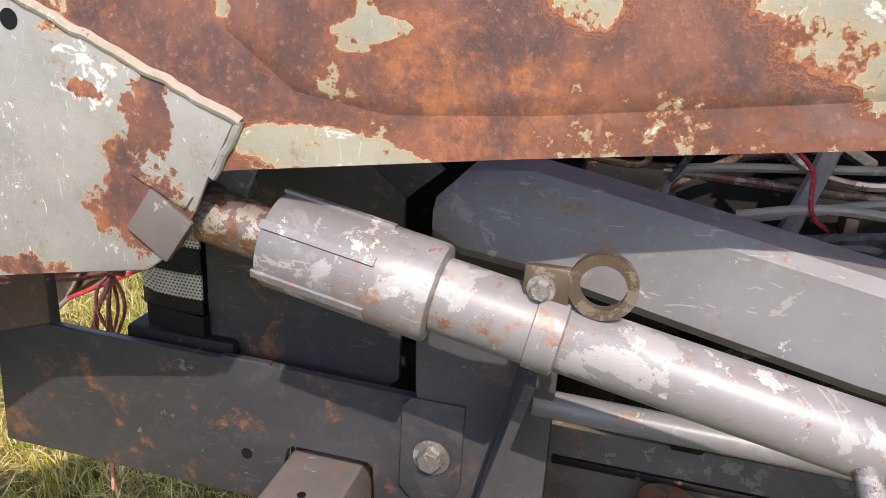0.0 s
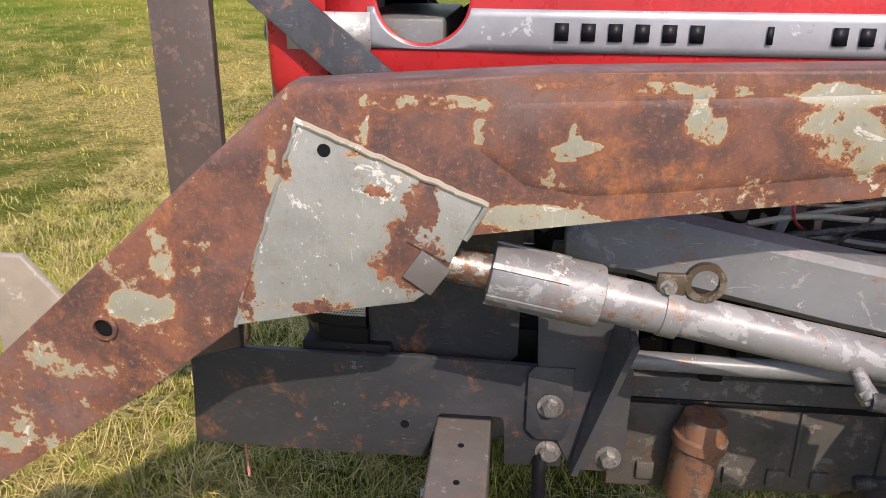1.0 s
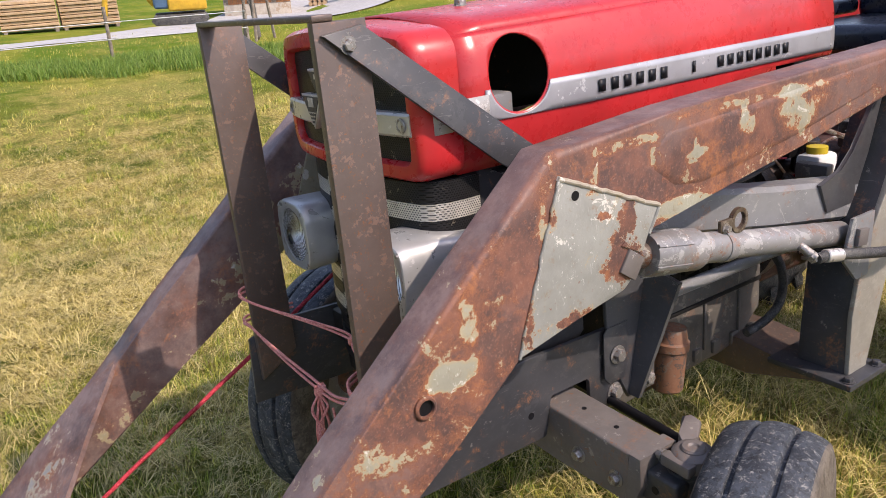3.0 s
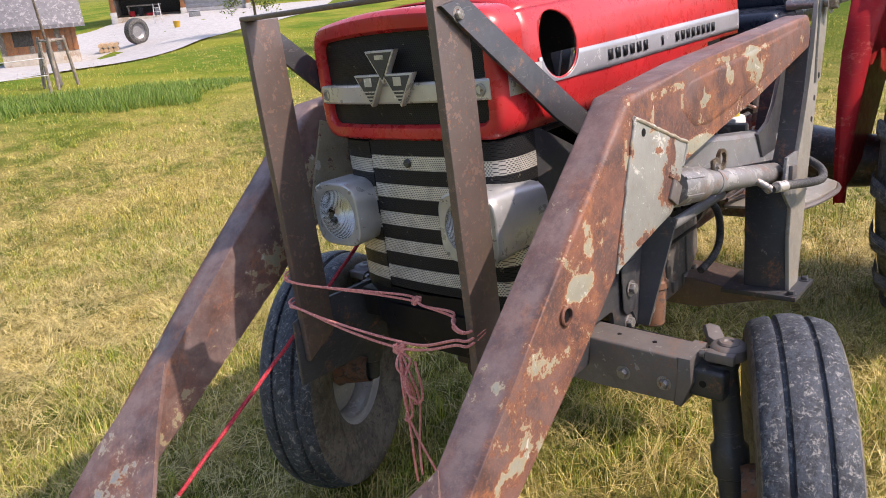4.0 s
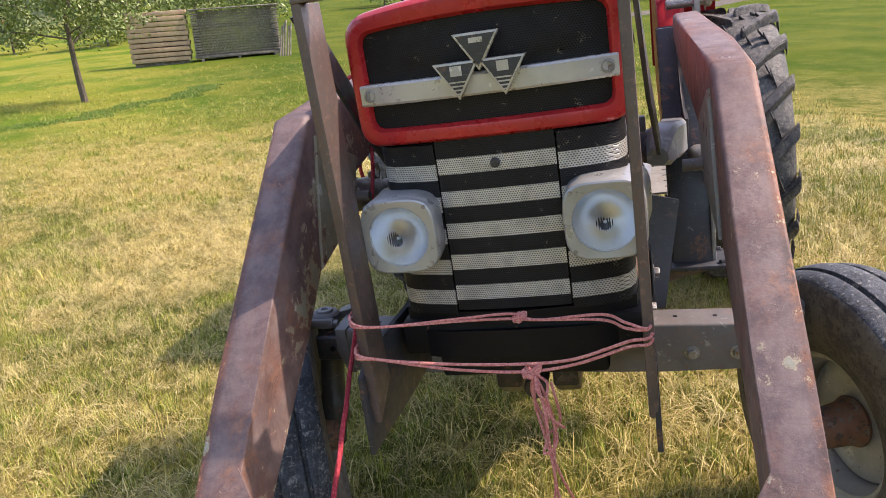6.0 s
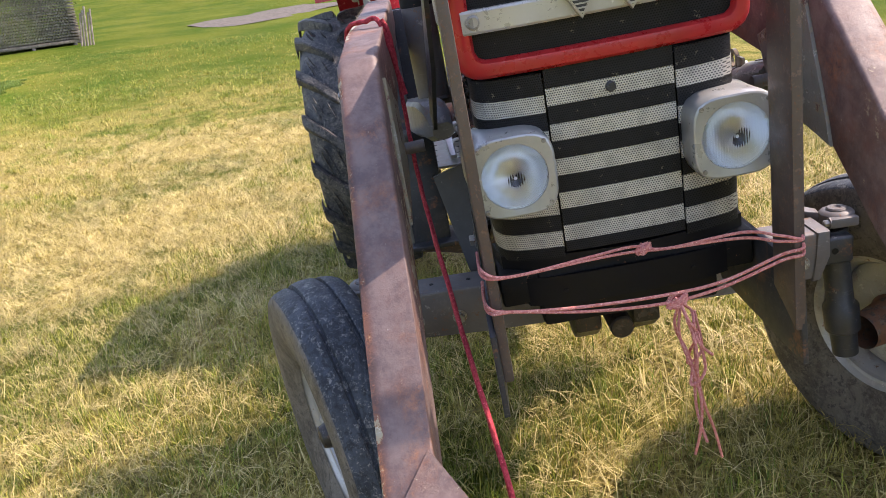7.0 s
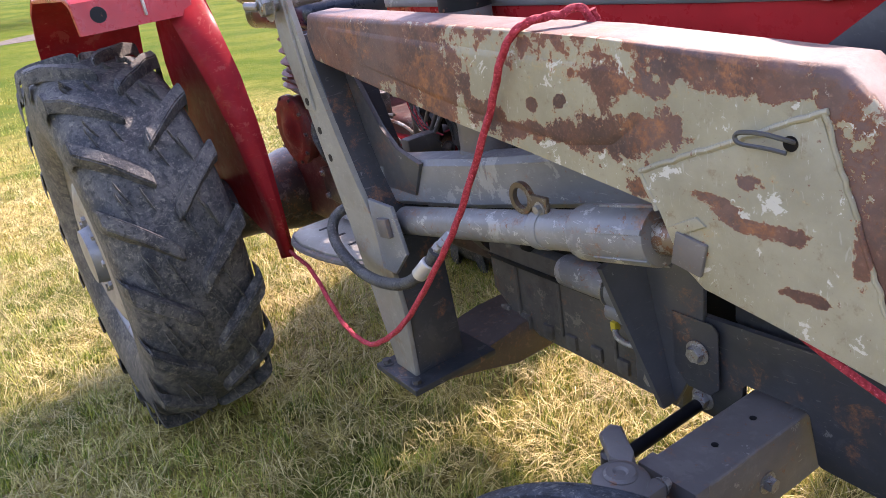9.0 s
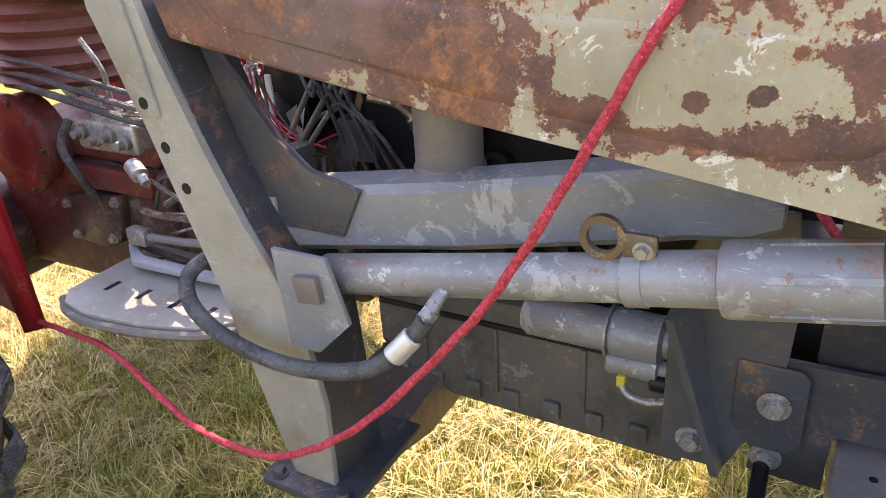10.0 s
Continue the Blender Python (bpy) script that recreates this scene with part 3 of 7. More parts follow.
for s in (-1, 1):
    # end of the arm: a wing plate on its upper face, flaring inwards
    bm = B()
    wing = [Vector((x, s * y, z)) for x, y, z in ((-0.500, 0.462, 0.697), (-0.600, 0.372, 0.592), (-0.700, 0.268, 0.482), (-0.98, 0.262, 0.200), (-0.98, 0.530, 0.272), (-0.70, 0.530, 0.528), (-0.56, 0.510, 0.652))]
    lift = Vector((-0.0075, 0, 0.009))
    lo, hi = [bm.verts.new(q) for q in wing], [bm.verts.new(q + lift) for q in wing]
    for a, b2, c2 in ((0, 1, 6), (1, 2, 5), (1, 5, 6), (2, 3, 4), (2, 4, 5)):
        bm.faces.new((hi[a], hi[b2], hi[c2]))
        bm.faces.new((lo[c2], lo[b2], lo[a]))
    for a in range(7):
        b2 = (a + 1) % 7
        bm.faces.new((lo[a], lo[b2], hi[b2], hi[a]))
    loader.part("wing_plate", bm, M_WING, "worn rusty blue-grey plate welded on the arm's end", smooth=False)
    bm = B()
    prism(bm, [(-0.868, 0.319), (-1.056, 0.562), (-1.13, 0.56), (-1.18, 0.48), (-1.17, 0.06), (-1.0, 0.04), (-0.90, 0.17)], "y", s * 0.485, s * 0.515, 0.008, 3)
    cb = loader.part("coupling_bracket", bm, M_BEIGE, "beige coupling bracket at the arm's end")
    bm = B()
    prism(bm, [(-0.66, 0.47), (-0.69, 0.50), (-0.82, 0.42), (-1.02, 0.20), (-0.98, 0.13), (-0.90, 0.17), (-0.74, 0.36), (-0.70, 0.40)], "y", s * 0.425, s * 0.437, 0.003)
    loader.part("inner_plate", bm, M_BEIGE, "", cb)
    loader.part("coupling_pin", cyl(B(), (-0.93, s * 0.37, 0.205), (-0.93, s * 0.49, 0.205), 0.016, soft=0.003), M_AXLE, "", cb)
    loader.part("coupling_nut", hexbolt(B(), (-0.93, s * 0.40, 0.205), (0, -s, 0), 0.026, 0.022), M_BEIGE, "", cb)

    # pillar at the rear: outer flange, web, foot
    bm = B()
    prism(bm, [(1.392, 1.372), (1.446, 1.385), (1.476, 1.35), (1.464, 1.241), (1.419, 1.151), (1.373, 1.003), (1.310, 0.815), (1.215, 0.448), (1.128, 0.448), (1.122, 0.62), (1.150, 0.79), (1.229, 0.93), (1.281, 1.042), (1.341, 1.189), (1.362, 1.27)], "y", s * 0.535, s * 0.549, 0.003)
    pil = loader.part("pillar", bm, M_PILLAR, "grey loader pillar leaning back, with bolt holes")
    bm = B()
    prism(bm, [(1.362, 1.26), (1.382, 1.26), (1.303, 1.04), (1.251, 0.93), (1.172, 0.79), (1.148, 0.448), (1.128, 0.448), (1.150, 0.79), (1.229, 0.93), (1.281, 1.04)], "y", s * 0.40, s * 0.536, 0.003)
    prism(bm, [(1.445, 1.26), (1.463, 1.24), (1.400, 1.10), (1.308, 0.815), (1.215, 0.448), (1.195, 0.448), (1.288, 0.815), (1.380, 1.10)], "y", s * 0.40, s * 0.536, 0.003)
    loader.part("web", bm, M_RAIL, "dark grey pillar web", pil)
    bm = B()
    box(bm, 1.075, 1.262, s * 0.34, s * 0.585, 0.430, 0.448, 0.004)
    for xx in (1.098, 1.238):
        hexbolt(bm, (xx, s * 0.565, 0.448), (0, 0, 1), 0.012, 0.011)
    loader.part("foot_plate", bm, M_RAIL, "bolted foot plate", pil)
    bm = B()
    prism(bm, [(1.405, 1.395), (1.464, 1.34), (1.452, 1.24), (1.396, 1.09), (1.352, 1.09), (1.365, 1.18)], "y", s * 0.5485, s * 0.556, 0.002)
    loader.part("reinforcing_strip", bm, M_PILLAR, "", pil)
    for x, z in ((1.378, 1.110), (1.360, 1.040), (1.334, 0.976)):
        bm = lathe(B(), (x, s * (0.5562 if z > 1.1 else 0.5492), z), (0, s, 0), [(0, 0.0095), (0.0006, 0.0095)], 20)
        loader.part("hole", bm, M_BLACK, "dark drilled hole", pil)
    bm = B()
    cyl(bm, (1.425, s * 0.44, 1.335), (1.425, s * 0.60, 1.335), 0.017, soft=0.003)
    hexbolt(bm, (1.425, s * 0.575, 1.335), (0, s, 0), 0.026, 0.02)
    cyl(bm, (1.425, s * 0.60, 1.335), (1.455, s * 0.62, 1.34), 0.010, soft=0.003)
    loader.part("pivot_bolt", bm, M_BOLT, "thick pivot bolt", pil)
    # lug for the cylinder
    bm = B()
    prism(bm, [(1.175, 0.905), (1.075, 0.905), (1.045, 0.80), (1.11, 0.735), (1.165, 0.735)], "y", s * 0.546, s * 0.556, 0.002)
    loader.part("lug", bm, M_GREY, "", pil)
    bm = B()
    box(bm, -0.022, 0.022, -0.006, 0.006, -0.022, 0.022, 0.002)
    bm.transform(pose(1.108, s * 0.562, 0.852, 0, 8, 0))
    loader.part("pin_head", bm, M_AXLE, "light square pin head", pil)

    # long box beam forward from the pillar, beak at the front end
    bm = B()
    sec = [(1.24, 0.43, 0.850, 0.958, 0.045), (0.90, 0.41, 0.902, 1.008, 0.045), (0.66, 0.385, 0.944, 1.048, 0.044), (0.60, 0.375, 0.955, 1.056, 0.042), (0.53, 0.36, 0.955, 1.044, 0.036), (0.495, 0.35, 0.965, 1.008, 0.028)]
    rings = []
    for x, y, z0, z1, hw in sec:
        r = 0.012
        pts = [(-hw, z0 + r), (-hw, z1 - r), (-hw + r, z1), (hw - r, z1), (hw, z1 - r), (hw, z0 + r), (hw - r, z0), (-hw + r, z0)]
        rings.append([bm.verts.new((x, s * y + p[0], p[1])) for p in pts])
    for p, q in zip(rings, rings[1:]):
        for j in range(8):
            bm.faces.new((p[j], p[(j + 1) % 8], q[(j + 1) % 8], q[j]))
    bm.faces.new(rings[0][::-1])
    bm.faces.new(rings[-1])
    beam = loader.part("side_beam", bm, M_GREY, "grey box beam with chipped paint")
    bm = B()
    prism(bm, [(1.345, 1.235), (1.262, 1.130), (1.205, 1.045), (1.150, 1.000), (1.06, 0.980), (1.10, 0.90), (1.235, 0.90)], "y", s * 0.462, s * 0.474, 0.002)
    loader.part("corner_gusset", bm, M_BRACKET, "", beam)

    # bracket down to the chassis rail
    dx, dz = (0.018, -0.016) if s < 0 else (0.0, -0.005)
    bm = B()
    prism(bm, [(0.48, 0.97), (0.58, 0.97), (0.635, 0.84), (0.632, 0.52), (0.535, 0.52), (0.50, 0.60), (0.465, 0.74), (0.46, 0.86)], "y", s * 0.300, s * 0.312, 0.003)
    br = loader.part("bracket", bm, M_BRACKET, "grey bracket plate bolted to the chassis")
    bm = B()
    q0 = [Vector((0.60, s * 0.312, 0.86)), Vector((0.61, s * 0.405, 0.83)), Vector((0.535, s * 0.345, 0.53)), Vector((0.535, s * 0.312, 0.53)), Vector((0.57, s * 0.312, 0.70))]
    va = [bm.verts.new(q) for q in q0]
    vb = [bm.verts.new(q + Vector((0.012, 0, 0))) for q in q0]
    bm.faces.new(va)
    bm.faces.new(vb[::-1])
    for i in range(5):
        bm.faces.new((va[i], vb[i], vb[(i + 1) % 5], va[(i + 1) % 5]))
    loader.part("rib", bm, M_BRACKET, "", br)
    bm = B()
    prism(bm, [(0.432 + dx, 0.722), (0.445 + dx, 0.735), (0.53, 0.735), (0.53, 0.62), (0.50 + dx, 0.585), (0.45 + dx, 0.585), (0.432 + dx, 0.605)], "y", s * 0.3125, s * 0.3165, 0.0015)
    loader.part("clamp_plate", bm, M_RAIL, "", br)
    for x, y, z in ((0.474 + dx, 0.319, 0.674 + dz), (0.476 + dx, 0.304, 0.567 + dz), (0.586 + dx, 0.312, 0.568 + dz)):
        loader.part("bolt", hexbolt(B(), (x, s * y, z), (0, s, 0), 0.0165, 0.014), M_BOLT, "large hexagon bolt", br)

    # lift cylinder
    p, q = Vector((1.115, s * 0.50, 0.847)), Vector((0.29, s * 0.50, 1.006))
    ax = (q - p)
    n = ax.length
    ax = ax.normalized()
    bm = B()
    lathe(bm, p, ax, [(-0.01, 0.024), (0.0, 0.0315), (0.49, 0.0315), (0.495, 0.029)], 32)
    cy = loader.part("lift_cylinder", bm, M_CYL, "grey hydraulic cylinder with worn paint")
    bm = B()
    lathe(bm, p, ax, [(0.490, 0.031), (0.493, 0.0345), (0.585, 0.0345), (0.588, 0.031)], 32)
    loader.part("gland_tube", bm, M_CYL, "", cy)
    bm = B()
    lathe(bm, p, ax, [(0.586, 0.033), (0.588, 0.0445), (0.593, 0.046), (0.742, 0.046), (0.747, 0.044), (0.749, 0.03)], 36)
    col = loader.part("collar", bm, M_CYL, "scuffed grey collar with ribs", cy)
    for k6 in range(6):
        bm = B()
        a = k6 * math.pi / 3 + 0.35
        d, u, v = frame_of(ax)
        rad = u * math.cos(a) + v * math.sin(a)
        tan = ax.cross(rad)
        c0 = p + ax * 0.64 + rad * 0.0455
        w = [c0 + tan * 0.004, c0 - tan * 0.004, c0 - tan * 0.004 + ax * 0.108, c0 + tan * 0.004 + ax * 0.108]
        lo = [bm.verts.new(t) for t in w]
        hi = [bm.verts.new(t + rad * 0.003) for t in w]
        bm.faces.new(hi)
        for i in range(4):
            bm.faces.new((lo[i], hi[i], hi[(i + 1) % 4], lo[(i + 1) % 4]))
        bm.faces.new(lo[::-1])
        loader.part("rib", bm, M_CYL, "", cy)
    bm = B()
    lathe(bm, p, ax, [(0.742, 0.0265), (0.82, 0.0265)], 28)
    loader.part("rod", bm, M_ROD, "rusty piston rod", cy)
    bm = B()
    lathe(bm, p, ax, [(0.472, 0.0312), (0.474, 0.0365), (0.499, 0.0365), (0.501, 0.0312)], 32)
    clamp = loader.part("clamp_band", bm, M_CYL, "", cy)
    # ring bracket on the clamp
    c = Vector((0.680, s * 0.488, 0.991))
    bm = B()
    outer, inner = 0.029, 0.0195
    seg = 28
    lay = []
    for yy in (-0.005, 0.005):
        for r in (outer, inner):
            lay.append([bm.verts.new((c.x + r * math.cos(2 * math.pi * i / seg), c.y - s * 0.0 + s * 0.02 + yy, c.z + r * math.sin(2 * math.pi * i / seg))) for i in range(seg)])
    for i in range(seg):
        j = (i + 1) % seg
        bm.faces.new((lay[0][i], lay[0][j], lay[1][j], lay[1][i]))
        bm.faces.new((lay[2][i], lay[3][i], lay[3][j], lay[2][j]))
        bm.faces.new((lay[0][i], lay[2][i], lay[2][j], lay[0][j]))
        bm.faces.new((lay[1][i], lay[1][j], lay[3][j], lay[3][i]))
    box(bm, c.x - 0.066, c.x - 0.026, c.y + s * 0.02 - 0.005, c.y + s * 0.02 + 0.005, c.z - 0.024, c.z + 0.012, 0.003)
    loader.part("ring_bracket", bm, M_RING, "brown-grey ring lug", cy)
    loader.part("clamp_bolt", hexbolt(B(), (c.x - 0.05, c.y + s * 0.025, c.z - 0.008), (0, s, 0), 0.0085, 0.009), M_BOLT, "", cy)
    # oil port and hose
    f = Vector((0.895, s * 0.52, 0.885 + 0.0))
    bm = B()
    cyl(bm, f + Vector((0, -s * 0.01, 0.0)), f + Vector((0.012, s * 0.045, -0.035)), 0.011, soft=0.002)
    lathe(bm, f + Vector((0.006, s * 0.03, -0.025)), (0.5, s * 0.4, -0.7), [(0, 0.014), (0.02, 0.014)], 6)
    loader.part("hose_fitting", bm, M_BOLT, "", cy)
    bm = B()
    if s > 0:
        run = [(0.925, 0.572, 0.822), (0.99, 0.598, 0.766), (1.12, 0.605, 0.738), (1.25, 0.60, 0.748), (1.34, 0.585, 0.785), (1.365, 0.55, 0.825), (1.33, 0.48, 0.85)]
    else:
        run = [(0.96, 0.57, 0.846), (1.05, 0.595, 0.832), (1.15, 0.612, 0.815), (1.26, 0.607, 0.80), (1.33, 0.58, 0.815), (1.34, 0.52, 0.845), (1.28, 0.46, 0.86)]
    tube(bm, [f + Vector((0.01, s * 0.045, -0.035))] + [(x, s * y, z) for x, y, z in run], 0.0135, 12, 8)
    loader.part("hose", bm, M_HOSE, "black rubber hydraulic hose", cy)
    bm = B()
    if s > 0:
        cyl(bm, (0.922, 0.573, 0.825), (0.950, 0.588, 0.792), 0.0165, soft=0.002)
    else:
        cyl(bm, (0.935, -0.568, 0.850), (0.985, -0.578, 0.842), 0.0165, soft=0.002)
    loader.part("hose_sleeve", bm, M_ALU, "crimped metal sleeve", cy)

    # chassis rail of the loader
    bm = B()
    rail = [(-0.205, 0.537), (0.245, 0.535), (0.252, 0.54), (0.266, 0.628), (0.275, 0.637), (0.385, 0.637), (0.394, 0.627), (0.394, 0.531), (0.50, 0.535), (0.50, 0.745), (0.245, 0.748), (0.245, 0.752), (0.175, 0.752), (0.165, 0.745), (-0.10, 0.75), (-0.195, 0.72)]
    prism(bm, [(x + dx, z + dz) for x, z in rail], "y", s * 0.292, s * 0.304, 0.002)
    for v in bm.verts:
        if s > 0 and v.co.x < 0.25:
            v.co.y += 0.026 * min(1, (0.25 - v.co.x) / 0.35)
    rl = loader.part("side_rail", bm, M_RAIL, "dark grey steel side plate with a notch for the axle")
    bm = B()
    lathe(bm, (0.207 + dx, s * 0.3042, 0.607 + dz), (0, s, 0), [(0, 0.0085), (0.0006, 0.0085)], 20)
    loader.part("hole", bm, M_BLACK, "dark drilled hole", rl)
    # guard post
    y0, y1 = (-0.302, -0.280) if s < 0 else (0.296, 0.318)
    bm = B()
    prism(bm, [(-0.182, 1.50), (-0.080, 1.50), (-0.080, 0.66), (-0.182, 0.60)], "y", y0, y1, 0.004, 2)
    po = loader.part("guard_post", bm, M_POST, "dark rusty upright of the front guard")
    bm = B()
    o, yy = (-0.13, (y0 if s < 0 else y1))
    pts = [(-0.172, 1.478), (-0.095, 1.490), (0.245, 1.222), (0.50, 1.035), (0.46, 1.0), (0.165, 1.200)]
    prism(bm, pts, "y", yy, yy + s * 0.010, 0.0015)
    for v in bm.verts:
        v.co.y += s * 0.085 * max(0.0, v.co.x + 0.08)
    loader.part("brace", bm, M_RAIL, "dark grey diagonal flat brace")
    bm = B()
    hexbolt(bm, (-0.125, yy + s * 0.010, 1.458), (0, s, 0), 0.011, 0.008)
    loader.part("bolt", bm, M_BOLT, "", po)

bm = B()
box(bm, -0.182, -0.142, -0.302, 0.318, 1.500, 1.512, 0.003)
loader.part("top_bar", bm, M_POST, "dark flat top bar of the front guard")
bm = B()
prism(bm, [(-0.56, 0.424), (-0.40, 0.424), (-0.24, 0.455), (0.24, 0.455), (0.40, 0.424), (0.56, 0.424), (0.42, 0.395), (0.25, 0.345), (-0.25, 0.345), (-0.42, 0.395)], "x", 1.11, 1.29, 0.006)
loader.part("cross_member", bm, M_POST, "grey-brown cross member under the gearbox")
# wire clip hanging in the hole of one gusset, and the short wire from the rope to the coupling
loader.part("wire_clip", tube(B(), [(0.152, 0.545, 1.171), (0.158, 0.558, 1.178), (0.185, 0.560, 1.182), (0.212, 0.560, 1.180), (0.218, 0.560, 1.173), (0.210, 0.560, 1.167), (0.180, 0.560, 1.166), (0.156, 0.558, 1.163)], 0.0028, 6, 6), M_BRACKET, "thin grey wire clip", armR)
loader.part("wire", tube(B(), [(-0.62, 0.325, 0.433), (-0.70, 0.34, 0.37), (-0.78, 0.36, 0.325), (-0.86, 0.38, 0.29), (-0.93, 0.385, 0.245), (-0.965, 0.385, 0.20), (-1.0, 0.39, 0.10)], 0.0065, 8, 6), M_PILLAR, "bent beige wire hook")


# ---- tractor ----
tractor = Thing("tractor", (1.3, 0, 0), "weathered red farm tractor with silver side stripe on mown meadow", "tractor")

HOOD_Y = [(1.18, 0.286), (1.245, 0.298), (1.30, 0.302), (1.36, 0.300), (1.41, 0.290), (1.445, 0.270)]


def hood_y(z):
    if z <= HOOD_Y[0][0]:
        return HOOD_Y[0][1]
    for (z0, a), (z1, b) in zip(HOOD_Y, HOOD_Y[1:]):
        if z <= z1:
            return a + (b - a) * (z - z0) / (z1 - z0)
    return HOOD_Y[-1][1]


def narrow(x):
    """The hood is widest behind the nose, narrows a little towards the driver and rises."""
    return 0.955 + 0.055 * min(1.0, max(0.0, (x - 0.1) / 0.35)) - 0.03 * max(0.0, x - 0.45), 0.028 * max(0.0, x)


def hood_point(x, s, z):
    k, up = narrow(x)
    lift = up * max(0.0, min(1.0, (z - 1.33) / 0.115))
    return (x, s * hood_y(z) * k, z + lift)


HX, HZ, HR = 0.257, 1.358, 0.074
ZS = [1.18, 1.21, 1.245, 1.262, 1.276, 1.288, 1.30, 1.315, 1.33, 1.345, 1.36, 1.375, 1.39, 1.41, 1.425, 1.437, 1.445]
XK = [0.17 + 0.175 * i / 12 for i in range(13)]
bm = B()
for s in (-1, 1):
    def grid(xs, zs):
        v = {(i, j): bm.verts.new(hood_point(x, s, z)) for i, x in enumerate(xs) for j, z in enumerate(zs)}
        for i in range(len(xs) - 1):
            for j in range(len(zs) - 1):
                bm.faces.new((v[i, j], v[i + 1, j], v[i + 1, j + 1], v[i, j + 1]))
    grid([0.10, 0.17], ZS)
    grid(XK, ZS[:4])
    grid(XK, [1.437, 1.445])
    grid([0.345, 0.5, 0.7, 0.9, 1.12], ZS)
    grid([1.12, 1.25, 1.38], ZS[3:])
    # ring of faces round the opening in the flank
    side = ZS[3:16]
    rim = [(XK[-1], z) for z in side[:-1]] + [(x, side[-1]) for x in XK[:0:-1]] + [(XK[0], z) for z in side[:0:-1]] + [(x, side[0]) for x in XK[:-1]]
    inner, middle, outer = [], [], []
    for x, z in rim:
        d = Vector((x - HX, z - HZ))
        c = d.normalized() * HR
        e = d * 0.35 + c * 0.65
        outer.append(bm.verts.new(hood_point(x, s, z)))
        middle.append(bm.verts.new(hood_point(HX + e.x, s, HZ + e.y)))
        inner.append(bm.verts.new(hood_point(HX + c.x, s, HZ + c.y)))
    n = len(rim)
    for p, q in ((outer, middle), (middle, inner)):
        for i in range(n):
            j = (i + 1) % n
            bm.faces.new((p[i], p[j], q[j], q[i]))
# top of the hood
xs = [0.10, 0.2, 0.4, 0.6, 0.8, 1.0, 1.2, 1.38]
rows = []
for x in xs:
    k, up = narrow(x)
    prof = [(-0.270, 1.445), (-0.245, 1.462), (-0.20, 1.474), (-0.12, 1.482), (-0.04, 1.488), (0.04, 1.488), (0.12, 1.482), (0.20, 1.474), (0.245, 1.462), (0.270, 1.445)]
    rows.append([bm.verts.new((x, y * k, z + up)) for y, z in prof])
for a, b in zip(rows, rows[1:]):
    for j in range(9):
        bm.faces.new((a[j], a[j + 1], b[j + 1], b[j]))
bmesh.ops.remove_doubles(bm, verts=bm.verts, dist=0.0008)
# Inner faces get near black, standing for the shade within the red hood.
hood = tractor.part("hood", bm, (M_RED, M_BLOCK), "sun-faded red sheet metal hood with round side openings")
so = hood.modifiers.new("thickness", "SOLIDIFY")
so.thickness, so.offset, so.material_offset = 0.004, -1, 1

# nose: red frame round a dark recessed panel
NY, NZ0, NZ1 = 0.297, 1.178, 1.458


def bulge(y, z):
    return -0.026 + 0.034 * (abs(y) / NY) ** 2.2 + 0.10 * max(0.0, 1.24 - z)


def ring(inset, x_add, rad, n=14, flat=None):
    y, z0, z1 = NY - inset, NZ0 + inset, NZ1 - inset
    r = max(0.008, rad - inset * 0.6)
    pts = []
    for cy, cz, a0 in ((y - r, z1 - r, 0), (-y + r, z1 - r, 90), (-y + r, z0 + r, 180), (y - r, z0 + r, 270)):
        for i in range(n):
            a = radians(a0 + 90 * i / (n - 1))
            pts.append((cy + r * math.cos(a), cz + r * math.sin(a)))
    dense = []
    for i in range(len(pts)):
        p, q = pts[i], pts[(i + 1) % len(pts)]
        m = max(1, int(math.dist(p, q) / 0.04))
        dense += [(p[0] + (q[0] - p[0]) * j / m, p[1] + (q[1] - p[1]) * j / m) for j in range(m)]
    return [(flat if flat is not None else bulge(a, b) + x_add, a, b + (0.028 * (1 - (a / NY) ** 2) * max(0, (b - 1.36) / 0.1))) for a, b in dense]


def resample(points, n):
    """n points evenly round a closed line."""
    p = [Vector(q) for q in points] + [Vector(points[0])]
    cum = [0.0]
    for a, b in zip(p, p[1:]):
        cum.append(cum[-1] + (b - a).length)
    out, i = [], 0
    for j in range(n):
        d = cum[-1] * j / n
        while cum[i + 1] < d:
            i += 1
        out.append(p[i].lerp(p[i + 1], (d - cum[i]) / max(1e-9, cum[i + 1] - cum[i])))
    return out


def loops(bm, rings, n=96, cap=False):
    vs = [[bm.verts.new(q) for q in resample(r, n)] for r in rings]
    for a, b in zip(vs, vs[1:]):
        for i in range(n):
            bm.faces.new((a[i], a[(i + 1) % n], b[(i + 1) % n], b[i]))
    if cap:
        c = bm.verts.new(sum((v.co for v in vs[-1]), Vector()) / n)
        for i in range(n):
            bm.faces.new((vs[-1][i], vs[-1][(i + 1) % n], c))
    return bm


bm = B()
loops(bm, [ring(0, 0, 0.045, flat=0.105), ring(0, 0.035, 0.045), ring(0.003, 0.012, 0.045), ring(0.010, 0.002, 0.045), ring(0.020, 0.0, 0.045), ring(0.034, 0.004, 0.045), ring(0.040, 0.014, 0.045), ring(0.041, 0.03, 0.045)])
nose = tractor.part("nose_frame", bm, M_RED, "dented red nose surround")
bm = B()
loops(bm, [ring(0.0405, 0.022, 0.045), ring(0.08, 0.022, 0.05), ring(0.12, 0.02, 0.05)], cap=True)
tractor.part("nose_panel", bm, M_MESH_BLACK, "black recessed front panel", nose)


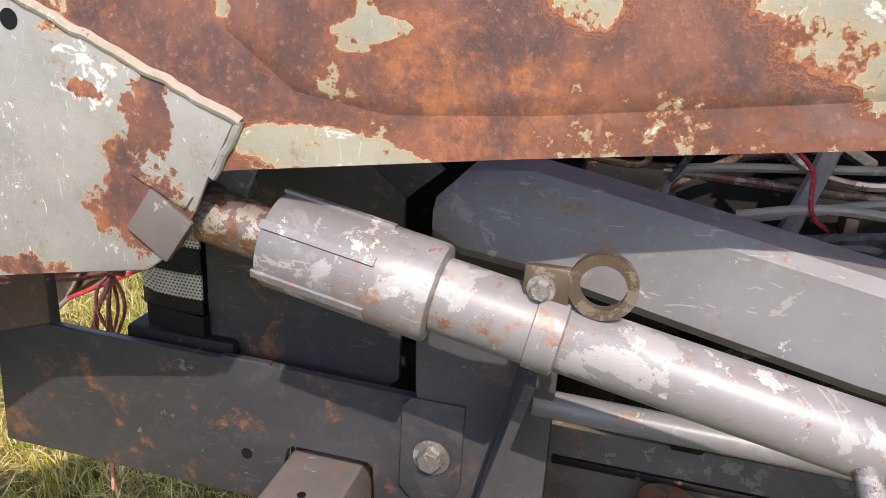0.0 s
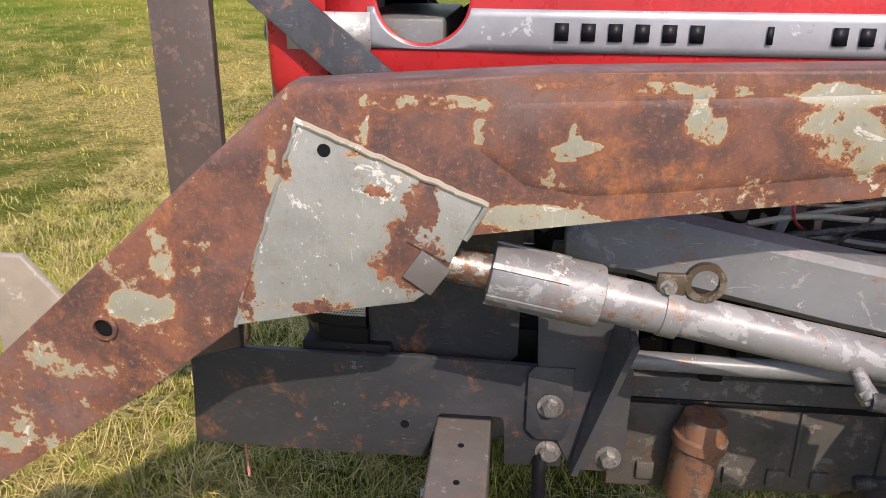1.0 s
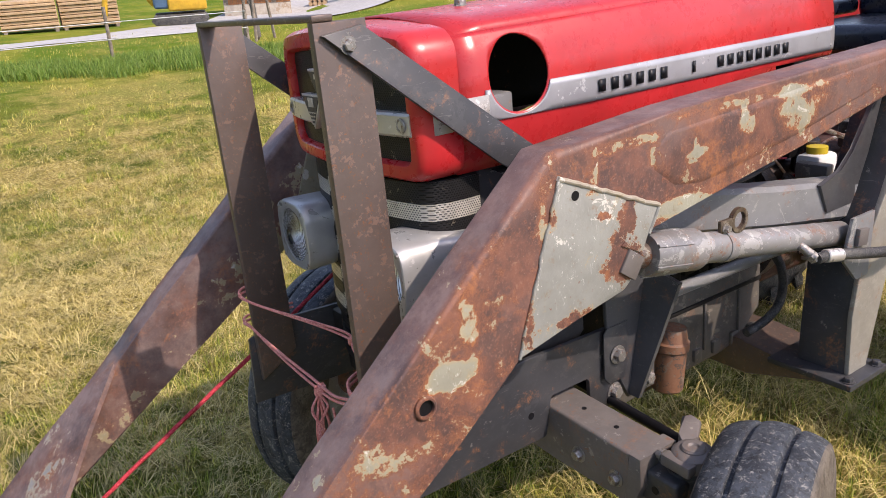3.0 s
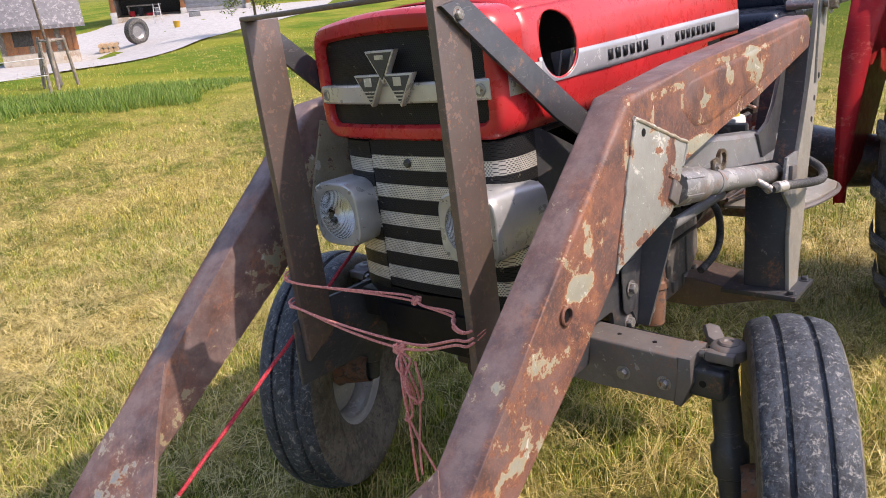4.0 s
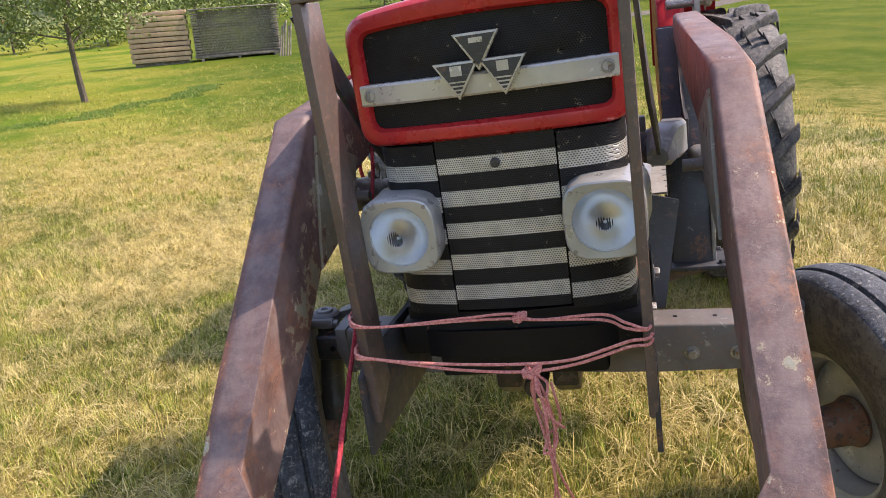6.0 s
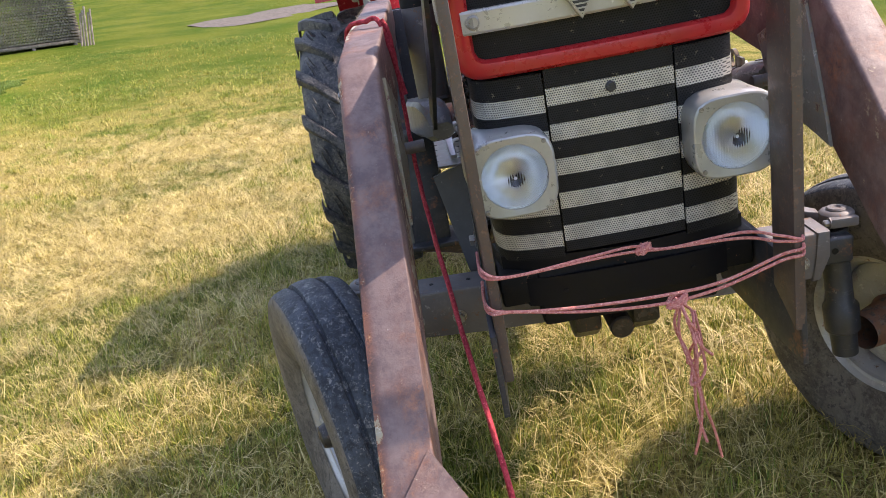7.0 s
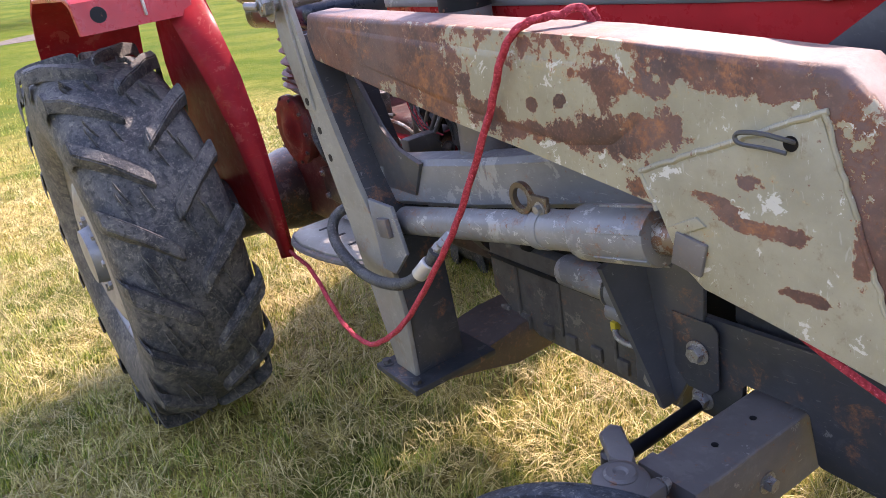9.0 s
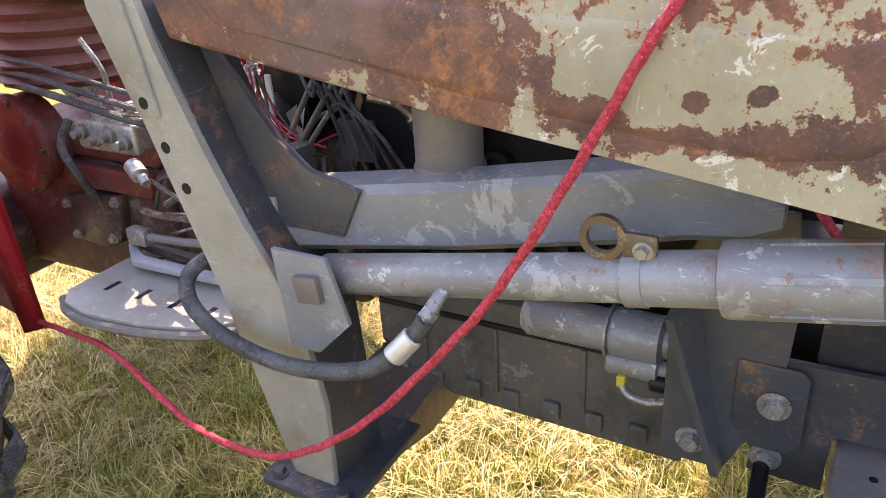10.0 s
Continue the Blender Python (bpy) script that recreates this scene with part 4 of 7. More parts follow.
def face_strip(z0, z1, add, y_max, depth=0.012, mat=None, n=24):
    bm = B()
    rows = []
    for i in range(n + 1):
        y = -y_max + 2 * y_max * i / n
        x = bulge(y, 1.3) + add
        rows.append([bm.verts.new(q) for q in ((x + depth, y, z0), (x + 0.002, y, z0), (x - 0.002, y, z0 + 0.005), (x - 0.002, y, z1 - 0.005), (x + 0.002, y, z1), (x + depth, y, z1))])
    for a, b in zip(rows, rows[1:]):
        for j in range(5):
            bm.faces.new((a[j], a[j + 1], b[j + 1], b[j]))
    for r in (rows[0], rows[-1]):
        bm.faces.new(r)
    return bm


strip = tractor.part("trim_strip", face_strip(1.272, 1.318, 0.0, 0.274, 0.022), M_ALU, "dull aluminium trim strip", nose)
for s in (-1, 1):
    bm = B()
    y = s * 0.251
    lathe(bm, (bulge(y, 1.3) - 0.001, y, 1.295), (-1, 0, 0), [(0, 0.015), (0.003, 0.014), (0.004, 0.010), (0.001, 0.009), (0.001, 0.0)], 24, False)
    tractor.part("screw_cup", bm, M_BOLT, "", nose)
    # silver band running back along the flank
    bm = B()
    rows = []
    for x, y in ((0.022, 0.286), (0.045, 0.298), (0.10, 0.297), (0.175, 0.296)):
        rows.append([bm.verts.new((x, s * y, z)) for z in (1.272, 1.30, 1.330)])
    for a, b in zip(rows, rows[1:]):
        for j in range(2):
            bm.faces.new((a[j], a[j + 1], b[j + 1], b[j]))
    ob = tractor.part("side_band", bm, M_ALU, "", nose)
    md = ob.modifiers.new("thickness", "SOLIDIFY")
    md.thickness, md.offset = 0.002, 0
    # stripe with a cut for the opening
    bm = B()
    cut = HR + 0.004
    xs3 = sorted({round(0.17 + 1.21 * i / 60, 4) for i in range(61)} | {round(HX + cut * math.cos(math.pi * i / 36), 4) for i in range(2, 35)})
    vs = []
    for x in xs3:
        top = 1.338 if abs(x - HX) >= cut else min(1.338, HZ - math.sqrt(cut * cut - (x - HX) ** 2))
        vs.append([bm.verts.new(Vector(hood_point(x, s, 1.276 + (top - 1.276) * j / 5)) + Vector((0, s * 0.0035, 0))) for j in range(6)])
    for p, q in zip(vs, vs[1:]):
        for j in range(5):
            bm.faces.new((p[j], p[j + 1], q[j + 1], q[j]))
    st = tractor.part("side_stripe", bm, M_STRIPE, "silver side stripe with dark lettering bars", hood)
    md = st.modifiers.new("thickness", "SOLIDIFY")
    md.thickness = 0.0025
    # lettering as plain bars
    def bar(x0, x1):
        b2 = B()
        w = [b2.verts.new(Vector(hood_point(x, s, z)) + Vector((0, s * 0.0062, 0))) for x, z in ((x0, 1.294), (x1, 1.294), (x1, 1.320), (x0, 1.320))]
        b2.faces.new(w)
        o2 = tractor.part("lettering_bar", b2, M_BLACK, "", hood)
        m2 = o2.modifiers.new("thickness", "SOLIDIFY")
        m2.thickness = 0.0012
    for start, pitch, count in ((0.460, 0.0400, 6), (0.866, 0.0385, 8)):
        for i in range(count):
            bar(start + pitch * i, start + pitch * i + 0.021)
    bar(0.772, 0.781)
# badge of three dark triangles
bm = B()
for cy, cz in ((0.0, 1.372), (0.048, 1.318), (-0.048, 1.318)):
    h = 0.048
    prism(bm, [(cy - h, cz + 0.026), (cy + h, cz + 0.026), (cy, cz - 0.050)], "x", -0.046, -0.027, 0.0015)
badge = tractor.part("badge", bm, M_ALU, "triple triangle badge in dark grey and silver", nose)
bm = B()
for cy, cz in ((0.0, 1.372), (0.048, 1.318), (-0.048, 1.318)):
    h = 0.040
    prism(bm, [(cy - h, cz + 0.0215), (cy + h, cz + 0.0215), (cy, cz - 0.041)], "x", -0.0475, -0.0458, 0)
tractor.part("badge_field", bm, M_RAIL, "", nose)
marks = [(cy, 0.012, 1.317, 1.337) for cy in (0.048, -0.048)] + [(0.0, 0.014, 1.378, 1.388)]
marks += [(cy, 0.018 - 0.004 * i, 1.303 - 0.008 * i, 1.306 - 0.008 * i) for i in range(4) for cy in (0.048, -0.048)]
for cy, w, z0, z1 in marks:
    tractor.part("badge_mark", box(B(), -0.0488, -0.0474, cy - w, cy + w, z0, z1, 0), M_ALU, "", nose)

# hood fittings
bm = B()
lathe(bm, (0.30, -0.05, 1.49), (0, 0, 1), [(0, 0.022), (0.004, 0.022), (0.006, 0.014), (0.018, 0.013), (0.022, 0.008)], 20)
tractor.part("hood_knob", bm, M_BOLT, "", hood)
bm = B()
box(bm, 1.05, 1.16, -0.08, 0.06, 1.516, 1.520, 0.001)
tractor.part("sticker", bm, M_WHITE, "white sticker", hood)
bm = B()
lathe(bm, (HX, 0.299, HZ), (0, 1, 0), [(-0.02, 0.062), (0.004, 0.080), (0.016, 0.080), (0.020, 0.072), (0.016, 0.060), (-0.02, 0.056)], 40, False)
tractor.part("intake_ring", bm, M_ALU, "bright metal ring round the opening", hood)
bm = B()
box(bm, 0.13, 0.285, -0.235, 0.19, 1.18, 1.318, 0.006)
tractor.part("air_filter_box", bm, M_GREY, "grey box inside the hood")

bm = B()
prism(bm, [(0.05, -0.24), (0.05, 0.24), (0.12, 0.262), (0.42, 0.262), (0.42, -0.262), (0.12, -0.262)], "z", 1.158, 1.172, 0.003)
tractor.part("nose_floor", bm, M_BLACK, "black sheet under the nose")

# grille
PLAN = [(0.150, 0.276), (0.11, 0.276), (0.075, 0.272), (0.045, 0.258), (0.028, 0.236), (0.018, 0.20), (0.011, 0.165), (0.006, 0.134)]


def band(plan, z0, z1, thick=0.004):
    bm = B()
    rows = []
    for i, (x, y) in enumerate(plan):
        a, b = plan[max(0, i - 1)], plan[min(len(plan) - 1, i + 1)]
        d = Vector((b[0] - a[0], b[1] - a[1])).normalized()
        nx, ny = d.y * thick, -d.x * thick
        rows.append([bm.verts.new(q) for q in ((x, y, z0), (x, y, z1), (x - nx, y - ny, z1), (x - nx, y - ny, z0))])
    for a, b in zip(rows, rows[1:]):
        for j in range(4):
            bm.faces.new((a[j], a[(j + 1) % 4], b[(j + 1) % 4], b[j]))
    bm.faces.new(rows[0])
    bm.faces.new(rows[-1][::-1])
    return bm


STEP = 0.0742
edges = [1.186]
for i in range(5):
    edges += [1.141 - STEP * i, 1.141 - STEP * i - 0.037]
edges.append(0.782)
centre = [(0.005, 0.130), (0.001, 0.08), (-0.001, 0.0), (0.001, -0.08), (0.005, -0.130)]
sides = {1: PLAN, -1: [(x, -y) for x, y in PLAN][::-1]}
gr = tractor.part("grille", band([(0.16, 0.262), (0.06, 0.255), (0.03, 0.2), (0.02, 0), (0.03, -0.2), (0.06, -0.255), (0.16, -0.262)], 0.765, 1.16, 0.006), M_BLACK, "radiator grille of black and silver perforated bands")
for pl, drop in ((centre, 0.0), (sides[1], 0.012), (sides[-1], 0.012)):
    for i, (hi, lo) in enumerate(zip(edges, edges[1:])):
        silver = i % 2 == 1
        tractor.part("grille_band", band(pl, lo - drop + 0.0006, hi - drop - 0.0006, 0.004), M_MESH_SILVER if silver else M_MESH_BLACK, "", gr)
bm = B()
lathe(bm, (-0.001, 0, 1.123), (-1, 0, 0), [(0, 0.011), (0.004, 0.011), (0.007, 0.008)], 20)
box(bm, -0.0095, -0.0075, -0.008, 0.008, 1.1215, 1.1245, 0)
tractor.part("grille_screw", bm, M_RAIL, "", gr)
bm = B()
loopz = [(0.155, 0.284), (0.06, 0.272), (0.02, 0.2), (-0.004, 0.0), (0.02, -0.2), (0.06, -0.272), (0.155, -0.284)]
tractor.part("grille_base", band(loopz, 0.745, 0.775, 0.02), M_BLACK, "", gr)
# grey panels beside the radiator, their shade put into a darker grey
for s in (-1, 1):
    bm = B()
    prism(bm, [(0.155, 0.70), (0.40, 0.70), (0.43, 0.73), (0.43, 1.05), (0.155, 1.19)], "y", s * 0.262, s * 0.270, 0.002)
    tractor.part("radiator_panel", bm, M_RAIL, "grey sheet panel beside the radiator, darkened to stand for shade")

# headlamps
for s in (-1, 1):
    cy, cz, w = s * 0.222, 0.992, 0.086

    def sq(x, k, n=40, e=4.0):
        pts = []
        for i in range(n):
            a = 2 * math.pi * i / n
            c, d = math.cos(a), math.sin(a)
            r = (abs(c) ** e + abs(d) ** e) ** (-1 / e)
            pts.append((x, cy + w * k * r * c, cz + w * k * r * d))
        return pts
    bm = B()
    back = [(0.115, cy + (q[1] - cy) * 0.80 + s * 0.03, cz + (q[2] - cz) * 0.86) for q in sq(0.1, 1.0)]
    loops(bm, [back, sq(0.02, 0.98), sq(-0.045, 1.0), sq(-0.055, 1.0), sq(-0.066, 0.97), sq(-0.068, 0.93)], 56)
    lamp = tractor.part("headlamp", bm, M_LAMP, "square silver headlamp with a round ribbed lens")
    bm = B()
    circ = [(-0.066, cy + 0.068 * math.cos(a), cz + 0.068 * math.sin(a)) for a in (2 * math.pi * i / 40 for i in range(40))]
    circ2 = [(-0.058, q[1], q[2]) for q in circ]
    loops(bm, [sq(-0.068, 0.93), circ, circ2], 56)
    tractor.part("lamp_rim", bm, M_LAMP, "", lamp)
    bm = B()
    lathe(bm, (-0.020, cy, cz), (-1, 0, 0), [(-0.021, 0.0), (-0.02, 0.012), (-0.015, 0.033), (0.0, 0.05), (0.02, 0.061), (0.040, 0.0675)], 36, False)
    tractor.part("reflector", bm, M_MIRROR, "silvered reflector bowl", lamp)
    bm = B()
    lathe(bm, (-0.06, cy, cz), (-1, 0, 0), [(0.0, 0.0675), (0.003, 0.0675), (0.008, 0.056), (0.012, 0.034), (0.0135, 0.004)], 36, False)
    ob = tractor.part("lens", bm, M_GLASS, "clear ribbed glass lens", lamp)
    md = ob.modifiers.new("thickness", "SOLIDIFY")
    md.thickness = 0.0025
    ob.visible_shadow = False
    for dy, dz in ((0.066, 0.064), (-0.066, 0.064), (0.066, -0.064), (-0.066, -0.064)):
        bm = B()
        lathe(bm, (-0.0665, cy + dy, cz + dz), (-1, 0, 0), [(0, 0.0055), (0.003, 0.0045)], 12)
        tractor.part("screw", bm, M_BOLT, "", lamp)

# bumper and front support
bm = B()
bp = [(0.10, 0.245), (0.03, 0.225), (0.012, 0.17), (0.006, 0.08), (0.005, 0), (0.006, -0.08), (0.012, -0.17), (0.03, -0.225), (0.10, -0.245)]
bm = band(bp, 0.655, 0.725, 0.012)
bump = tractor.part("bumper", bm, M_BLACK, "low black front bumper bar")
for y in (-0.143, 0.143):
    bm = B()
    lathe(bm, (0.008, y, 0.688), (-1, 0, 0), [(0, 0.005), (0.0022, 0.005)], 14)
    tractor.part("hole", bm, M_BLOCK, "", bump)
bm = B()
box(bm, 0.02, 0.62, -0.20, 0.20, 0.60, 0.75, 0.012)
box(bm, 0.03, 0.20, -0.285, 0.285, 0.66, 0.745, 0.008)
tractor.part("front_support", bm, M_BLOCK, "dark cast front support")
bm = B()
for y in (-0.075, 0.075):
    prism(bm, [(0.20, 0.62), (0.20, 0.47), (0.25, 0.43), (0.33, 0.44), (0.36, 0.62)], "y", y - 0.035, y + 0.035, 0.01)
cyl(bm, (0.15, 0.0, 0.49), (0.42, 0.0, 0.49), 0.03, soft=0.004)
tractor.part("axle_pivot", bm, M_OIL, "dark oily cast axle pivot")

# front axle, swung a little on its pivot
AX = Matrix.Translation((0.020, 0, -0.021)) @ Matrix.Translation((0, 0, 0.54)) @ Matrix.Rotation(radians(1.9), 4, "X") @ Matrix.Translation((0, 0, -0.54))


def axle_part(name, bm, mat, label="", parent=None):
    bm.transform(AX)
    return tractor.part(name, bm, mat, label, parent)


axle = axle_part("front_axle", prism(B(), [(-0.575, 0.625), (0.575, 0.625), (0.578, 0.56), (0.552, 0.497), (0.32, 0.490), (-0.32, 0.490), (-0.552, 0.497), (-0.578, 0.56)], "x", 0.262, 0.366, 0.007, 3), M_AXLE, "grey box-section front axle")
for s in (-1, 1):
    axle_part("axle_collar", prism(B(), [(s * 0.545, 0.629), (s * 0.579, 0.629), (s * 0.582, 0.56), (s * 0.556, 0.492), (s * 0.535, 0.492), (s * 0.545, 0.56)], "x", 0.258, 0.370, 0.004), M_AXLE, "", axle)
    bm = B()
    box(bm, 0.278, 0.350, s * 0.56, s * 0.655, 0.520, 0.598, 0.010, 3)
    axle_part("axle_extension", bm, M_RAIL, "dark sliding end of the axle", axle)
    for y in (0.397, 0.510):
        axle_part("bolt", hexbolt(B(), (0.262, s * y, 0.545), (-1, 0, 0), 0.0135, 0.013), M_BOLT, "", axle)
    axle_part("hole", lathe(B(), (0.278, s * 0.603, 0.560), (-1, 0, 0), [(0, 0.009), (0.0012, 0.009)], 16), M_BLACK, "", axle)
    for y in (0.36, 0.46):
        axle_part("hole", lathe(B(), (0.315, s * y, 0.625), (0, 0, 1), [(0, 0.006), (0.0008, 0.006)], 12), M_BLACK, "", axle)
    # king pin: turned housing, clamped steering arm with a pinch bolt on top
    bm = B()
    lathe(bm, (0.325, s * 0.668, 0.22), (0.02, s * -0.045, 0.42), [(0.0, 0.034), (0.07, 0.036), (0.078, 0.046), (0.15, 0.047), (0.165, 0.036), (0.36, 0.034), (0.375, 0.040), (0.385, 0.040)], 28)
    axle_part("king_pin", bm, M_RAIL, "dark greasy king pin housing", axle)
    bm = B()
    top = Vector((0.347, s * 0.640, 0.612))
    lathe(bm, top, (0.02, s * -0.03, 1), [(0.0, 0.040), (0.004, 0.044), (0.030, 0.044), (0.036, 0.038), (0.038, 0.026), (0.040, 0.026), (0.044, 0.022), (0.044, 0.012), (0.040, 0.008)], 28)
    prism(bm, [(0.35, s * 0.60), (0.40, s * 0.61), (0.455, s * 0.575), (0.46, s * 0.545), (0.44, s * 0.535), (0.38, s * 0.575)], "z", 0.617, 0.640, 0.007)
    axle_part("steering_arm", bm, M_AXLE, "worn clamp-on steering arm", axle)
    bm = B()
    box(bm, 0.292, 0.318, s * 0.600, s * 0.672, 0.616, 0.643, 0.005)
    axle_part("clamp_ear", bm, M_AXLE, "", axle)
    axle_part("clamp_bolt", hexbolt(B(), (0.305, s * 0.600, 0.630), (0, -s, 0), 0.010, 0.014), M_BOLT, "", axle)
    axle_part("ball_joint", lathe(B(), (0.450, s * 0.553, 0.545), (0, 0, 1), [(0, 0.014), (0.012, 0.021), (0.04, 0.020), (0.046, 0.011), (0.074, 0.010)], 16), M_OIL, "", axle)
    axle_part("tie_rod", cyl(B(), (0.448, s * 0.545, 0.565), (0.47, s * 0.06, 0.560), 0.0125), M_BLACK, "dark steering rod", axle)


def wheel_frame(x, y, z, steer=0.0):
    return Matrix.Translation((x, y, z)) @ Matrix.Rotation(radians(steer), 4, "Z")


def revolve(bm, profile, m, seg, closed=False):
    """Turn (radius, y) round the wheel's axle."""
    rings = []
    for i in range(seg):
        a = 2 * math.pi * i / seg
        rings.append([bm.verts.new(m @ Vector((r * math.cos(a), y, r * math.sin(a)))) for r, y in profile])
    k = len(profile)
    for i in range(seg):
        p, q = rings[i], rings[(i + 1) % seg]
        for j in range(k if closed else k - 1):
            bm.faces.new((p[j], p[(j + 1) % k], q[(j + 1) % k], q[j]))
    return bm


STEER = 23
for s in (-1, 1):
    m = wheel_frame(*((0.362, -0.797, 0.250) if s < 0 else (0.276, 0.756, 0.268)), STEER)
    half = [(0.205, 0.068), (0.232, 0.080), (0.290, 0.098), (0.350, 0.101), (0.392, 0.098), (0.406, 0.092), (0.414, 0.078), (0.419, 0.060), (0.421, 0.048), (0.420, 0.044), (0.412, 0.041), (0.412, 0.034), (0.424, 0.030), (0.427, 0.018)]
    prof = [(r, -y) for r, y in half] + [(0.428, 0.0)] + half[::-1]
    bm = revolve(B(), prof, m, 72)
    mi = m.inverted()
    for f in bm.faces:
        c = mi @ f.calc_center_median()
        f.material_index = 1 if math.hypot(c.x, c.z) < 0.402 else 0
    holder = tractor.part("front_wheel", revolve(B(), [(0.206, -0.066), (0.213, -0.070), (0.208, -0.058), (0.185, -0.05), (0.178, -0.02), (0.178, 0.02), (0.185, 0.05), (0.208, 0.058), (0.213, 0.070), (0.206, 0.066), (0.196, 0.056), (0.170, 0.022), (0.170, -0.022), (0.196, -0.056)], m, 56, True), M_FRONT_RIM, "narrow front wheel with ribbed tyre and silver rim")
    tractor.part("tyre", bm, (M_TYRE_FRONT, M_SIDEWALL), "dusty ribbed front tyre with brown sidewalls", holder)
    d = s
    bm = revolve(B(), [(0.176, d * 0.030), (0.165, d * 0.012), (0.13, d * 0.000), (0.10, d * 0.010), (0.05, d * 0.014)], m, 40)
    tractor.part("wheel_disc", bm, M_FRONT_RIM, "", holder)
    tractor.part("hub_cap", revolve(B(), [(0.058, d * 0.010), (0.054, d * 0.035), (0.040, d * 0.055), (0.030, d * 0.085), (0.001, d * 0.090)], m, 28), M_OIL, "dark greasy hub cap", holder)
    bm = revolve(B(), [(0.05, -d * 0.12), (0.06, -d * 0.02), (0.07, d * 0.0), (0.06, d * 0.02)], m, 28)
    tractor.part("hub", bm, M_RUSTY, "", holder)
    for i in range(5):
        a = 2 * math.pi * i / 5 + 0.3
        c = m @ Vector((0.088 * math.cos(a), d * 0.010, 0.088 * math.sin(a)))
        tractor.part("wheel_nut", hexbolt(B(), c, m.to_3x3() @ Vector((0, d, 0)), 0.014, 0.026, False), M_RAIL, "", holder)

# rear wheels
for s in (-1, 1):
    m = wheel_frame(2.62, s * 0.797, 0.537)
    prof = [(0.365, 0.150), (0.40, 0.176), (0.47, 0.198), (0.56, 0.200), (0.615, 0.190), (0.650, 0.160), (0.664, 0.10), (0.668, 0.03)]
    prof = [(r, -y) for r, y in prof] + prof[::-1]
    rim = tractor.part("rear_wheel", revolve(B(), [(0.368, -0.150), (0.382, -0.158), (0.376, -0.135), (0.345, -0.12), (0.325, -0.04), (0.325, 0.04), (0.345, 0.12), (0.376, 0.135), (0.382, 0.158), (0.368, 0.150), (0.348, 0.13), (0.315, 0.045), (0.315, -0.045), (0.348, -0.13)], m, 64, True), M_RIM, "tall rear wheel with chevron tractor tyre")
    tyre = tractor.part("tyre", revolve(B(), prof, m, 96), M_TYRE, "worn tractor tyre with angled lugs", rim)
    bm = revolve(B(), [(0.325, s * 0.04), (0.30, s * 0.12), (0.27, s * 0.155), (0.20, s * 0.175), (0.15, s * 0.155), (0.11, s * 0.157), (0.10, s * 0.20), (0.001, s * 0.205)], m, 48)
    tractor.part("wheel_disc", bm, M_RIM, "silver dished wheel disc", rim)
    for i in range(8):
        a = 2 * math.pi * i / 8
        tractor.part("wheel_nut", hexbolt(B(), m @ Vector((0.135 * math.cos(a), s * 0.157, 0.135 * math.sin(a))), (0, s, 0), 0.016, 0.02, False), M_BOLT, "", rim)
    # lugs: blunt worn bars from near the middle of the tread over the shoulder, with short wear bars between them
    N = 18
    worn = random.Random(40 + s)
    for side in (-1, 1):
        for i in range(N):
            a0 = 2 * math.pi * (i + (0.5 if side > 0 else 0)) / N
            bm = B()
            rows = []
            for t in (0.0, 0.06, 0.25, 0.5, 0.75, 0.93, 1.0, 1.12):
                y = side * (0.012 + 0.184 * min(t, 1.0))
                ang = a0 - 0.255 * t ** 0.92 + worn.uniform(-0.004, 0.004)
                base = 0.655 - 0.05 * max(0, t - 0.7) ** 1.3
                top = 0.698 + worn.uniform(-0.003, 0.003) - 0.045 * max(0, t - 0.72) - (0.008 if t == 0.0 else 0)
                if t > 1.05:
                    y, top, base = side * 0.206, 0.640, 0.575
                wa = 0.027 / 0.68 * (0.8 if t == 0.0 else 1.0 + 0.15 * t) * worn.uniform(0.94, 1.06)
                rows.append([bm.verts.new(m @ Vector((r * math.cos(q), y, r * math.sin(q)))) for r, q in ((base, ang - wa * 1.35), (top, ang - wa * 0.85), (top, ang + wa * 0.85), (base, ang + wa * 1.35))])
            for p, q in zip(rows, rows[1:]):
                for j in range(4):
                    bm.faces.new((p[j], p[(j + 1) % 4], q[(j + 1) % 4], q[j]))
            bm.faces.new(rows[0][::-1])
            bm.faces.new(rows[-1])
            bmesh.ops.bevel(bm, geom=bm.edges[:], offset=0.006, segments=2, affect="EDGES", clamp_overlap=True)
            tractor.part("lug", bm, M_TYRE, "", rim)
            for y, da, half_w in ((0.045, 0.118, 0.020), (0.105, 0.055, 0.024), (0.118, 0.105, 0.018)):
                bm = B()
                ang, yy = a0 + da - 0.02, side * y
                vs = [m @ Vector((r * math.cos(ang + e), yy + f * half_w, r * math.sin(ang + e - 0.10 * f * side * side))) for r in (0.658, 0.677) for e, f in ((-0.011, -1), (0.011, -1), (0.011, 1), (-0.011, 1))]
                vs = [bm.verts.new(q) for q in vs]
                for quad in ((0, 1, 2, 3), (7, 6, 5, 4), (0, 4, 5, 1), (1, 5, 6, 2), (2, 6, 7, 3), (3, 7, 4, 0)):
                    bm.faces.new([vs[q] for q in quad])
                bmesh.ops.bevel(bm, geom=bm.edges[:], offset=0.003, segments=1, affect="EDGES", clamp_overlap=True)
                tractor.part("wear_bar", bm, M_TYRE, "", rim)

    # fender: side, edge and back in the darker red, top in the brighter
    yi, lip = s * 0.44, ((0.488, 0.842) if s > 0 else (-0.44, -0.80))
    bm = B()
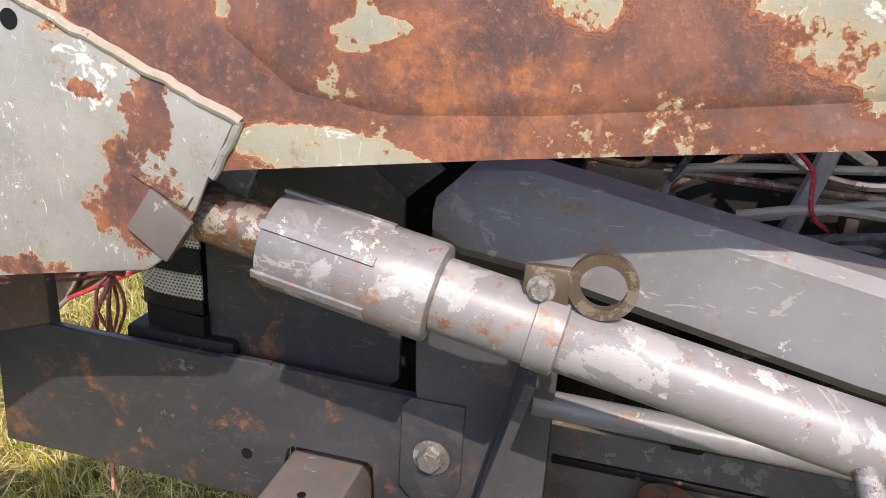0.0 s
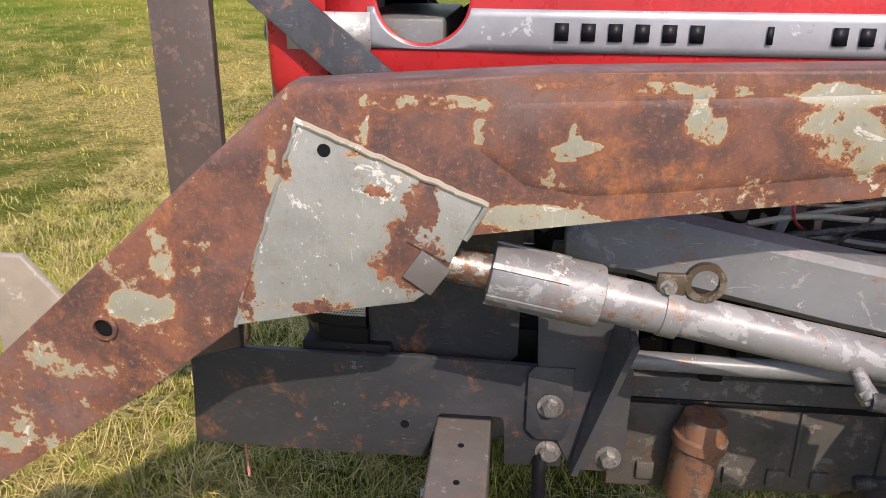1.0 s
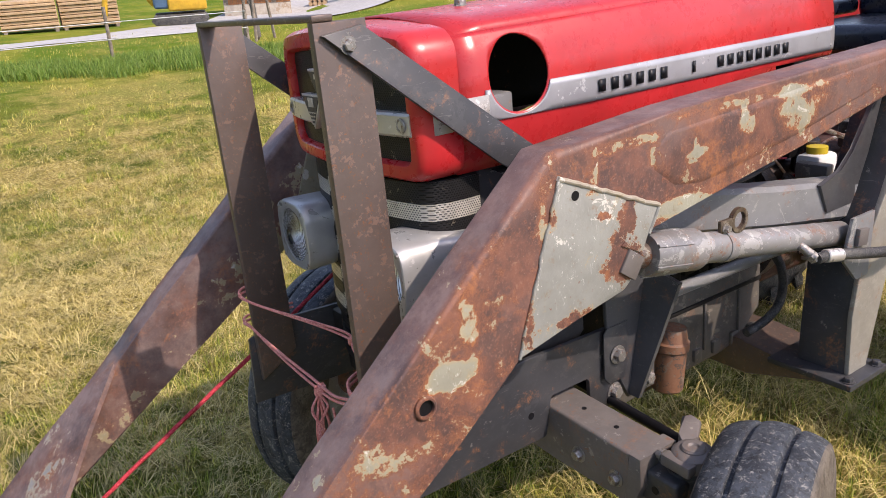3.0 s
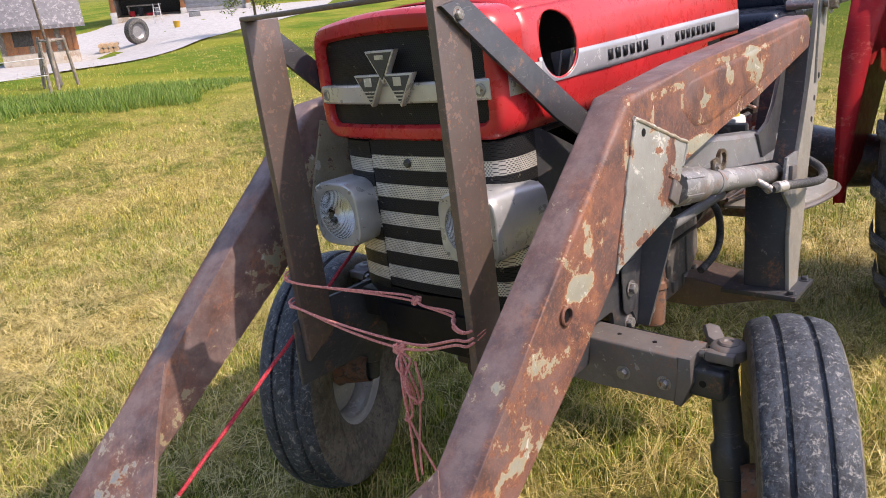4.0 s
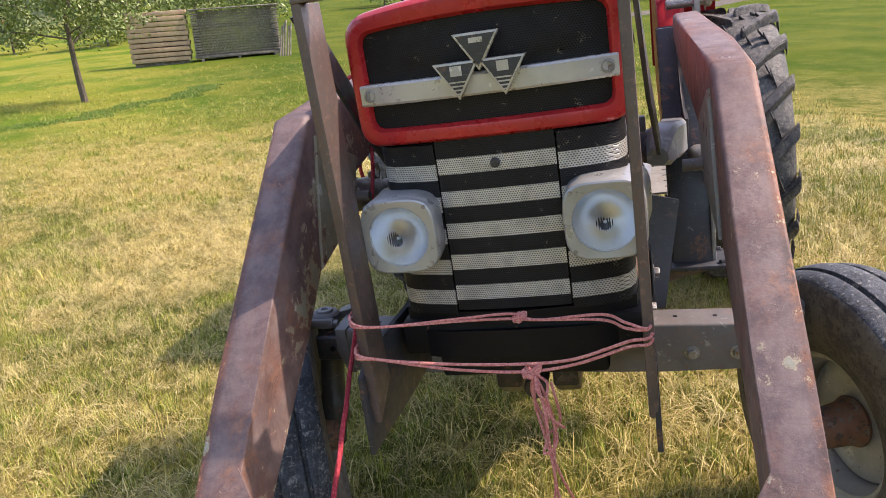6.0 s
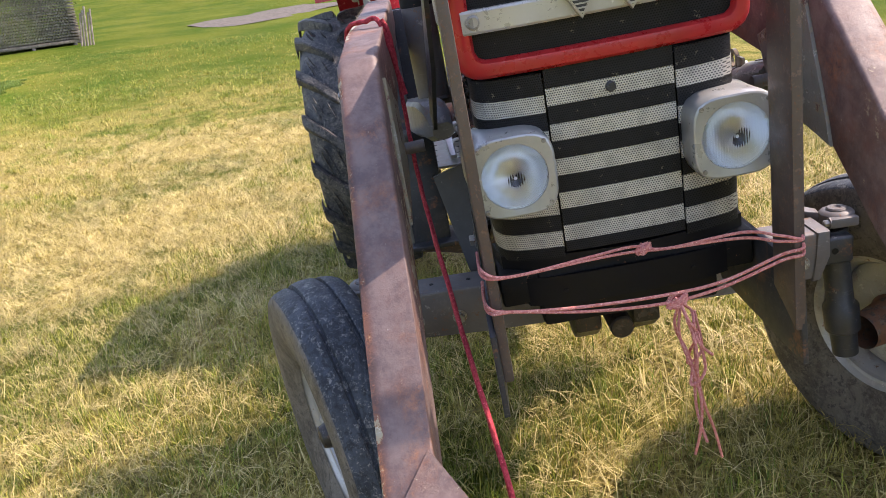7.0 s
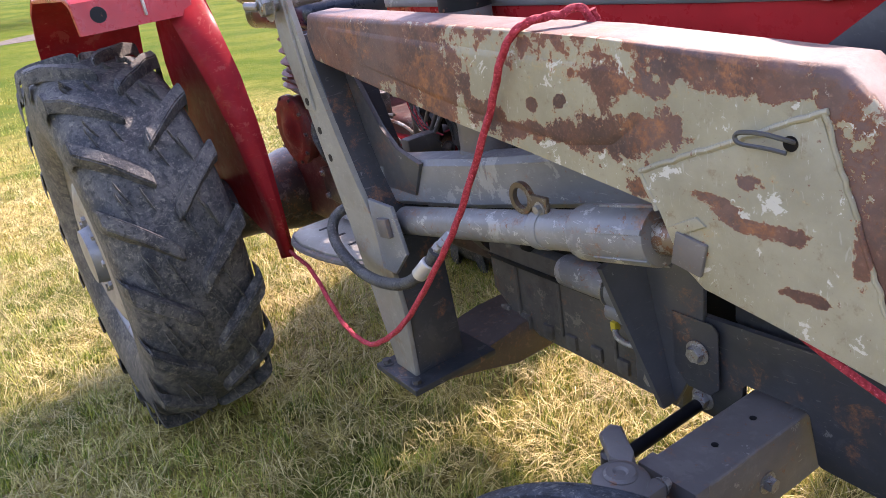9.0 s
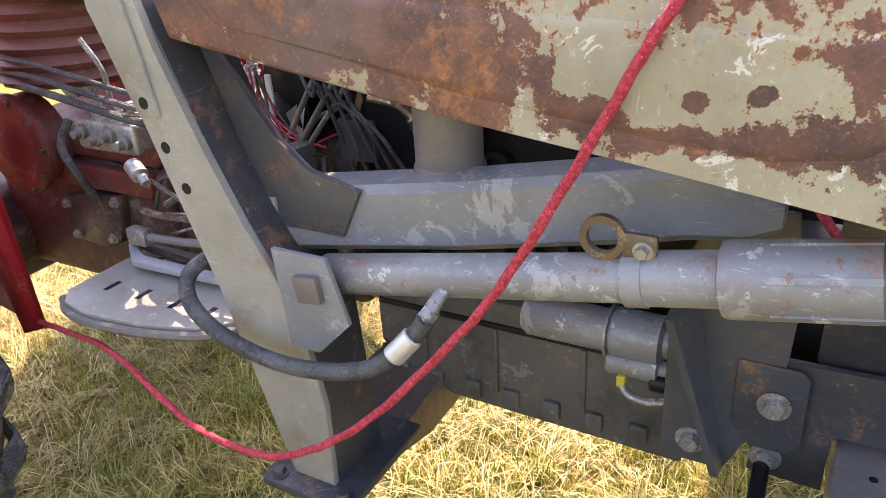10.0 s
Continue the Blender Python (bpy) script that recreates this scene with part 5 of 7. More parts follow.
    side_poly = [(2.04, 0.48), (2.045, 0.65), (2.05, 0.80), (2.07, 0.95), (2.115, 1.10), (2.175, 1.20), (2.29, 1.40), (2.80, 1.40), (2.90, 1.25), (2.93, 1.1), (2.90, 0.9), (2.6, 0.62), (2.33, 0.53)]
    prism(bm, side_poly, "y", yi, yi + s * 0.006, 0)
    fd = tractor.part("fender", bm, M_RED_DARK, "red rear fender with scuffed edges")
    bm = B()
    prof = [(2.04, 0.49), (2.043, 0.65), (2.047, 0.80), (2.067, 0.95), (2.112, 1.10), (2.172, 1.20), (2.27, 1.36)]
    rows = []
    for x, z in prof:
        f = max(0.0, z - 0.56) / 0.84
        rows.append([bm.verts.new(q) for q in ((x + 0.02, yi - s * 0.004, z), (x, yi, z), (x - 0.010, yi + s * (0.016 + 0.02 * f), z), (x - 0.002, yi + s * (0.030 + 0.055 * f), z), (x + 0.030, yi + s * (0.040 + 0.095 * f), z - 0.010))])
    for p, q in zip(rows, rows[1:]):
        for j in range(4):
            bm.faces.new((p[j], p[j + 1], q[j + 1], q[j]))
    ob = tractor.part("fender_edge", bm, M_RED_DARK, "", fd)
    md = ob.modifiers.new("thickness", "SOLIDIFY")
    md.thickness = 0.006
    bm = B()
    prism(bm, [(2.24, 1.302), (2.255, 1.395), (2.28, 1.412), (2.34, 1.42), (2.95, 1.42), (2.95, 1.404), (2.35, 1.404), (2.295, 1.395), (2.273, 1.38), (2.258, 1.302)], "y", *lip, 0.004)
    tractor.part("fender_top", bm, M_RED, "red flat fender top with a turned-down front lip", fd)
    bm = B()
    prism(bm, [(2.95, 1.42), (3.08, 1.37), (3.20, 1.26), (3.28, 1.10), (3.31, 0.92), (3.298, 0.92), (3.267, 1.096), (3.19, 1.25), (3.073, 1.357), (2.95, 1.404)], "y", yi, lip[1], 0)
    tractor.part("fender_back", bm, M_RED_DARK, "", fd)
    bm = B()
    lathe(bm, (2.2475, lip[1] - s * 0.070, 1.353), (-1, 0, 0.18), [(0, 0.024), (0.001, 0.024)], 20)
    tractor.part("hole", bm, M_BLOCK, "ragged hole in the fender lip", fd)
    bm = B()
    box(bm, 2.234, 2.250, lip[0] + s * 0.145, lip[0] + s * 0.153, 1.325, 1.38, 0.002)
    tractor.part("tab", bm, M_ALU, "", fd)
    # grab rail
    bm = B()
    tube(bm, [(2.45, s * 0.60, 1.41), (2.45, s * 0.60, 1.56), (2.5, s * 0.60, 1.60), (2.75, s * 0.60, 1.60), (2.80, s * 0.60, 1.55), (2.8, s * 0.60, 1.41)], 0.013, 10, 6)
    tractor.part("grab_rail", bm, M_RED, "", fd)
    # step plate with raised holes
    bm = B()
    prism(bm, [(1.40, s * 0.23), (1.86, s * 0.23), (1.86, s * 0.47), (1.82, s * 0.51), (1.74, s * 0.525), (1.60, s * 0.51), (1.48, s * 0.475), (1.42, s * 0.42)], "z", 0.630, 0.640, 0.002)
    step = tractor.part("foot_step", bm, M_PILLAR, "dusty steel foot step with narrow slots")
    for x in (1.50, 1.59, 1.685, 1.78):
        for y in (0.30, 0.42):
            tractor.part("slot", box(B(), x - 0.006, x + 0.006, s * y - 0.020, s * y + 0.020, 0.6395, 0.6408, 0), M_BLACK, "", step)
    tractor.part("step_bar", prism(B(), [(1.44, s * 0.345), (1.78, s * 0.36), (1.86, s * 0.30), (1.855, s * 0.285), (1.775, s * 0.335), (1.44, s * 0.322)], "z", 0.655, 0.672, 0.004), M_STRIPE, "bright worn flat bar", step)
    tractor.part("step_edge", tube(B(), [(1.86, s * 0.485, 0.625), (1.80, s * 0.52, 0.625), (1.72, s * 0.53, 0.625), (1.58, s * 0.512, 0.625), (1.46, s * 0.47, 0.625), (1.40, s * 0.40, 0.625)], 0.010, 8, 5), M_AXLE, "", step)

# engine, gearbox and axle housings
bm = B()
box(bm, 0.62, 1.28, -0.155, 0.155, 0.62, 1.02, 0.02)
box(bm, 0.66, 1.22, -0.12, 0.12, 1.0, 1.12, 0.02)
engine = tractor.part("engine", bm, M_BLOCK, "oily grey engine block, darkened to stand for shade")
bm = B()
prism(bm, [(0.62, 0.66), (1.26, 0.66), (1.26, 0.50), (1.15, 0.448), (1.09, 0.405), (0.62, 0.395)], "y", -0.19, 0.19, 0.015)
sump = tractor.part("sump", bm, M_SUMP, "grey engine sump", engine)
for s in (-1, 1):
    for i in range(7):
        x = 0.68 + 0.085 * i
        tractor.part("sump_lug", box(B(), x, x + 0.035, s * 0.185, s * 0.20, 0.425, 0.465, 0.004), M_SUMP, "", engine)
    tractor.part("sump_seam", box(B(), 0.63, 1.25, s * 0.186, s * 0.196, 0.600, 0.612, 0.003), M_BLOCK, "", engine)
gb = tractor.part("gearbox", box(B(), 1.30, 1.85, -0.16, 0.16, 0.55, 0.93, 0.03, 3), M_GREASE, "dirty dark red gearbox housing")
tractor.part("bell_housing", lathe(B(), (1.27, 0, 0.76), (1, 0, 0), [(0, 0.235), (0.05, 0.235), (0.12, 0.18), (0.3, 0.17)], 32), M_OIL, "", gb)
tractor.part("axle_case", box(B(), 1.84, 2.5, -0.18, 0.18, 0.45, 0.80, 0.03, 3), M_GREASE, "", gb)
tractor.part("lift_cover", box(B(), 1.86, 2.45, -0.17, 0.17, 0.80, 0.87, 0.02, 3), M_GEAR_RED, "dirty red lift cover", gb)
tractor.part("axle_trumpet", lathe(B(), (2.60, -0.62, 0.54), (0, 1, 0), [(0, 0.11), (0.25, 0.13), (0.45, 0.17), (0.8, 0.17), (1.0, 0.13), (1.24, 0.11)], 28), M_OIL, "", gb)
tractor.part("gearbox_lid", box(B(), 1.36, 1.80, -0.185, 0.185, 0.80, 0.885, 0.018, 3), M_RED_DARK, "less dirty red lid", gb)
odd = random.Random(31)
for s in (-1, 1):
    cover = tractor.part("side_cover", lathe(B(), (1.58, s * 0.16, 0.68), (0, s, 0), [(0, 0.105), (0.018, 0.105), (0.022, 0.080), (0.045, 0.072), (0.060, 0.040), (0.064, 0.010)], 28), M_OIL, "oily round side cover", gb)
    for i in range(6):
        a = 2 * math.pi * i / 6 + 0.2
        tractor.part("cover_bolt", hexbolt(B(), (1.58 + 0.092 * math.cos(a), s * 0.178, 0.68 + 0.092 * math.sin(a)), (0, s, 0), 0.010, 0.010), M_BOLT, "", gb)
    tractor.part("brake_housing", lathe(B(), (2.27, s * 0.17, 0.845), (0, s, 0), [(0, 0.118), (0.055, 0.118), (0.060, 0.128), (0.078, 0.128), (0.082, 0.122), (0.090, 0.105), (0.086, 0.085), (0.094, 0.05), (0.105, 0.03), (0.108, 0.008)], 36), M_GEAR_RED, "flanged dirty red brake housing", gb)
    for i in range(10):
        a = 2 * math.pi * i / 10
        tractor.part("housing_bolt", hexbolt(B(), (2.27 + 0.117 * math.cos(a), s * 0.250, 0.845 + 0.117 * math.sin(a)), (0, s, 0), 0.007, 0.008), M_OIL, "", gb)
    tractor.part("side_flange", box(B(), 1.87, 2.44, s * 0.165, s * 0.200, 0.735, 0.797, 0.010, 3), M_GEAR_RED, "", gb)
    tractor.part("side_plate", prism(B(), [(1.975, 0.735), (2.10, 0.725), (2.215, 0.70), (2.20, 0.585), (2.08, 0.575), (2.02, 0.60), (1.99, 0.66)], "y", s * 0.178, s * 0.206, 0.006), M_OIL, "oily cast side plate", gb)
    for x, z in ((2.0, 0.715), (2.19, 0.685), (2.18, 0.60), (2.04, 0.61)):
        tractor.part("cover_bolt", hexbolt(B(), (x, s * 0.206, z), (0, s, 0), 0.010, 0.010), M_BOLT, "", gb)
    tractor.part("linkage_boss", lathe(B(), (1.80, s * 0.285, 0.868), (-0.85, s * 0.3, -0.4), [(0, 0.013), (0.006, 0.019), (0.045, 0.019), (0.05, 0.012), (0.075, 0.010)], 18), M_BOLT, "bright worn linkage boss", gb)
    tractor.part("brake_link", tube(B(), [(1.42, s * 0.20, 0.72), (1.50, s * 0.27, 0.74), (1.62, s * 0.29, 0.71), (1.80, s * 0.30, 0.70)], 0.010, 8, 5), M_AXLE, "worn linkage rod", gb)
    tractor.part("brake_link", tube(B(), [(1.40, s * 0.24, 0.66), (1.60, s * 0.28, 0.645), (1.84, s * 0.28, 0.66)], 0.008, 8, 5), M_OIL, "", gb)
    tractor.part("clevis", box(B(), 1.78, 1.84, s * 0.285, s * 0.315, 0.68, 0.72, 0.006), M_BOLT, "", gb)
    tractor.part("return_spring", tube(B(), [(1.50 + 0.0025 * i, s * (0.27 + 0.011 * math.cos(i * 0.9)), 0.775 + 0.011 * math.sin(i * 0.9)) for i in range(60)], 0.002, 5, 1, False), M_ROD, "", gb)
    tractor.part("filter_housing", lathe(B(), (1.44, s * 0.20, 0.90), (0, 0, 1), [(0, 0.034), (0.01, 0.04), (0.10, 0.04), (0.11, 0.03), (0.13, 0.014)], 20), M_OIL, "", gb)
    tractor.part("small_pump", box(B(), 1.66, 1.78, s * 0.17, s * 0.25, 0.93, 1.02, 0.012), M_OIL, "", gb)
    tractor.part("lever_shaft", cyl(B(), (1.35, s * 0.2, 0.9), (1.30, s * 0.27, 0.88), 0.017), M_OIL, "", gb)
    for i in range(12):
        x0, z0 = odd.uniform(1.38, 1.85), odd.uniform(0.68, 1.02)
        y0 = s * odd.uniform(0.20, 0.30)
        pts = [(x0 + odd.uniform(-.06, .06) + 0.10 * t, y0 + s * odd.uniform(-.02, .02), z0 + odd.uniform(-.05, .05)) for t in (-1, 0, 1)]
        tractor.part("pipe", tube(B(), pts, odd.choice((0.004, 0.005, 0.008)), 7, 5), (M_OIL, M_HOSE, M_ROD)[i % 3], "", gb)
    for i in range(8):
        x0, z0 = 1.40 + 0.055 * i, 0.60 + 0.28 * odd.random()
        tractor.part("boss", lathe(B(), (x0, s * 0.155, z0), (0, s, 0), [(0, 0.026), (0.02, 0.024), (0.028, 0.014), (0.036, 0.012)], 10), M_OIL, "", gb)

# left side: filter, pipes; right side: starter, muffler
bm = B()
lathe(bm, (0.77, -0.235, 0.415), (0.10, 0.0, 1), [(0, 0.022), (0.006, 0.038), (0.012, 0.043), (0.125, 0.046), (0.13, 0.052), (0.15, 0.052), (0.155, 0.046), (0.19, 0.040)], 28)
tractor.part("oil_filter", bm, M_RUSTY, "rust-brown oil filter bowl", engine)
bm = B()
cyl(bm, (0.61, -0.30, 0.752), (1.20, -0.30, 0.742), 0.017)
tractor.part("side_pipe", bm, M_GREY, "grey pipe along the left flank", engine)
bm = B()
lathe(bm, (0.895, 0.245, 0.687), (-1, 0, 0.01), [(0, 0.030), (0.01, 0.037), (0.16, 0.037), (0.162, 0.043), (0.24, 0.043), (0.245, 0.028), (0.29, 0.026)], 28)
tractor.part("starter_motor", bm, M_CYL, "grey starter motor", engine)
tractor.part("solenoid", lathe(B(), (0.74, 0.262, 0.644), (-1, 0, 0.02), [(0, 0.020), (0.004, 0.024), (0.085, 0.024), (0.088, 0.016), (0.10, 0.014)], 20), M_CYL, "", engine)
tractor.part("terminal_cap", lathe(B(), (0.665, 0.272, 0.627), (-1, 0, 0), [(0, 0.010), (0.004, 0.017), (0.04, 0.017), (0.045, 0.010)], 14), M_BLACK, "black rubber cap", engine)
tractor.part("brass_fitting", box(B(), 0.702, 0.716, 0.275, 0.292, 0.612, 0.634, 0.002), M_CAP, "brass fitting", engine)
tractor.part("starter_cable", tube(B(), [(0.71, 0.285, 0.617), (0.69, 0.295, 0.604), (0.65, 0.29, 0.600), (0.60, 0.27, 0.62), (0.55, 0.25, 0.70)], 0.007, 8, 6), M_BOLT, "", engine)
tractor.part("starter_strap", lathe(B(), (0.745, 0.245, 0.6885), (-1, 0, 0.01), [(0, 0.043), (0.001, 0.0455), (0.006, 0.0455), (0.007, 0.043)], 28), M_BOLT, "", engine)
tractor.part("breather_pipe", tube(B(), [(1.16, -0.22, 0.74), (1.205, -0.27, 0.70), (1.222, -0.285, 0.63), (1.21, -0.285, 0.56), (1.15, -0.285, 0.525), (1.06, -0.28, 0.508)], 0.013, 12, 6), M_HOSE, "bent dark rubber pipe", engine)
for x in (0.80, 0.98, 1.14):
    for s in (-1, 1):
        tractor.part("sump_rib", box(B(), x, x + 0.010, s * 0.188, s * 0.197, 0.45, 0.60, 0.003), M_SUMP, "", engine)
for pts, r, mt in (([(0.700, -0.25, 0.966), (0.85, -0.25, 1.003), (0.992, -0.25, 1.035), (1.20, -0.25, 1.06)], 0.0055, M_PILLAR),
                   ([(0.726, -0.25, 0.975), (0.724, -0.25, 1.015), (0.735, -0.25, 1.034), (0.766, -0.25, 1.045), (0.98, -0.24, 1.062), (1.2, -0.22, 1.08)], 0.005, M_PILLAR),
                   ([(0.840, -0.25, 0.94), (0.858, -0.25, 0.993), (0.877, -0.25, 1.06), (0.89, -0.24, 1.11)], 0.011, M_GREY),
                   ([(0.74, -0.27, 0.955), (0.80, -0.27, 0.969), (0.992, -0.27, 1.003), (1.18, -0.26, 1.02)], 0.006, M_HOSE),
                   ([(0.80, -0.265, 1.0), (0.885, -0.27, 1.018), (0.99, -0.27, 1.015), (1.2, -0.25, 1.0)], 0.0055, M_PILLAR),
                   ([(0.76, -0.24, 0.95), (0.90, -0.245, 0.975), (1.05, -0.25, 0.965), (1.2, -0.25, 0.985)], 0.009, M_BRACKET)):
    tractor.part("fuel_pipe", tube(B(), pts, r, 8, 6), mt, "", engine)
for x, z in ((0.722, 1.0), (0.905, 1.0), (1.02, 1.03)):
    tractor.part("pipe_clip", box(B(), x, x + 0.014, -0.268, -0.235, z - 0.012, z + 0.012, 0.003), M_RING, "", engine)
for (a, b, r) in (((0.70, -0.18, 0.98), (0.95, -0.20, 1.12), 0.006), ((0.80, -0.2, 1.05), (1.2, -0.24, 1.09), 0.005), ((0.72, -0.22, 1.03), (1.25, -0.26, 1.05), 0.0055), ((0.9, -0.2, 0.95), (1.0, -0.22, 1.15), 0.011), ((0.62, 0.2, 0.7), (0.72, 0.24, 0.66), 0.01), ((1.0, 0.22, 0.9), (1.2, 0.2, 1.1), 0.005), ((1.05, 0.25, 0.92), (1.15, 0.22, 1.15), 0.004)):
    p, q = Vector(a), Vector(b)
    mid = (p + q) / 2 + Vector((random.uniform(-.03, .03), random.uniform(-.01, .01), random.uniform(-.04, .03)))
    tractor.part("fuel_line", tube(B(), [p, mid, q], r, 8, 6), M_ROD, "", engine)
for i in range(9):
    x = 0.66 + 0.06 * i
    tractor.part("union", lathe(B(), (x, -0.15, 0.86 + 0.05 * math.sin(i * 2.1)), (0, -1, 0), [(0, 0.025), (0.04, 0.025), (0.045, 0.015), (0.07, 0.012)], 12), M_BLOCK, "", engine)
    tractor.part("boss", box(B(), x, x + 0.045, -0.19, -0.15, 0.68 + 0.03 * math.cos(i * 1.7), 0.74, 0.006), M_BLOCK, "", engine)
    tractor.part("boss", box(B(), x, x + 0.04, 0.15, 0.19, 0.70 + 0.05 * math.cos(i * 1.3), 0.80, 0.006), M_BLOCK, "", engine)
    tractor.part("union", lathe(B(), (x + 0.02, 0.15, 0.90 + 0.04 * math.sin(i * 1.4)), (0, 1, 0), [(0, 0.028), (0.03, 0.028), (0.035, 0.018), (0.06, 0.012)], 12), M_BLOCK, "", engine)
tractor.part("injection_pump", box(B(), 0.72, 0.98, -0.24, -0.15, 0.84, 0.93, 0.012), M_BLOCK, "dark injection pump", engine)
tractor.part("battery", box(B(), 1.02, 1.22, 0.12, 0.24, 0.93, 1.08, 0.01), M_BLACK, "black battery", engine)
# loose wiring, tags and rods between the exhaust and the dashboard
bm = B()
rows = []
for i in range(7):
    x = 1.372 + 0.015 * i
    rows.append([bm.verts.new((x, 0.205 + 0.012 * math.sin(i * 1.9 + j * 1.3), 0.885 + 0.040 * j + 0.008 * math.sin(i * 2.3))) for j in range(4)])
for p, q in zip(rows, rows[1:]):
    for j in range(3):
        bm.faces.new((p[j], p[j + 1], q[j + 1], q[j]))
bmesh.ops.solidify(bm, geom=bm.faces[:], thickness=0.0012)
tractor.part("paper_tag", bm, M_WHITE, "crumpled white paper tag", engine)
tractor.part("strap", box(B(), 1.408, 1.422, 0.236, 0.242, 0.945, 1.075, 0.002), M_WHITE, "white plastic strap", engine)
tractor.part("connector", box(B(), 1.455, 1.495, 0.235, 0.262, 1.035, 1.060, 0.004), M_BEIGE, "frayed cable connector", engine)
for i in range(7):
    a = odd.uniform(-0.02, 0.02)
    pts = [(1.425 + a, 0.25 + 0.004 * i, 1.095), (1.415 + odd.uniform(-.02, .02), 0.255, 1.03), (1.375 + odd.uniform(-.03, .03), 0.258, 0.97), (1.33 + odd.uniform(-.04, .04), 0.25, 0.915 + 0.012 * i)]
    tractor.part("wire", tube(B(), pts, 0.0022, 6, 6), M_ROPE_RED if i % 3 == 0 else M_HOSE, "", engine)
for dx in (0.0, 0.03, 0.075):
    tractor.part("throttle_rod", cyl(B(), (1.225 + dx, 0.25, 1.075), (1.37 + dx * 0.6, 0.255, 0.90), 0.0055, seg=10), M_AXLE, "", engine)
tractor.part("relay_box", box(B(), 1.18, 1.26, 0.20, 0.25, 0.93, 1.01, 0.006), M_RAIL, "dark relay box", engine)
for i in range(5):
    tractor.part("cable", tube(B(), [(1.12 + 0.03 * i, 0.24, 0.91), (1.15 + 0.03 * i, 0.27, 0.99 + 0.02 * i), (1.22 + 0.02 * i, 0.26, 1.05), (1.24 + 0.03 * i, 0.23, 1.12)], 0.004, 7, 6), M_HOSE, "", engine)
tractor.part("bottle", box(B(), 1.35, 1.45, -0.30, -0.22, 0.86, 0.975, 0.015), M_WHITE, "white plastic bottle with a yellow cap", engine)
tractor.part("cap", lathe(B(), (1.40, -0.26, 0.974), (0, 0, 1), [(0, 0.03), (0.02, 0.03), (0.022, 0.02)], 16), M_CAP, "", engine)
wires = random.Random(12)
for i in range(34):
    s = -1 if i % 2 else 1
    x0, z0 = wires.uniform(0.68, 1.25), wires.uniform(0.93, 1.12)
    dx, dz = wires.uniform(-0.22, 0.22), wires.uniform(-0.13, 0.13)
    y0 = s * wires.uniform(0.19, 0.27)
    pts = [(x0 + dx * t + wires.uniform(-.025, .025), y0 + s * wires.uniform(-.02, .02), z0 + dz * t + wires.uniform(-.03, .03)) for t in (0, 0.33, 0.66, 1)]
    mt = (M_HOSE, M_WIRE_BROWN, M_HOSE, M_ROPE_RED, M_ROD, M_HOSE, M_AXLE)[i % 7]
    tractor.part("cable", tube(B(), pts, 0.0026 if mt is M_ROPE_RED else wires.choice((0.003, 0.004, 0.005, 0.008)), 7, 6), mt, "", engine)
# levers, valve and lines on the gearbox
for s in (-1, 1):
    gx = tractor.part("control_valve", box(B(), 1.80, 1.995, s * 0.19, s * 0.262, 0.872, 0.945, 0.012, 3), M_BOLT, "greasy grey hydraulic control valve")
    for q in range(4):
        tractor.part("port", lathe(B(), (1.825 + 0.046 * q, s * 0.262, 0.905 + 0.012 * (q % 2)), (0, s, 0), [(0, 0.016), (0.012, 0.016), (0.014, 0.011), (0.030, 0.010)], 10), M_AXLE, "", gx)
    for q in range(3):
        tractor.part("valve_spool", lathe(B(), (1.835 + 0.055 * q, s * 0.225, 0.944), (0, 0, 1), [(0, 0.018), (0.016, 0.018), (0.018, 0.011), (0.040, 0.010), (0.042, 0.006)], 14), M_BOLT, "", gx)
    tractor.part("lever", tube(B(), [(1.88, s * 0.235, 0.97), (1.85, s * 0.26, 1.06), (1.87, s * 0.28, 1.13)], 0.006, 8, 5), M_BOLT, "", gx)
    for lift, r, far in ((0.0, 0.009, 2.30), (0.030, 0.007, 2.36), (0.062, 0.006, 2.33)):
        tractor.part("hose", tube(B(), [(far, s * 0.20, 0.985 + lift), (2.12, s * 0.255, 1.000 + lift), (1.95, s * 0.27, 0.985 + lift), (1.80, s * 0.255, 0.955 + lift), (1.62, s * 0.22, 0.93 + lift)], r, 8, 6), M_HOSE, "", gx)
    tractor.part("hose", tube(B(), [(2.04, s * 0.24, 0.93), (2.06, s * 0.262, 0.87), (2.03, s * 0.26, 0.80), (2.04, s * 0.22, 0.72)], 0.010, 8, 6), M_HOSE, "", gx)
    pd = tractor.part("brake_pedal", tube(B(), [(1.40, s * 0.25, 0.72), (1.34, s * 0.28, 0.80), (1.36, s * 0.30, 0.92)], 0.011, 8, 5), M_AXLE, "worn foot pedal")
    tractor.part("pad", box(B(), 1.32, 1.36, s * 0.24, s * 0.34, 0.90, 0.96, 0.008), M_AXLE, "", pd)

bm = B()
lathe(bm, (0.967, 0.362, 0.945), (0, 0, 1), [(0, 0.030), (0.035, 0.030), (0.04, 0.05), (0.048, 0.056), (0.056, 0.054), (0.058, 0.052), (0.34, 0.052)], 32)
mu = tractor.part("exhaust", bm, M_AXLE, "upright exhaust silencer beside the hood")
bm = B()
lathe(bm, (0.967, 0.362, 1.285), (0, 0, 1), [(0, 0.053), (0.26, 0.053), (0.28, 0.060), (0.29, 0.060), (0.30, 0.045), (0.33, 0.040), (0.40, 0.040)], 32)
tractor.part("silencer_top", bm, M_BLOCK, "dark brown upper silencer", mu)

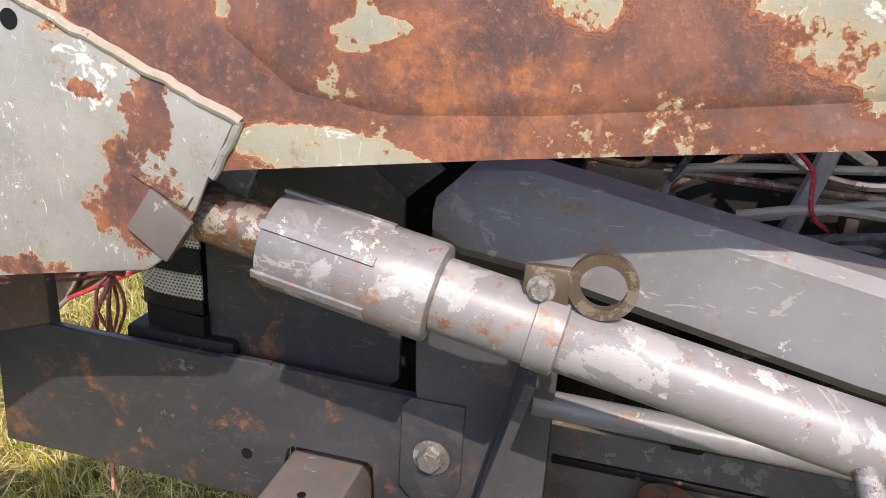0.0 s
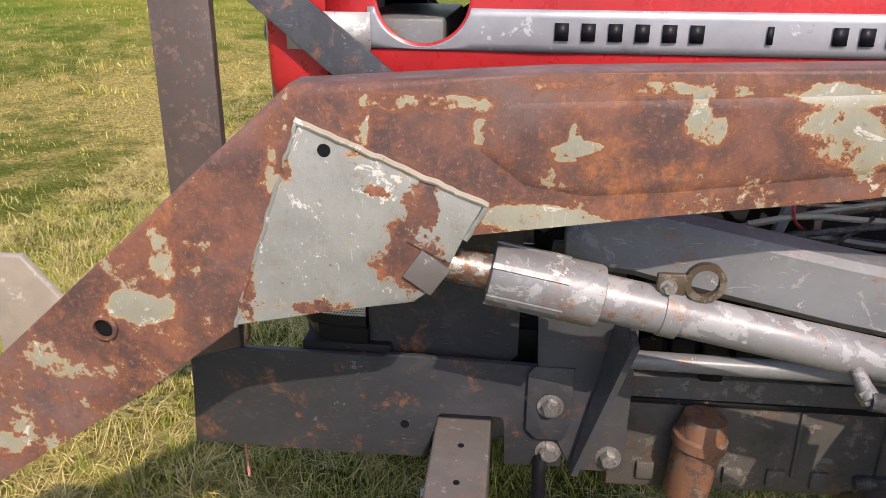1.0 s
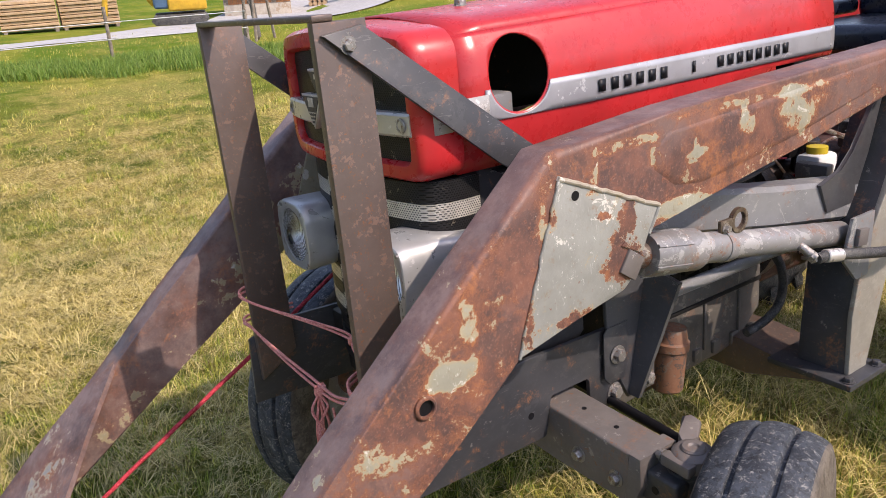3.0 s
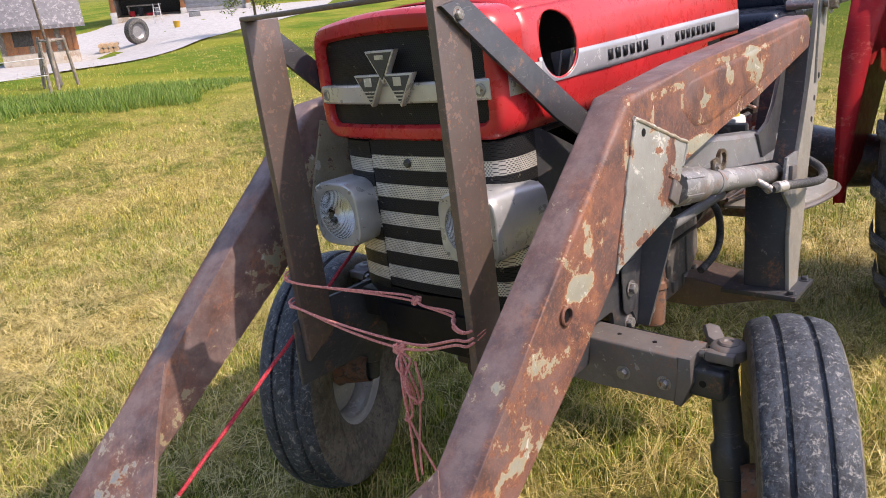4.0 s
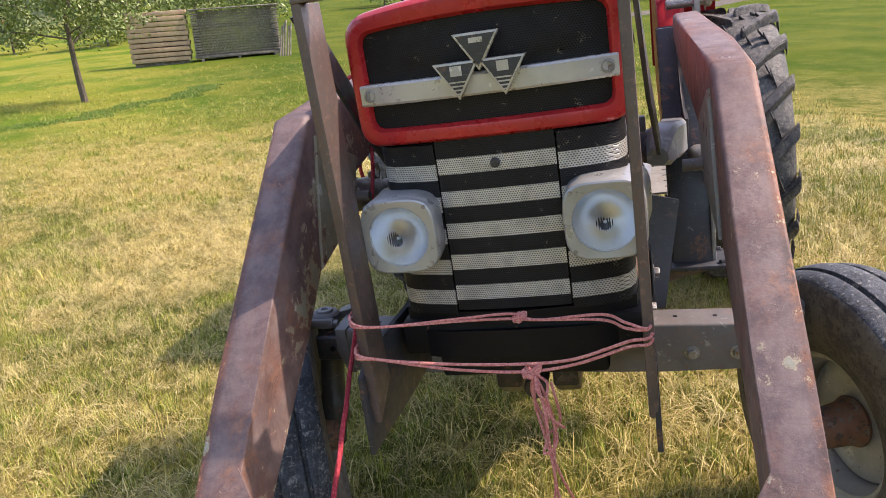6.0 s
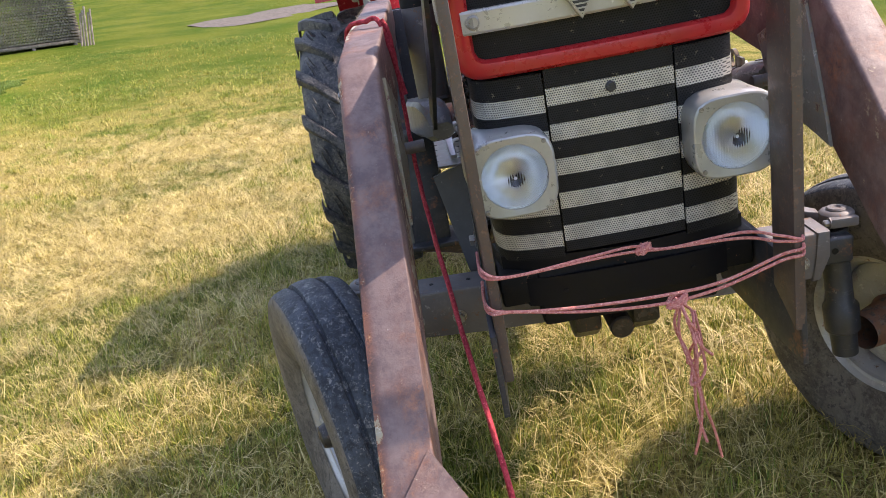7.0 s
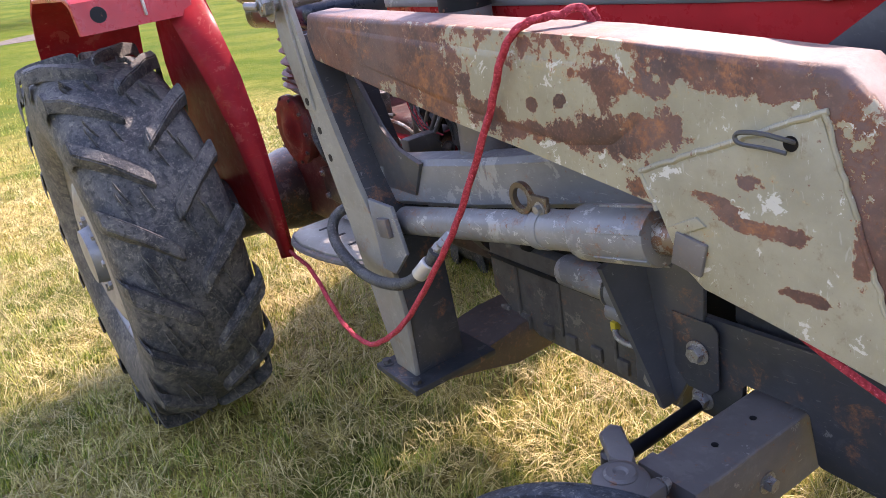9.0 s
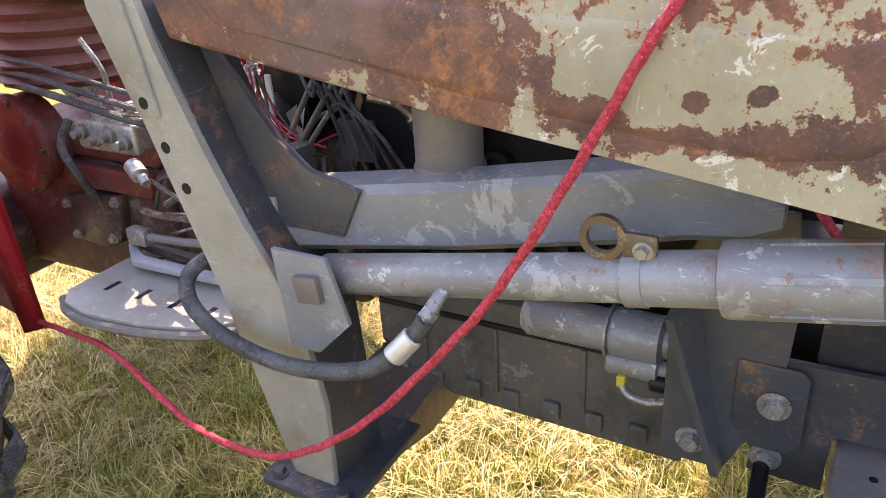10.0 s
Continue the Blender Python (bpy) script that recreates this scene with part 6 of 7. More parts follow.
# driver's place
bm = B()
lathe(bm, (2.21, 0.03, 0.985), (0, 0, 1), [(0.0195 * i, 0.196 + (0.028 if i % 2 else 0.0) - 0.002 * i) for i in range(12)], 32)
tractor.part("seat_bellows", bm, M_BELLOWS, "brown-red rubber bellows under the seat")
bm = B()
box(bm, 1.97, 2.50, -0.235, 0.24, 1.195, 1.285, 0.035, 4)
seat = tractor.part("seat", bm, M_SEAT, "dark blue vinyl tractor seat")
bm = B()
box(bm, 2.44, 2.56, -0.225, 0.23, 1.26, 1.72, 0.045, 4)
tractor.part("backrest", bm, M_SEAT, "", seat)
for s in (-1, 1):
    bm = B()
    box(bm, 2.08, 2.46, s * 0.215, s * 0.275, 1.29, 1.35, 0.025, 4)
    tractor.part("armrest", bm, M_SEAT, "", seat)
bm = B()
prism(bm, [(1.36, 0.95), (1.36, 1.44), (1.42, 1.53), (1.50, 1.50), (1.47, 0.95)], "y", -0.20, 0.20, 0.02)
tractor.part("dashboard", bm, M_BLACK, "black dashboard panel")
bm = B()
c, nrm = Vector((1.52, 0.0, 1.63)), Vector((0.6, 0, 0.8))
_, u, v = frame_of(nrm)
pts = [c + (u * math.cos(a) + v * math.sin(a)) * 0.19 for a in (2 * math.pi * i / 32 for i in range(33))]
tube(bm, pts, 0.012, 8, 1, False)
for i in range(3):
    a = 2 * math.pi * i / 3
    cyl(bm, c, c + (u * math.cos(a) + v * math.sin(a)) * 0.19, 0.008, seg=8)
cyl(bm, c, (1.42, 0, 1.5), 0.018, seg=12)
tractor.part("steering_wheel", bm, M_BLACK, "black steering wheel")


# ---- ropes ----
def rope(name, pts, r, mat, label, base, n=14, strands=3):
    th = Thing(name, base, label, "rope")
    bm = B()
    tube(bm, pts, r, 12, n, True, 0.9, strands, 0.14)
    th.part("strand", bm, mat)
    return th


rope("red_rope", [(0.50, 0.43, 1.10), (0.53, 0.46, 1.285), (0.555, 0.50, 1.297), (0.585, 0.545, 1.29), (0.615, 0.563, 1.25), (0.667, 0.565, 1.151), (0.762, 0.585, 0.973), (0.838, 0.60, 0.861), (0.985, 0.615, 0.69), (1.12, 0.622, 0.585), (1.244, 0.61, 0.530), (1.43, 0.58, 0.51), (1.66, 0.54, 0.575), (1.87, 0.50, 0.55), (2.03, 0.458, 0.51)], 0.0062, M_ROPE_RED, "red braided rope slung over the loader arm", (1.2, 0.6, 0.5))
rope("red_rope", [(0.53, 0.455, 1.297), (0.527, 0.443, 1.26), (0.515, 0.44, 1.16), (0.43, 0.438, 1.0), (0.25, 0.425, 0.87), (-0.10, 0.385, 0.685), (-0.36, 0.352, 0.562), (-0.625, 0.325, 0.43)], 0.0055, M_ROPE_RED, "red braided rope running down to the loader's coupling", (-0.2, 0.4, 0.4))
tw = Thing("pink_twine", (-0.16, 0, 0.5), "knotted pink baler twine tied round the guard posts", "twine")
bm = B()
for dz in (0.0, 0.012):
    tube(bm, [(-0.09, 0.325, 0.845 + dz), (-0.19, 0.322, 0.845 + dz), (-0.19, 0.27, 0.835), (-0.10, 0.1, 0.80 + dz * .5), (-0.06, 0.0, 0.782 + dz), (-0.08, -0.06, 0.785), (-0.13, -0.2, 0.80 + dz), (-0.188, -0.25, 0.805 + dz), (-0.19, -0.294, 0.805), (-0.08, -0.295, 0.81)], 0.0032, 8, 8)
    tube(bm, [(-0.06, 0.325, 0.765 + dz), (-0.19, 0.324, 0.768 + dz), (-0.193, 0.27, 0.76), (-0.18, 0.12, 0.725 + dz), (-0.17, -0.03, 0.708 + dz * 1.5), (-0.178, -0.14, 0.725 + dz), (-0.19, -0.25, 0.765 + dz), (-0.188, -0.296, 0.775 + dz), (-0.08, -0.296, 0.80)], 0.0034, 8, 8)
tw.part("loop", bm, M_TWINE)
for c, k in (((-0.06, -0.02, 0.785), 0.8), ((-0.17, -0.05, 0.71), 1.1)):
    bm = B()
    for i in range(5):
        a = i * 1.3
        pts = [Vector(c) + Vector((0.008 * math.cos(a + j * 1.6) * k, 0.018 * math.sin(a + j * 1.6) * k, 0.012 * math.cos(j * 2.1 + a) * k)) for j in range(6)]
        tube(bm, pts, 0.0036, 7, 5)
    tw.part("knot", bm, M_TWINE)
for i in range(6):
    y = -0.055 - 0.012 * i
    ln = (0.18, 0.36, 0.15, 0.33, 0.12, 0.40)[i]
    pts = [(-0.175, -0.055, 0.705)]
    for j in range(1, 6):
        t = j / 5
        pts.append((-0.18 + 0.02 * math.sin(i * 2 + t * 4), -0.055 - 0.016 * i * t * (1 - 0.3 * t) + 0.012 * math.sin(i + t * 6), 0.705 - ln * t))
    if i in (0, 2):
        pts += [(pts[-1][0], pts[-1][1] - 0.03, pts[-1][2] + 0.03), (pts[-1][0], pts[-1][1] - 0.02, pts[-1][2] + 0.12)]
    tw.part("loose_end", tube(B(), pts, 0.0032, 7, 6), M_TWINE)


# ---- meadow ----
def dryness(k):
    """0 on green patches, 1 on dry ones, at real size."""
    v = k.math("ADD", k.math("MULTIPLY", k.noise(0.5, 6, 0.6), 0.55), k.math("MULTIPLY", k.noise(2.6, 7, 0.65), 0.45))
    sep = k.t.nodes.new("ShaderNodeSeparateXYZ")
    k.link(k.co, sep.inputs[0])
    lush = k.step(k.math("SUBTRACT", k.math("MULTIPLY", sep.outputs["X"], 0.6), sep.outputs["Y"]), -2.5, 2.0)
    return k.step(k.math("SUBTRACT", v, k.math("MULTIPLY", lush, 0.018)), 0.405, 0.55)


def meadow_material():
    """Mown meadow near the tractor; greener beyond; far off fields and dark woods on the hills."""
    k = Nodes("mown_meadow")
    fine = k.noise(30, 7, 0.75)
    f = dryness(k)
    green = k.mix(k.step(fine, 0.3, 0.7), (0.045, 0.062, 0.010), (0.14, 0.165, 0.024))
    straw = k.mix(k.step(fine, 0.3, 0.7), (0.11, 0.082, 0.026), (0.54, 0.43, 0.14))
    ln = k.t.nodes.new("ShaderNodeVectorMath")
    ln.operation = "LENGTH"
    k.link(k.co, ln.inputs[0])
    dist = k.math("ADD", ln.outputs["Value"], k.math("MULTIPLY", k.math("SUBTRACT", k.noise(2.2, 6, 0.65), 0.5), 6.0))
    col = k.mix(f, green, straw)
    # Pale litter, then the shade in gaps between straws painted dark.
    litter_shade = k.noise(55, 7, 0.75, stretch=(1, 2.5, 1))
    col = k.mix(k.math("MULTIPLY", k.step(litter_shade, 0.56, 0.68), 0.5), col, (0.62, 0.50, 0.25))
    col = k.mix(k.math("MULTIPLY", k.step(litter_shade, 0.47, 0.35), 0.85), col, (0.022, 0.017, 0.009))
    lawn = k.mix(k.step(k.noise(0.22, 7, 0.62), 0.43, 0.57), (0.075, 0.150, 0.010), (0.19, 0.215, 0.024))
    dry = k.math("MULTIPLY", k.step(k.noise(0.9, 8, 0.75), 0.47, 0.64), k.step(k.noise(9, 5, 0.7), 0.35, 0.6))
    lawn = k.mix(k.math("MULTIPLY", dry, 0.7), lawn, (0.34, 0.27, 0.075))
    lawn = k.mix(k.math("MULTIPLY", k.step(k.noise(7, 6, 0.75), 0.5, 0.7), 0.35), lawn, (0.035, 0.08, 0.006))
    sep = k.t.nodes.new("ShaderNodeSeparateXYZ")
    k.link(k.co, sep.inputs[0])
    side = k.step(k.math("SUBTRACT", k.math("MULTIPLY", sep.outputs["X"], 0.6), sep.outputs["Y"]), -4.0, 3.0)
    lawn = k.mix(k.math("MULTIPLY", side, 0.85), lawn, k.mix(k.step(k.noise(0.3, 6), 0.4, 0.6), (0.030, 0.072, 0.005), (0.072, 0.098, 0.010)))
    col = k.mix(k.math("MULTIPLY", k.step(dist, 7.0, 16.0), 0.9), col, lawn)
    fields = k.mix(k.step(k.cells(0.011), 0.3, 0.5), (0.08, 0.125, 0.035), (0.17, 0.17, 0.075))
    col = k.mix(k.step(dist, 90, 200), col, fields)
    woods = k.math("MULTIPLY", k.step(k.noise(0.006, 7, 0.6), 0.44, 0.48), k.step(dist, 330, 420))
    col = k.mix(woods, col, k.mix(k.step(k.noise(0.09, 6), 0.4, 0.6), (0.035, 0.055, 0.03), (0.06, 0.085, 0.04)))
    return k.done(col, 0.95, 0.0, fine, 0.9, 0.03)


M_MEADOW = meadow_material()
M_MEADOW.node_tree.nodes["Principled BSDF"].inputs["Specular IOR Level"].default_value = 0.04


def blades(name, colors, rough=0.6, dry=None):
    """Every blade has its own shade; on dry patches from a second row of shades."""
    k = Nodes(name)
    g = k.t.nodes.new("ShaderNodeNewGeometry").outputs["Random Per Island"]

    def ramp(row):
        r = k.t.nodes.new("ShaderNodeValToRGB")
        els = r.color_ramp.elements
        while len(els) < len(row):
            els.new(0.5)
        for e, (p, c) in zip(els, row):
            e.position, e.color = p, (*c, 1)
        k.link(g, r.inputs["Fac"])
        return r.outputs["Color"]
    col = ramp(colors)
    if dry:
        col = k.mix(dryness(k), col, ramp(dry))
        col = k.mix(k.math("MULTIPLY", k.step(k.noise(11, 4, 0.6), 0.54, 0.38), 0.35), col, (0.055, 0.062, 0.014))
        col = k.mix(k.math("MULTIPLY", k.step(k.noise(7, 4, 0.6), 0.52, 0.66), 0.35), col, (0.66, 0.55, 0.19))
    return k.done(col, rough)


M_BLADE = blades("grass_blades", ((0.0, (0.075, 0.13, 0.018)), (0.5, (0.22, 0.27, 0.034)), (0.8, (0.38, 0.37, 0.06)), (1.0, (0.58, 0.50, 0.17))), 0.6,
                 ((0.0, (0.11, 0.135, 0.012)), (0.35, (0.33, 0.275, 0.030)), (0.7, (0.58, 0.47, 0.085)), (1.0, (0.78, 0.65, 0.21))))
M_STRAW = blades("straw", ((0.0, (0.16, 0.125, 0.03)), (0.5, (0.36, 0.29, 0.085)), (1.0, (0.60, 0.49, 0.21))), 0.6,
                 ((0.0, (0.22, 0.155, 0.05)), (0.5, (0.55, 0.43, 0.13)), (1.0, (0.80, 0.66, 0.28))))
M_TALL = blades("tall_grass", ((0.0, (0.06, 0.13, 0.010)), (0.6, (0.125, 0.23, 0.022)), (1.0, (0.25, 0.31, 0.06))))
M_TUFT = blades("green_tuft", ((0.0, (0.10, 0.16, 0.012)), (0.5, (0.24, 0.31, 0.026)), (0.8, (0.42, 0.42, 0.05)), (1.0, (0.60, 0.54, 0.16))))


def sheet():
    def axis(lo, hi):
        out, v = [], lo
        while v < hi:
            out.append(v)
            v += max(0.25, 0.12 * abs(v))
        return out + [hi]
    xs, ys = axis(-1500, 1500), axis(-1500, 1500)
    bm = B()
    v = {(i, j): bm.verts.new((x, y, lie(x, y))) for i, x in enumerate(xs) for j, y in enumerate(ys)}
    for i in range(len(xs) - 1):
        for j in range(len(ys) - 1):
            bm.faces.new((v[i, j], v[i + 1, j], v[i + 1, j + 1], v[i, j + 1]))
    me = bpy.data.meshes.new("ground")
    bm.to_mesh(me)
    bm.free()
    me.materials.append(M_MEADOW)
    me.shade_smooth()
    return tagged(new("ground", me), "sloping mown meadow with dry straw and green patches", "ground", kind="structure")


sheet()
rng = np.random.default_rng(7)
lie_v = np.vectorize(lie)


def patch(x, y, seed):
    """Slow noise for the mix of green and dry ground, about 0 to 1."""
    r = np.random.default_rng(seed)
    out = np.zeros_like(x)
    for f in (0.5, 1.1, 2.3, 4.1):
        a, p, q = r.uniform(0, 6.28), r.uniform(0, 6.28), r.uniform(0, 6.28)
        out += (np.sin(f * (x * np.cos(a) + y * np.sin(a)) + p) * np.sin(f * (y * np.cos(a) - x * np.sin(a)) * 1.2 + q)) / f ** 0.5
    return 0.5 + 0.28 * out


def blade_mesh(name, x, y, length, width, lean, mat, label, lift=0.0, az=None):
    """Many thin blades, each three faces along a bent line, as one object."""
    n = len(x)
    z = lie_v(x, y) + lift
    az = rng.uniform(0, 2 * np.pi, n) if az is None else az
    face = az + np.pi / 2 + rng.normal(0, 0.5, n)
    dx, dy = np.cos(az), np.sin(az)
    wx, wy = np.cos(face) * width / 2, np.sin(face) * width / 2
    co = np.zeros((n, 5, 3), np.float32)
    for row, (t, w) in enumerate(((0.0, 1.0), (0.55, 0.8))):
        h = length * t * np.cos(lean * (0.5 + 0.5 * t))
        o = length * t * np.sin(lean * (0.5 + 0.5 * t))
        for k2, sg in enumerate((-1, 1)):
            co[:, row * 2 + k2, 0] = x + dx * o + sg * wx * w
            co[:, row * 2 + k2, 1] = y + dy * o + sg * wy * w
            co[:, row * 2 + k2, 2] = z + h
    co[:, 4, 0], co[:, 4, 1], co[:, 4, 2] = x + dx * length * np.sin(lean), y + dy * length * np.sin(lean), z + length * np.cos(lean)
    base = (np.arange(n) * 5)[:, None]
    tris = np.concatenate([base + np.array([[0, 1, 3]]), base + np.array([[0, 3, 2]]), base + np.array([[2, 3, 4]])], axis=1).reshape(-1)
    me = bpy.data.meshes.new(name)
    me.vertices.add(n * 5)
    me.vertices.foreach_set("co", co.reshape(-1))
    me.loops.add(len(tris))
    me.loops.foreach_set("vertex_index", tris.astype(np.int32))
    me.polygons.add(len(tris) // 3)
    me.polygons.foreach_set("loop_start", np.arange(0, len(tris), 3, dtype=np.int32))
    me.update(calc_edges=True)
    me.materials.append(mat)
    return tagged(new(name, me), label, "grass", kind="stuff")


def scatter(n, x0, x1, y0, y1):
    return rng.uniform(x0, x1, n), rng.uniform(y0, y1, n)


# stubble close to the tractor, standing in clumps
def clumped(n, x0, x1, y0, y1, tight, share, size=16, along=1.0):
    """Points of which a share gather in clumps, drawn out along each clump's own bearing, and for each point that bearing and the clump's vigour."""
    x, y = scatter(n, x0, x1, y0, y1)
    cx, cy = scatter(n // size, x0, x1, y0, y1)
    turn, vigour = rng.uniform(0, 2 * np.pi, len(cx)), rng.uniform(0.45, 1.55, len(cx))
    i = rng.integers(0, len(cx), n)
    own = rng.uniform(0, 1, n) < share
    u, v = rng.normal(0, tight * along, n), rng.normal(0, tight, n)
    c, d = np.cos(turn[i]), np.sin(turn[i])
    az = np.where(own, turn[i] + rng.normal(0, 0.45, n), rng.uniform(0, 2 * np.pi, n))
    return np.where(own, cx[i] + u * c - v * d, x), np.where(own, cy[i] + u * d + v * c, y), az, np.where(own, vigour[i], 0.8)


x, y, az, vig = clumped(430000, -2.6, 6.5, -2.6, 6.5, 0.024, 0.82, 34)
g = patch(x, y, 3)
keep = rng.uniform(0, 1, len(x)) < 0.8 / (1 + 0.03 * ((x - 1) ** 2 + y ** 2)) * (1.25 - 0.7 * g)
x, y, g, vig = x[keep], y[keep], g[keep], vig[keep]
blade_mesh("grass", x, y, rng.uniform(0.02, 0.06, len(x)) * (0.8 + 0.6 * (1 - g)) * vig, rng.uniform(0.0014, 0.0036, len(x)), rng.uniform(0.05, 0.9, len(x)), M_BLADE, "short mown grass stubble, green and yellow")
# cut straw lying in wisps, each combed one way
x, y, az, vig = clumped(430000, -2.6, 8.5, -2.6, 8.5, 0.018, 0.8, 30, 3.0)
g = patch(x, y, 3)
keep = rng.uniform(0, 1, len(x)) < (0.30 + 0.85 * g) / (1 + 0.025 * ((x - 1) ** 2 + y ** 2))
x, y, az, vig = x[keep], y[keep], az[keep], vig[keep]
blade_mesh("straw", x, y, rng.uniform(0.04, 0.14, len(x)), rng.uniform(0.0016, 0.0040, len(x)), rng.uniform(1.15, 1.52, len(x)), M_STRAW, "dry cut straw lying on the stubble in combed wisps", 0.006 + 0.016 * vig, az)
# single long straws
x, y, az, vig = clumped(30000, -2.6, 5.0, -2.6, 5.0, 0.03, 0.6, 12, 2.5)
blade_mesh("straw", x, y, rng.uniform(0.08, 0.22, len(x)), rng.uniform(0.0014, 0.0030, len(x)), rng.uniform(1.1, 1.5, len(x)), M_STRAW, "single long dry straws on the stubble", 0.03, az)
# green tufts
near, wide = scatter(2600, -2.6, 5.5, -2.6, 5.0), scatter(2600, -2.6, 14, -2.6, 14)
cx, cy = np.concatenate((near[0], wide[0])), np.concatenate((near[1], wide[1]))
keep = patch(cx, cy, 3) < 0.66
cx, cy = cx[keep], cy[keep]
idx = rng.integers(0, len(cx), 170000)
spread = rng.uniform(0.012, 0.09, len(cx))[idx]
tall = rng.uniform(0.6, 1.3, len(cx))[idx]
x, y = cx[idx] + rng.normal(0, 1, len(idx)) * spread, cy[idx] + rng.normal(0, 1, len(idx)) * spread
blade_mesh("grass", x, y, rng.uniform(0.035, 0.095, len(x)) * tall, rng.uniform(0.002, 0.0045, len(x)), rng.uniform(0.1, 0.9, len(x)), M_TUFT, "fresh green grass tufts in the stubble")
# farther stubble
x, y, az, vig = clumped(270000, -12, 22, -3, 20, 0.06, 0.75, 26)
d2 = np.hypot(x - 1, y)
keep = (d2 > 4.5) & (rng.uniform(0, 1, len(x)) < 5.5 / d2)
x, y, vig = x[keep], y[keep], vig[keep]
g = patch(x, y, 3)
blade_mesh("grass", x, y, rng.uniform(0.03, 0.075, len(x)) * (0.7 + 0.7 * (1 - g)) * vig, rng.uniform(0.004, 0.009, len(x)), rng.uniform(0.2, 1.3, len(x)), M_BLADE, "mown meadow grass farther off")


# ---- beyond the tractor ----
M_CONCRETE = painted("pale_concrete", (0.46, 0.45, 0.43), (0.38, 0.37, 0.35), 0.55, 0.8, 0.9, 0.0, 2, (0.33, 0.32, 0.30), 0.6)
M_GRAVEL = painted("gravel", (0.17, 0.15, 0.135), (0.11, 0.10, 0.085), 0.5, 0.9, 0.9, 0.0, 6)
for one in (M_CONCRETE, M_GRAVEL):
    one.node_tree.nodes["Principled BSDF"].inputs["Specular IOR Level"].default_value = 0.04
M_WOOD = painted("fresh_sawn_wood", (0.50, 0.35, 0.21), (0.40, 0.27, 0.15), 0.5, 0.7, 0.9, 0.0, 6, (0.25, 0.18, 0.12), 0.6)
M_OLDWOOD = painted("grey_weathered_wood", (0.20, 0.165, 0.13), (0.30, 0.26, 0.21), 0.52, 0.8, 0.9, 0.0, 8)
M_BEAM = painted("orange_larch", (0.36, 0.15, 0.055), (0.26, 0.11, 0.05), 0.5, 0.6, 0.9, 0.0, 5)
M_SHUTTER = painted("grey_shutter", (0.30, 0.30, 0.31), (0.26, 0.26, 0.27), 0.6, 0.5, 0.9, 0.0, 4)
M_DARK = painted("dim_interior", (0.05, 0.045, 0.04), (0.08, 0.07, 0.06), 0.5, 0.8, 0.9)
M_SLATE = painted("slate", (0.16, 0.155, 0.16), (0.28, 0.27, 0.26), 0.55, 0.7, 0.9, 0.0, 7)
M_TILES = painted("red_roof_tiles", (0.36, 0.12, 0.075), (0.28, 0.10, 0.07), 0.5, 0.8, 0.9, 0.0, 1.2)
M_PLASTER = painted("house_wall", (0.45, 0.40, 0.33), (0.3, 0.22, 0.15), 0.55, 0.8, 0.9, 0.0, 1.0)
M_YELLOW = painted("yellow_paint", (0.62, 0.37, 0.03), (0.4, 0.25, 0.05), 0.66, 0.4, 0.8)
M_BLUE = painted("blue_cab", (0.08, 0.16, 0.26), (0.2, 0.25, 0.3), 0.66, 0.4, 0.8)
M_BARK = painted("bark", (0.11, 0.085, 0.06), (0.17, 0.14, 0.11), 0.52, 0.9, 0.9, 0.0, 30)
M_LEAF = blades("leaves", ((0.0, (0.075, 0.125, 0.022)), (0.6, (0.16, 0.215, 0.045)), (1.0, (0.29, 0.33, 0.12))), 0.5)
M_NEEDLE = blades("dark_needles", ((0.0, (0.012, 0.028, 0.014)), (1.0, (0.035, 0.06, 0.028))), 0.6)
M_TAPE = painted("fence_tape", (0.6, 0.62, 0.6), (0.5, 0.5, 0.5), 0.6, 0.5, 0.9)


def leaf_cloud(name, centres, spread, n, size, mat, seed, squash=0.8):
    """Small bent leaves scattered round the tips of the limbs."""
    r = np.random.default_rng(seed)
    c = np.array(centres, np.float32)[r.integers(0, len(centres), n)]
    p = c + r.normal(0, 1, (n, 3)) * np.array([spread, spread, spread * squash])
    a = r.normal(0, 1, (n, 3))
    a /= np.linalg.norm(a, axis=1)[:, None]
    b = np.cross(a, r.normal(0, 1, (n, 3)))
    b /= np.linalg.norm(b, axis=1)[:, None]
    s = (size * r.uniform(0.6, 1.4, n))[:, None]
    co = np.stack([p - a * s, p + b * s * 0.45, p + a * s, p - b * s * 0.45], axis=1)
    me = bpy.data.meshes.new(name)
    me.vertices.add(n * 4)
    me.vertices.foreach_set("co", co.astype(np.float32).reshape(-1))
    me.loops.add(n * 4)
    me.loops.foreach_set("vertex_index", np.arange(n * 4, dtype=np.int32))
    me.polygons.add(n)
    me.polygons.foreach_set("loop_start", np.arange(0, n * 4, 4, dtype=np.int32))
    me.update(calc_edges=True)
    me.materials.append(mat)
    return me


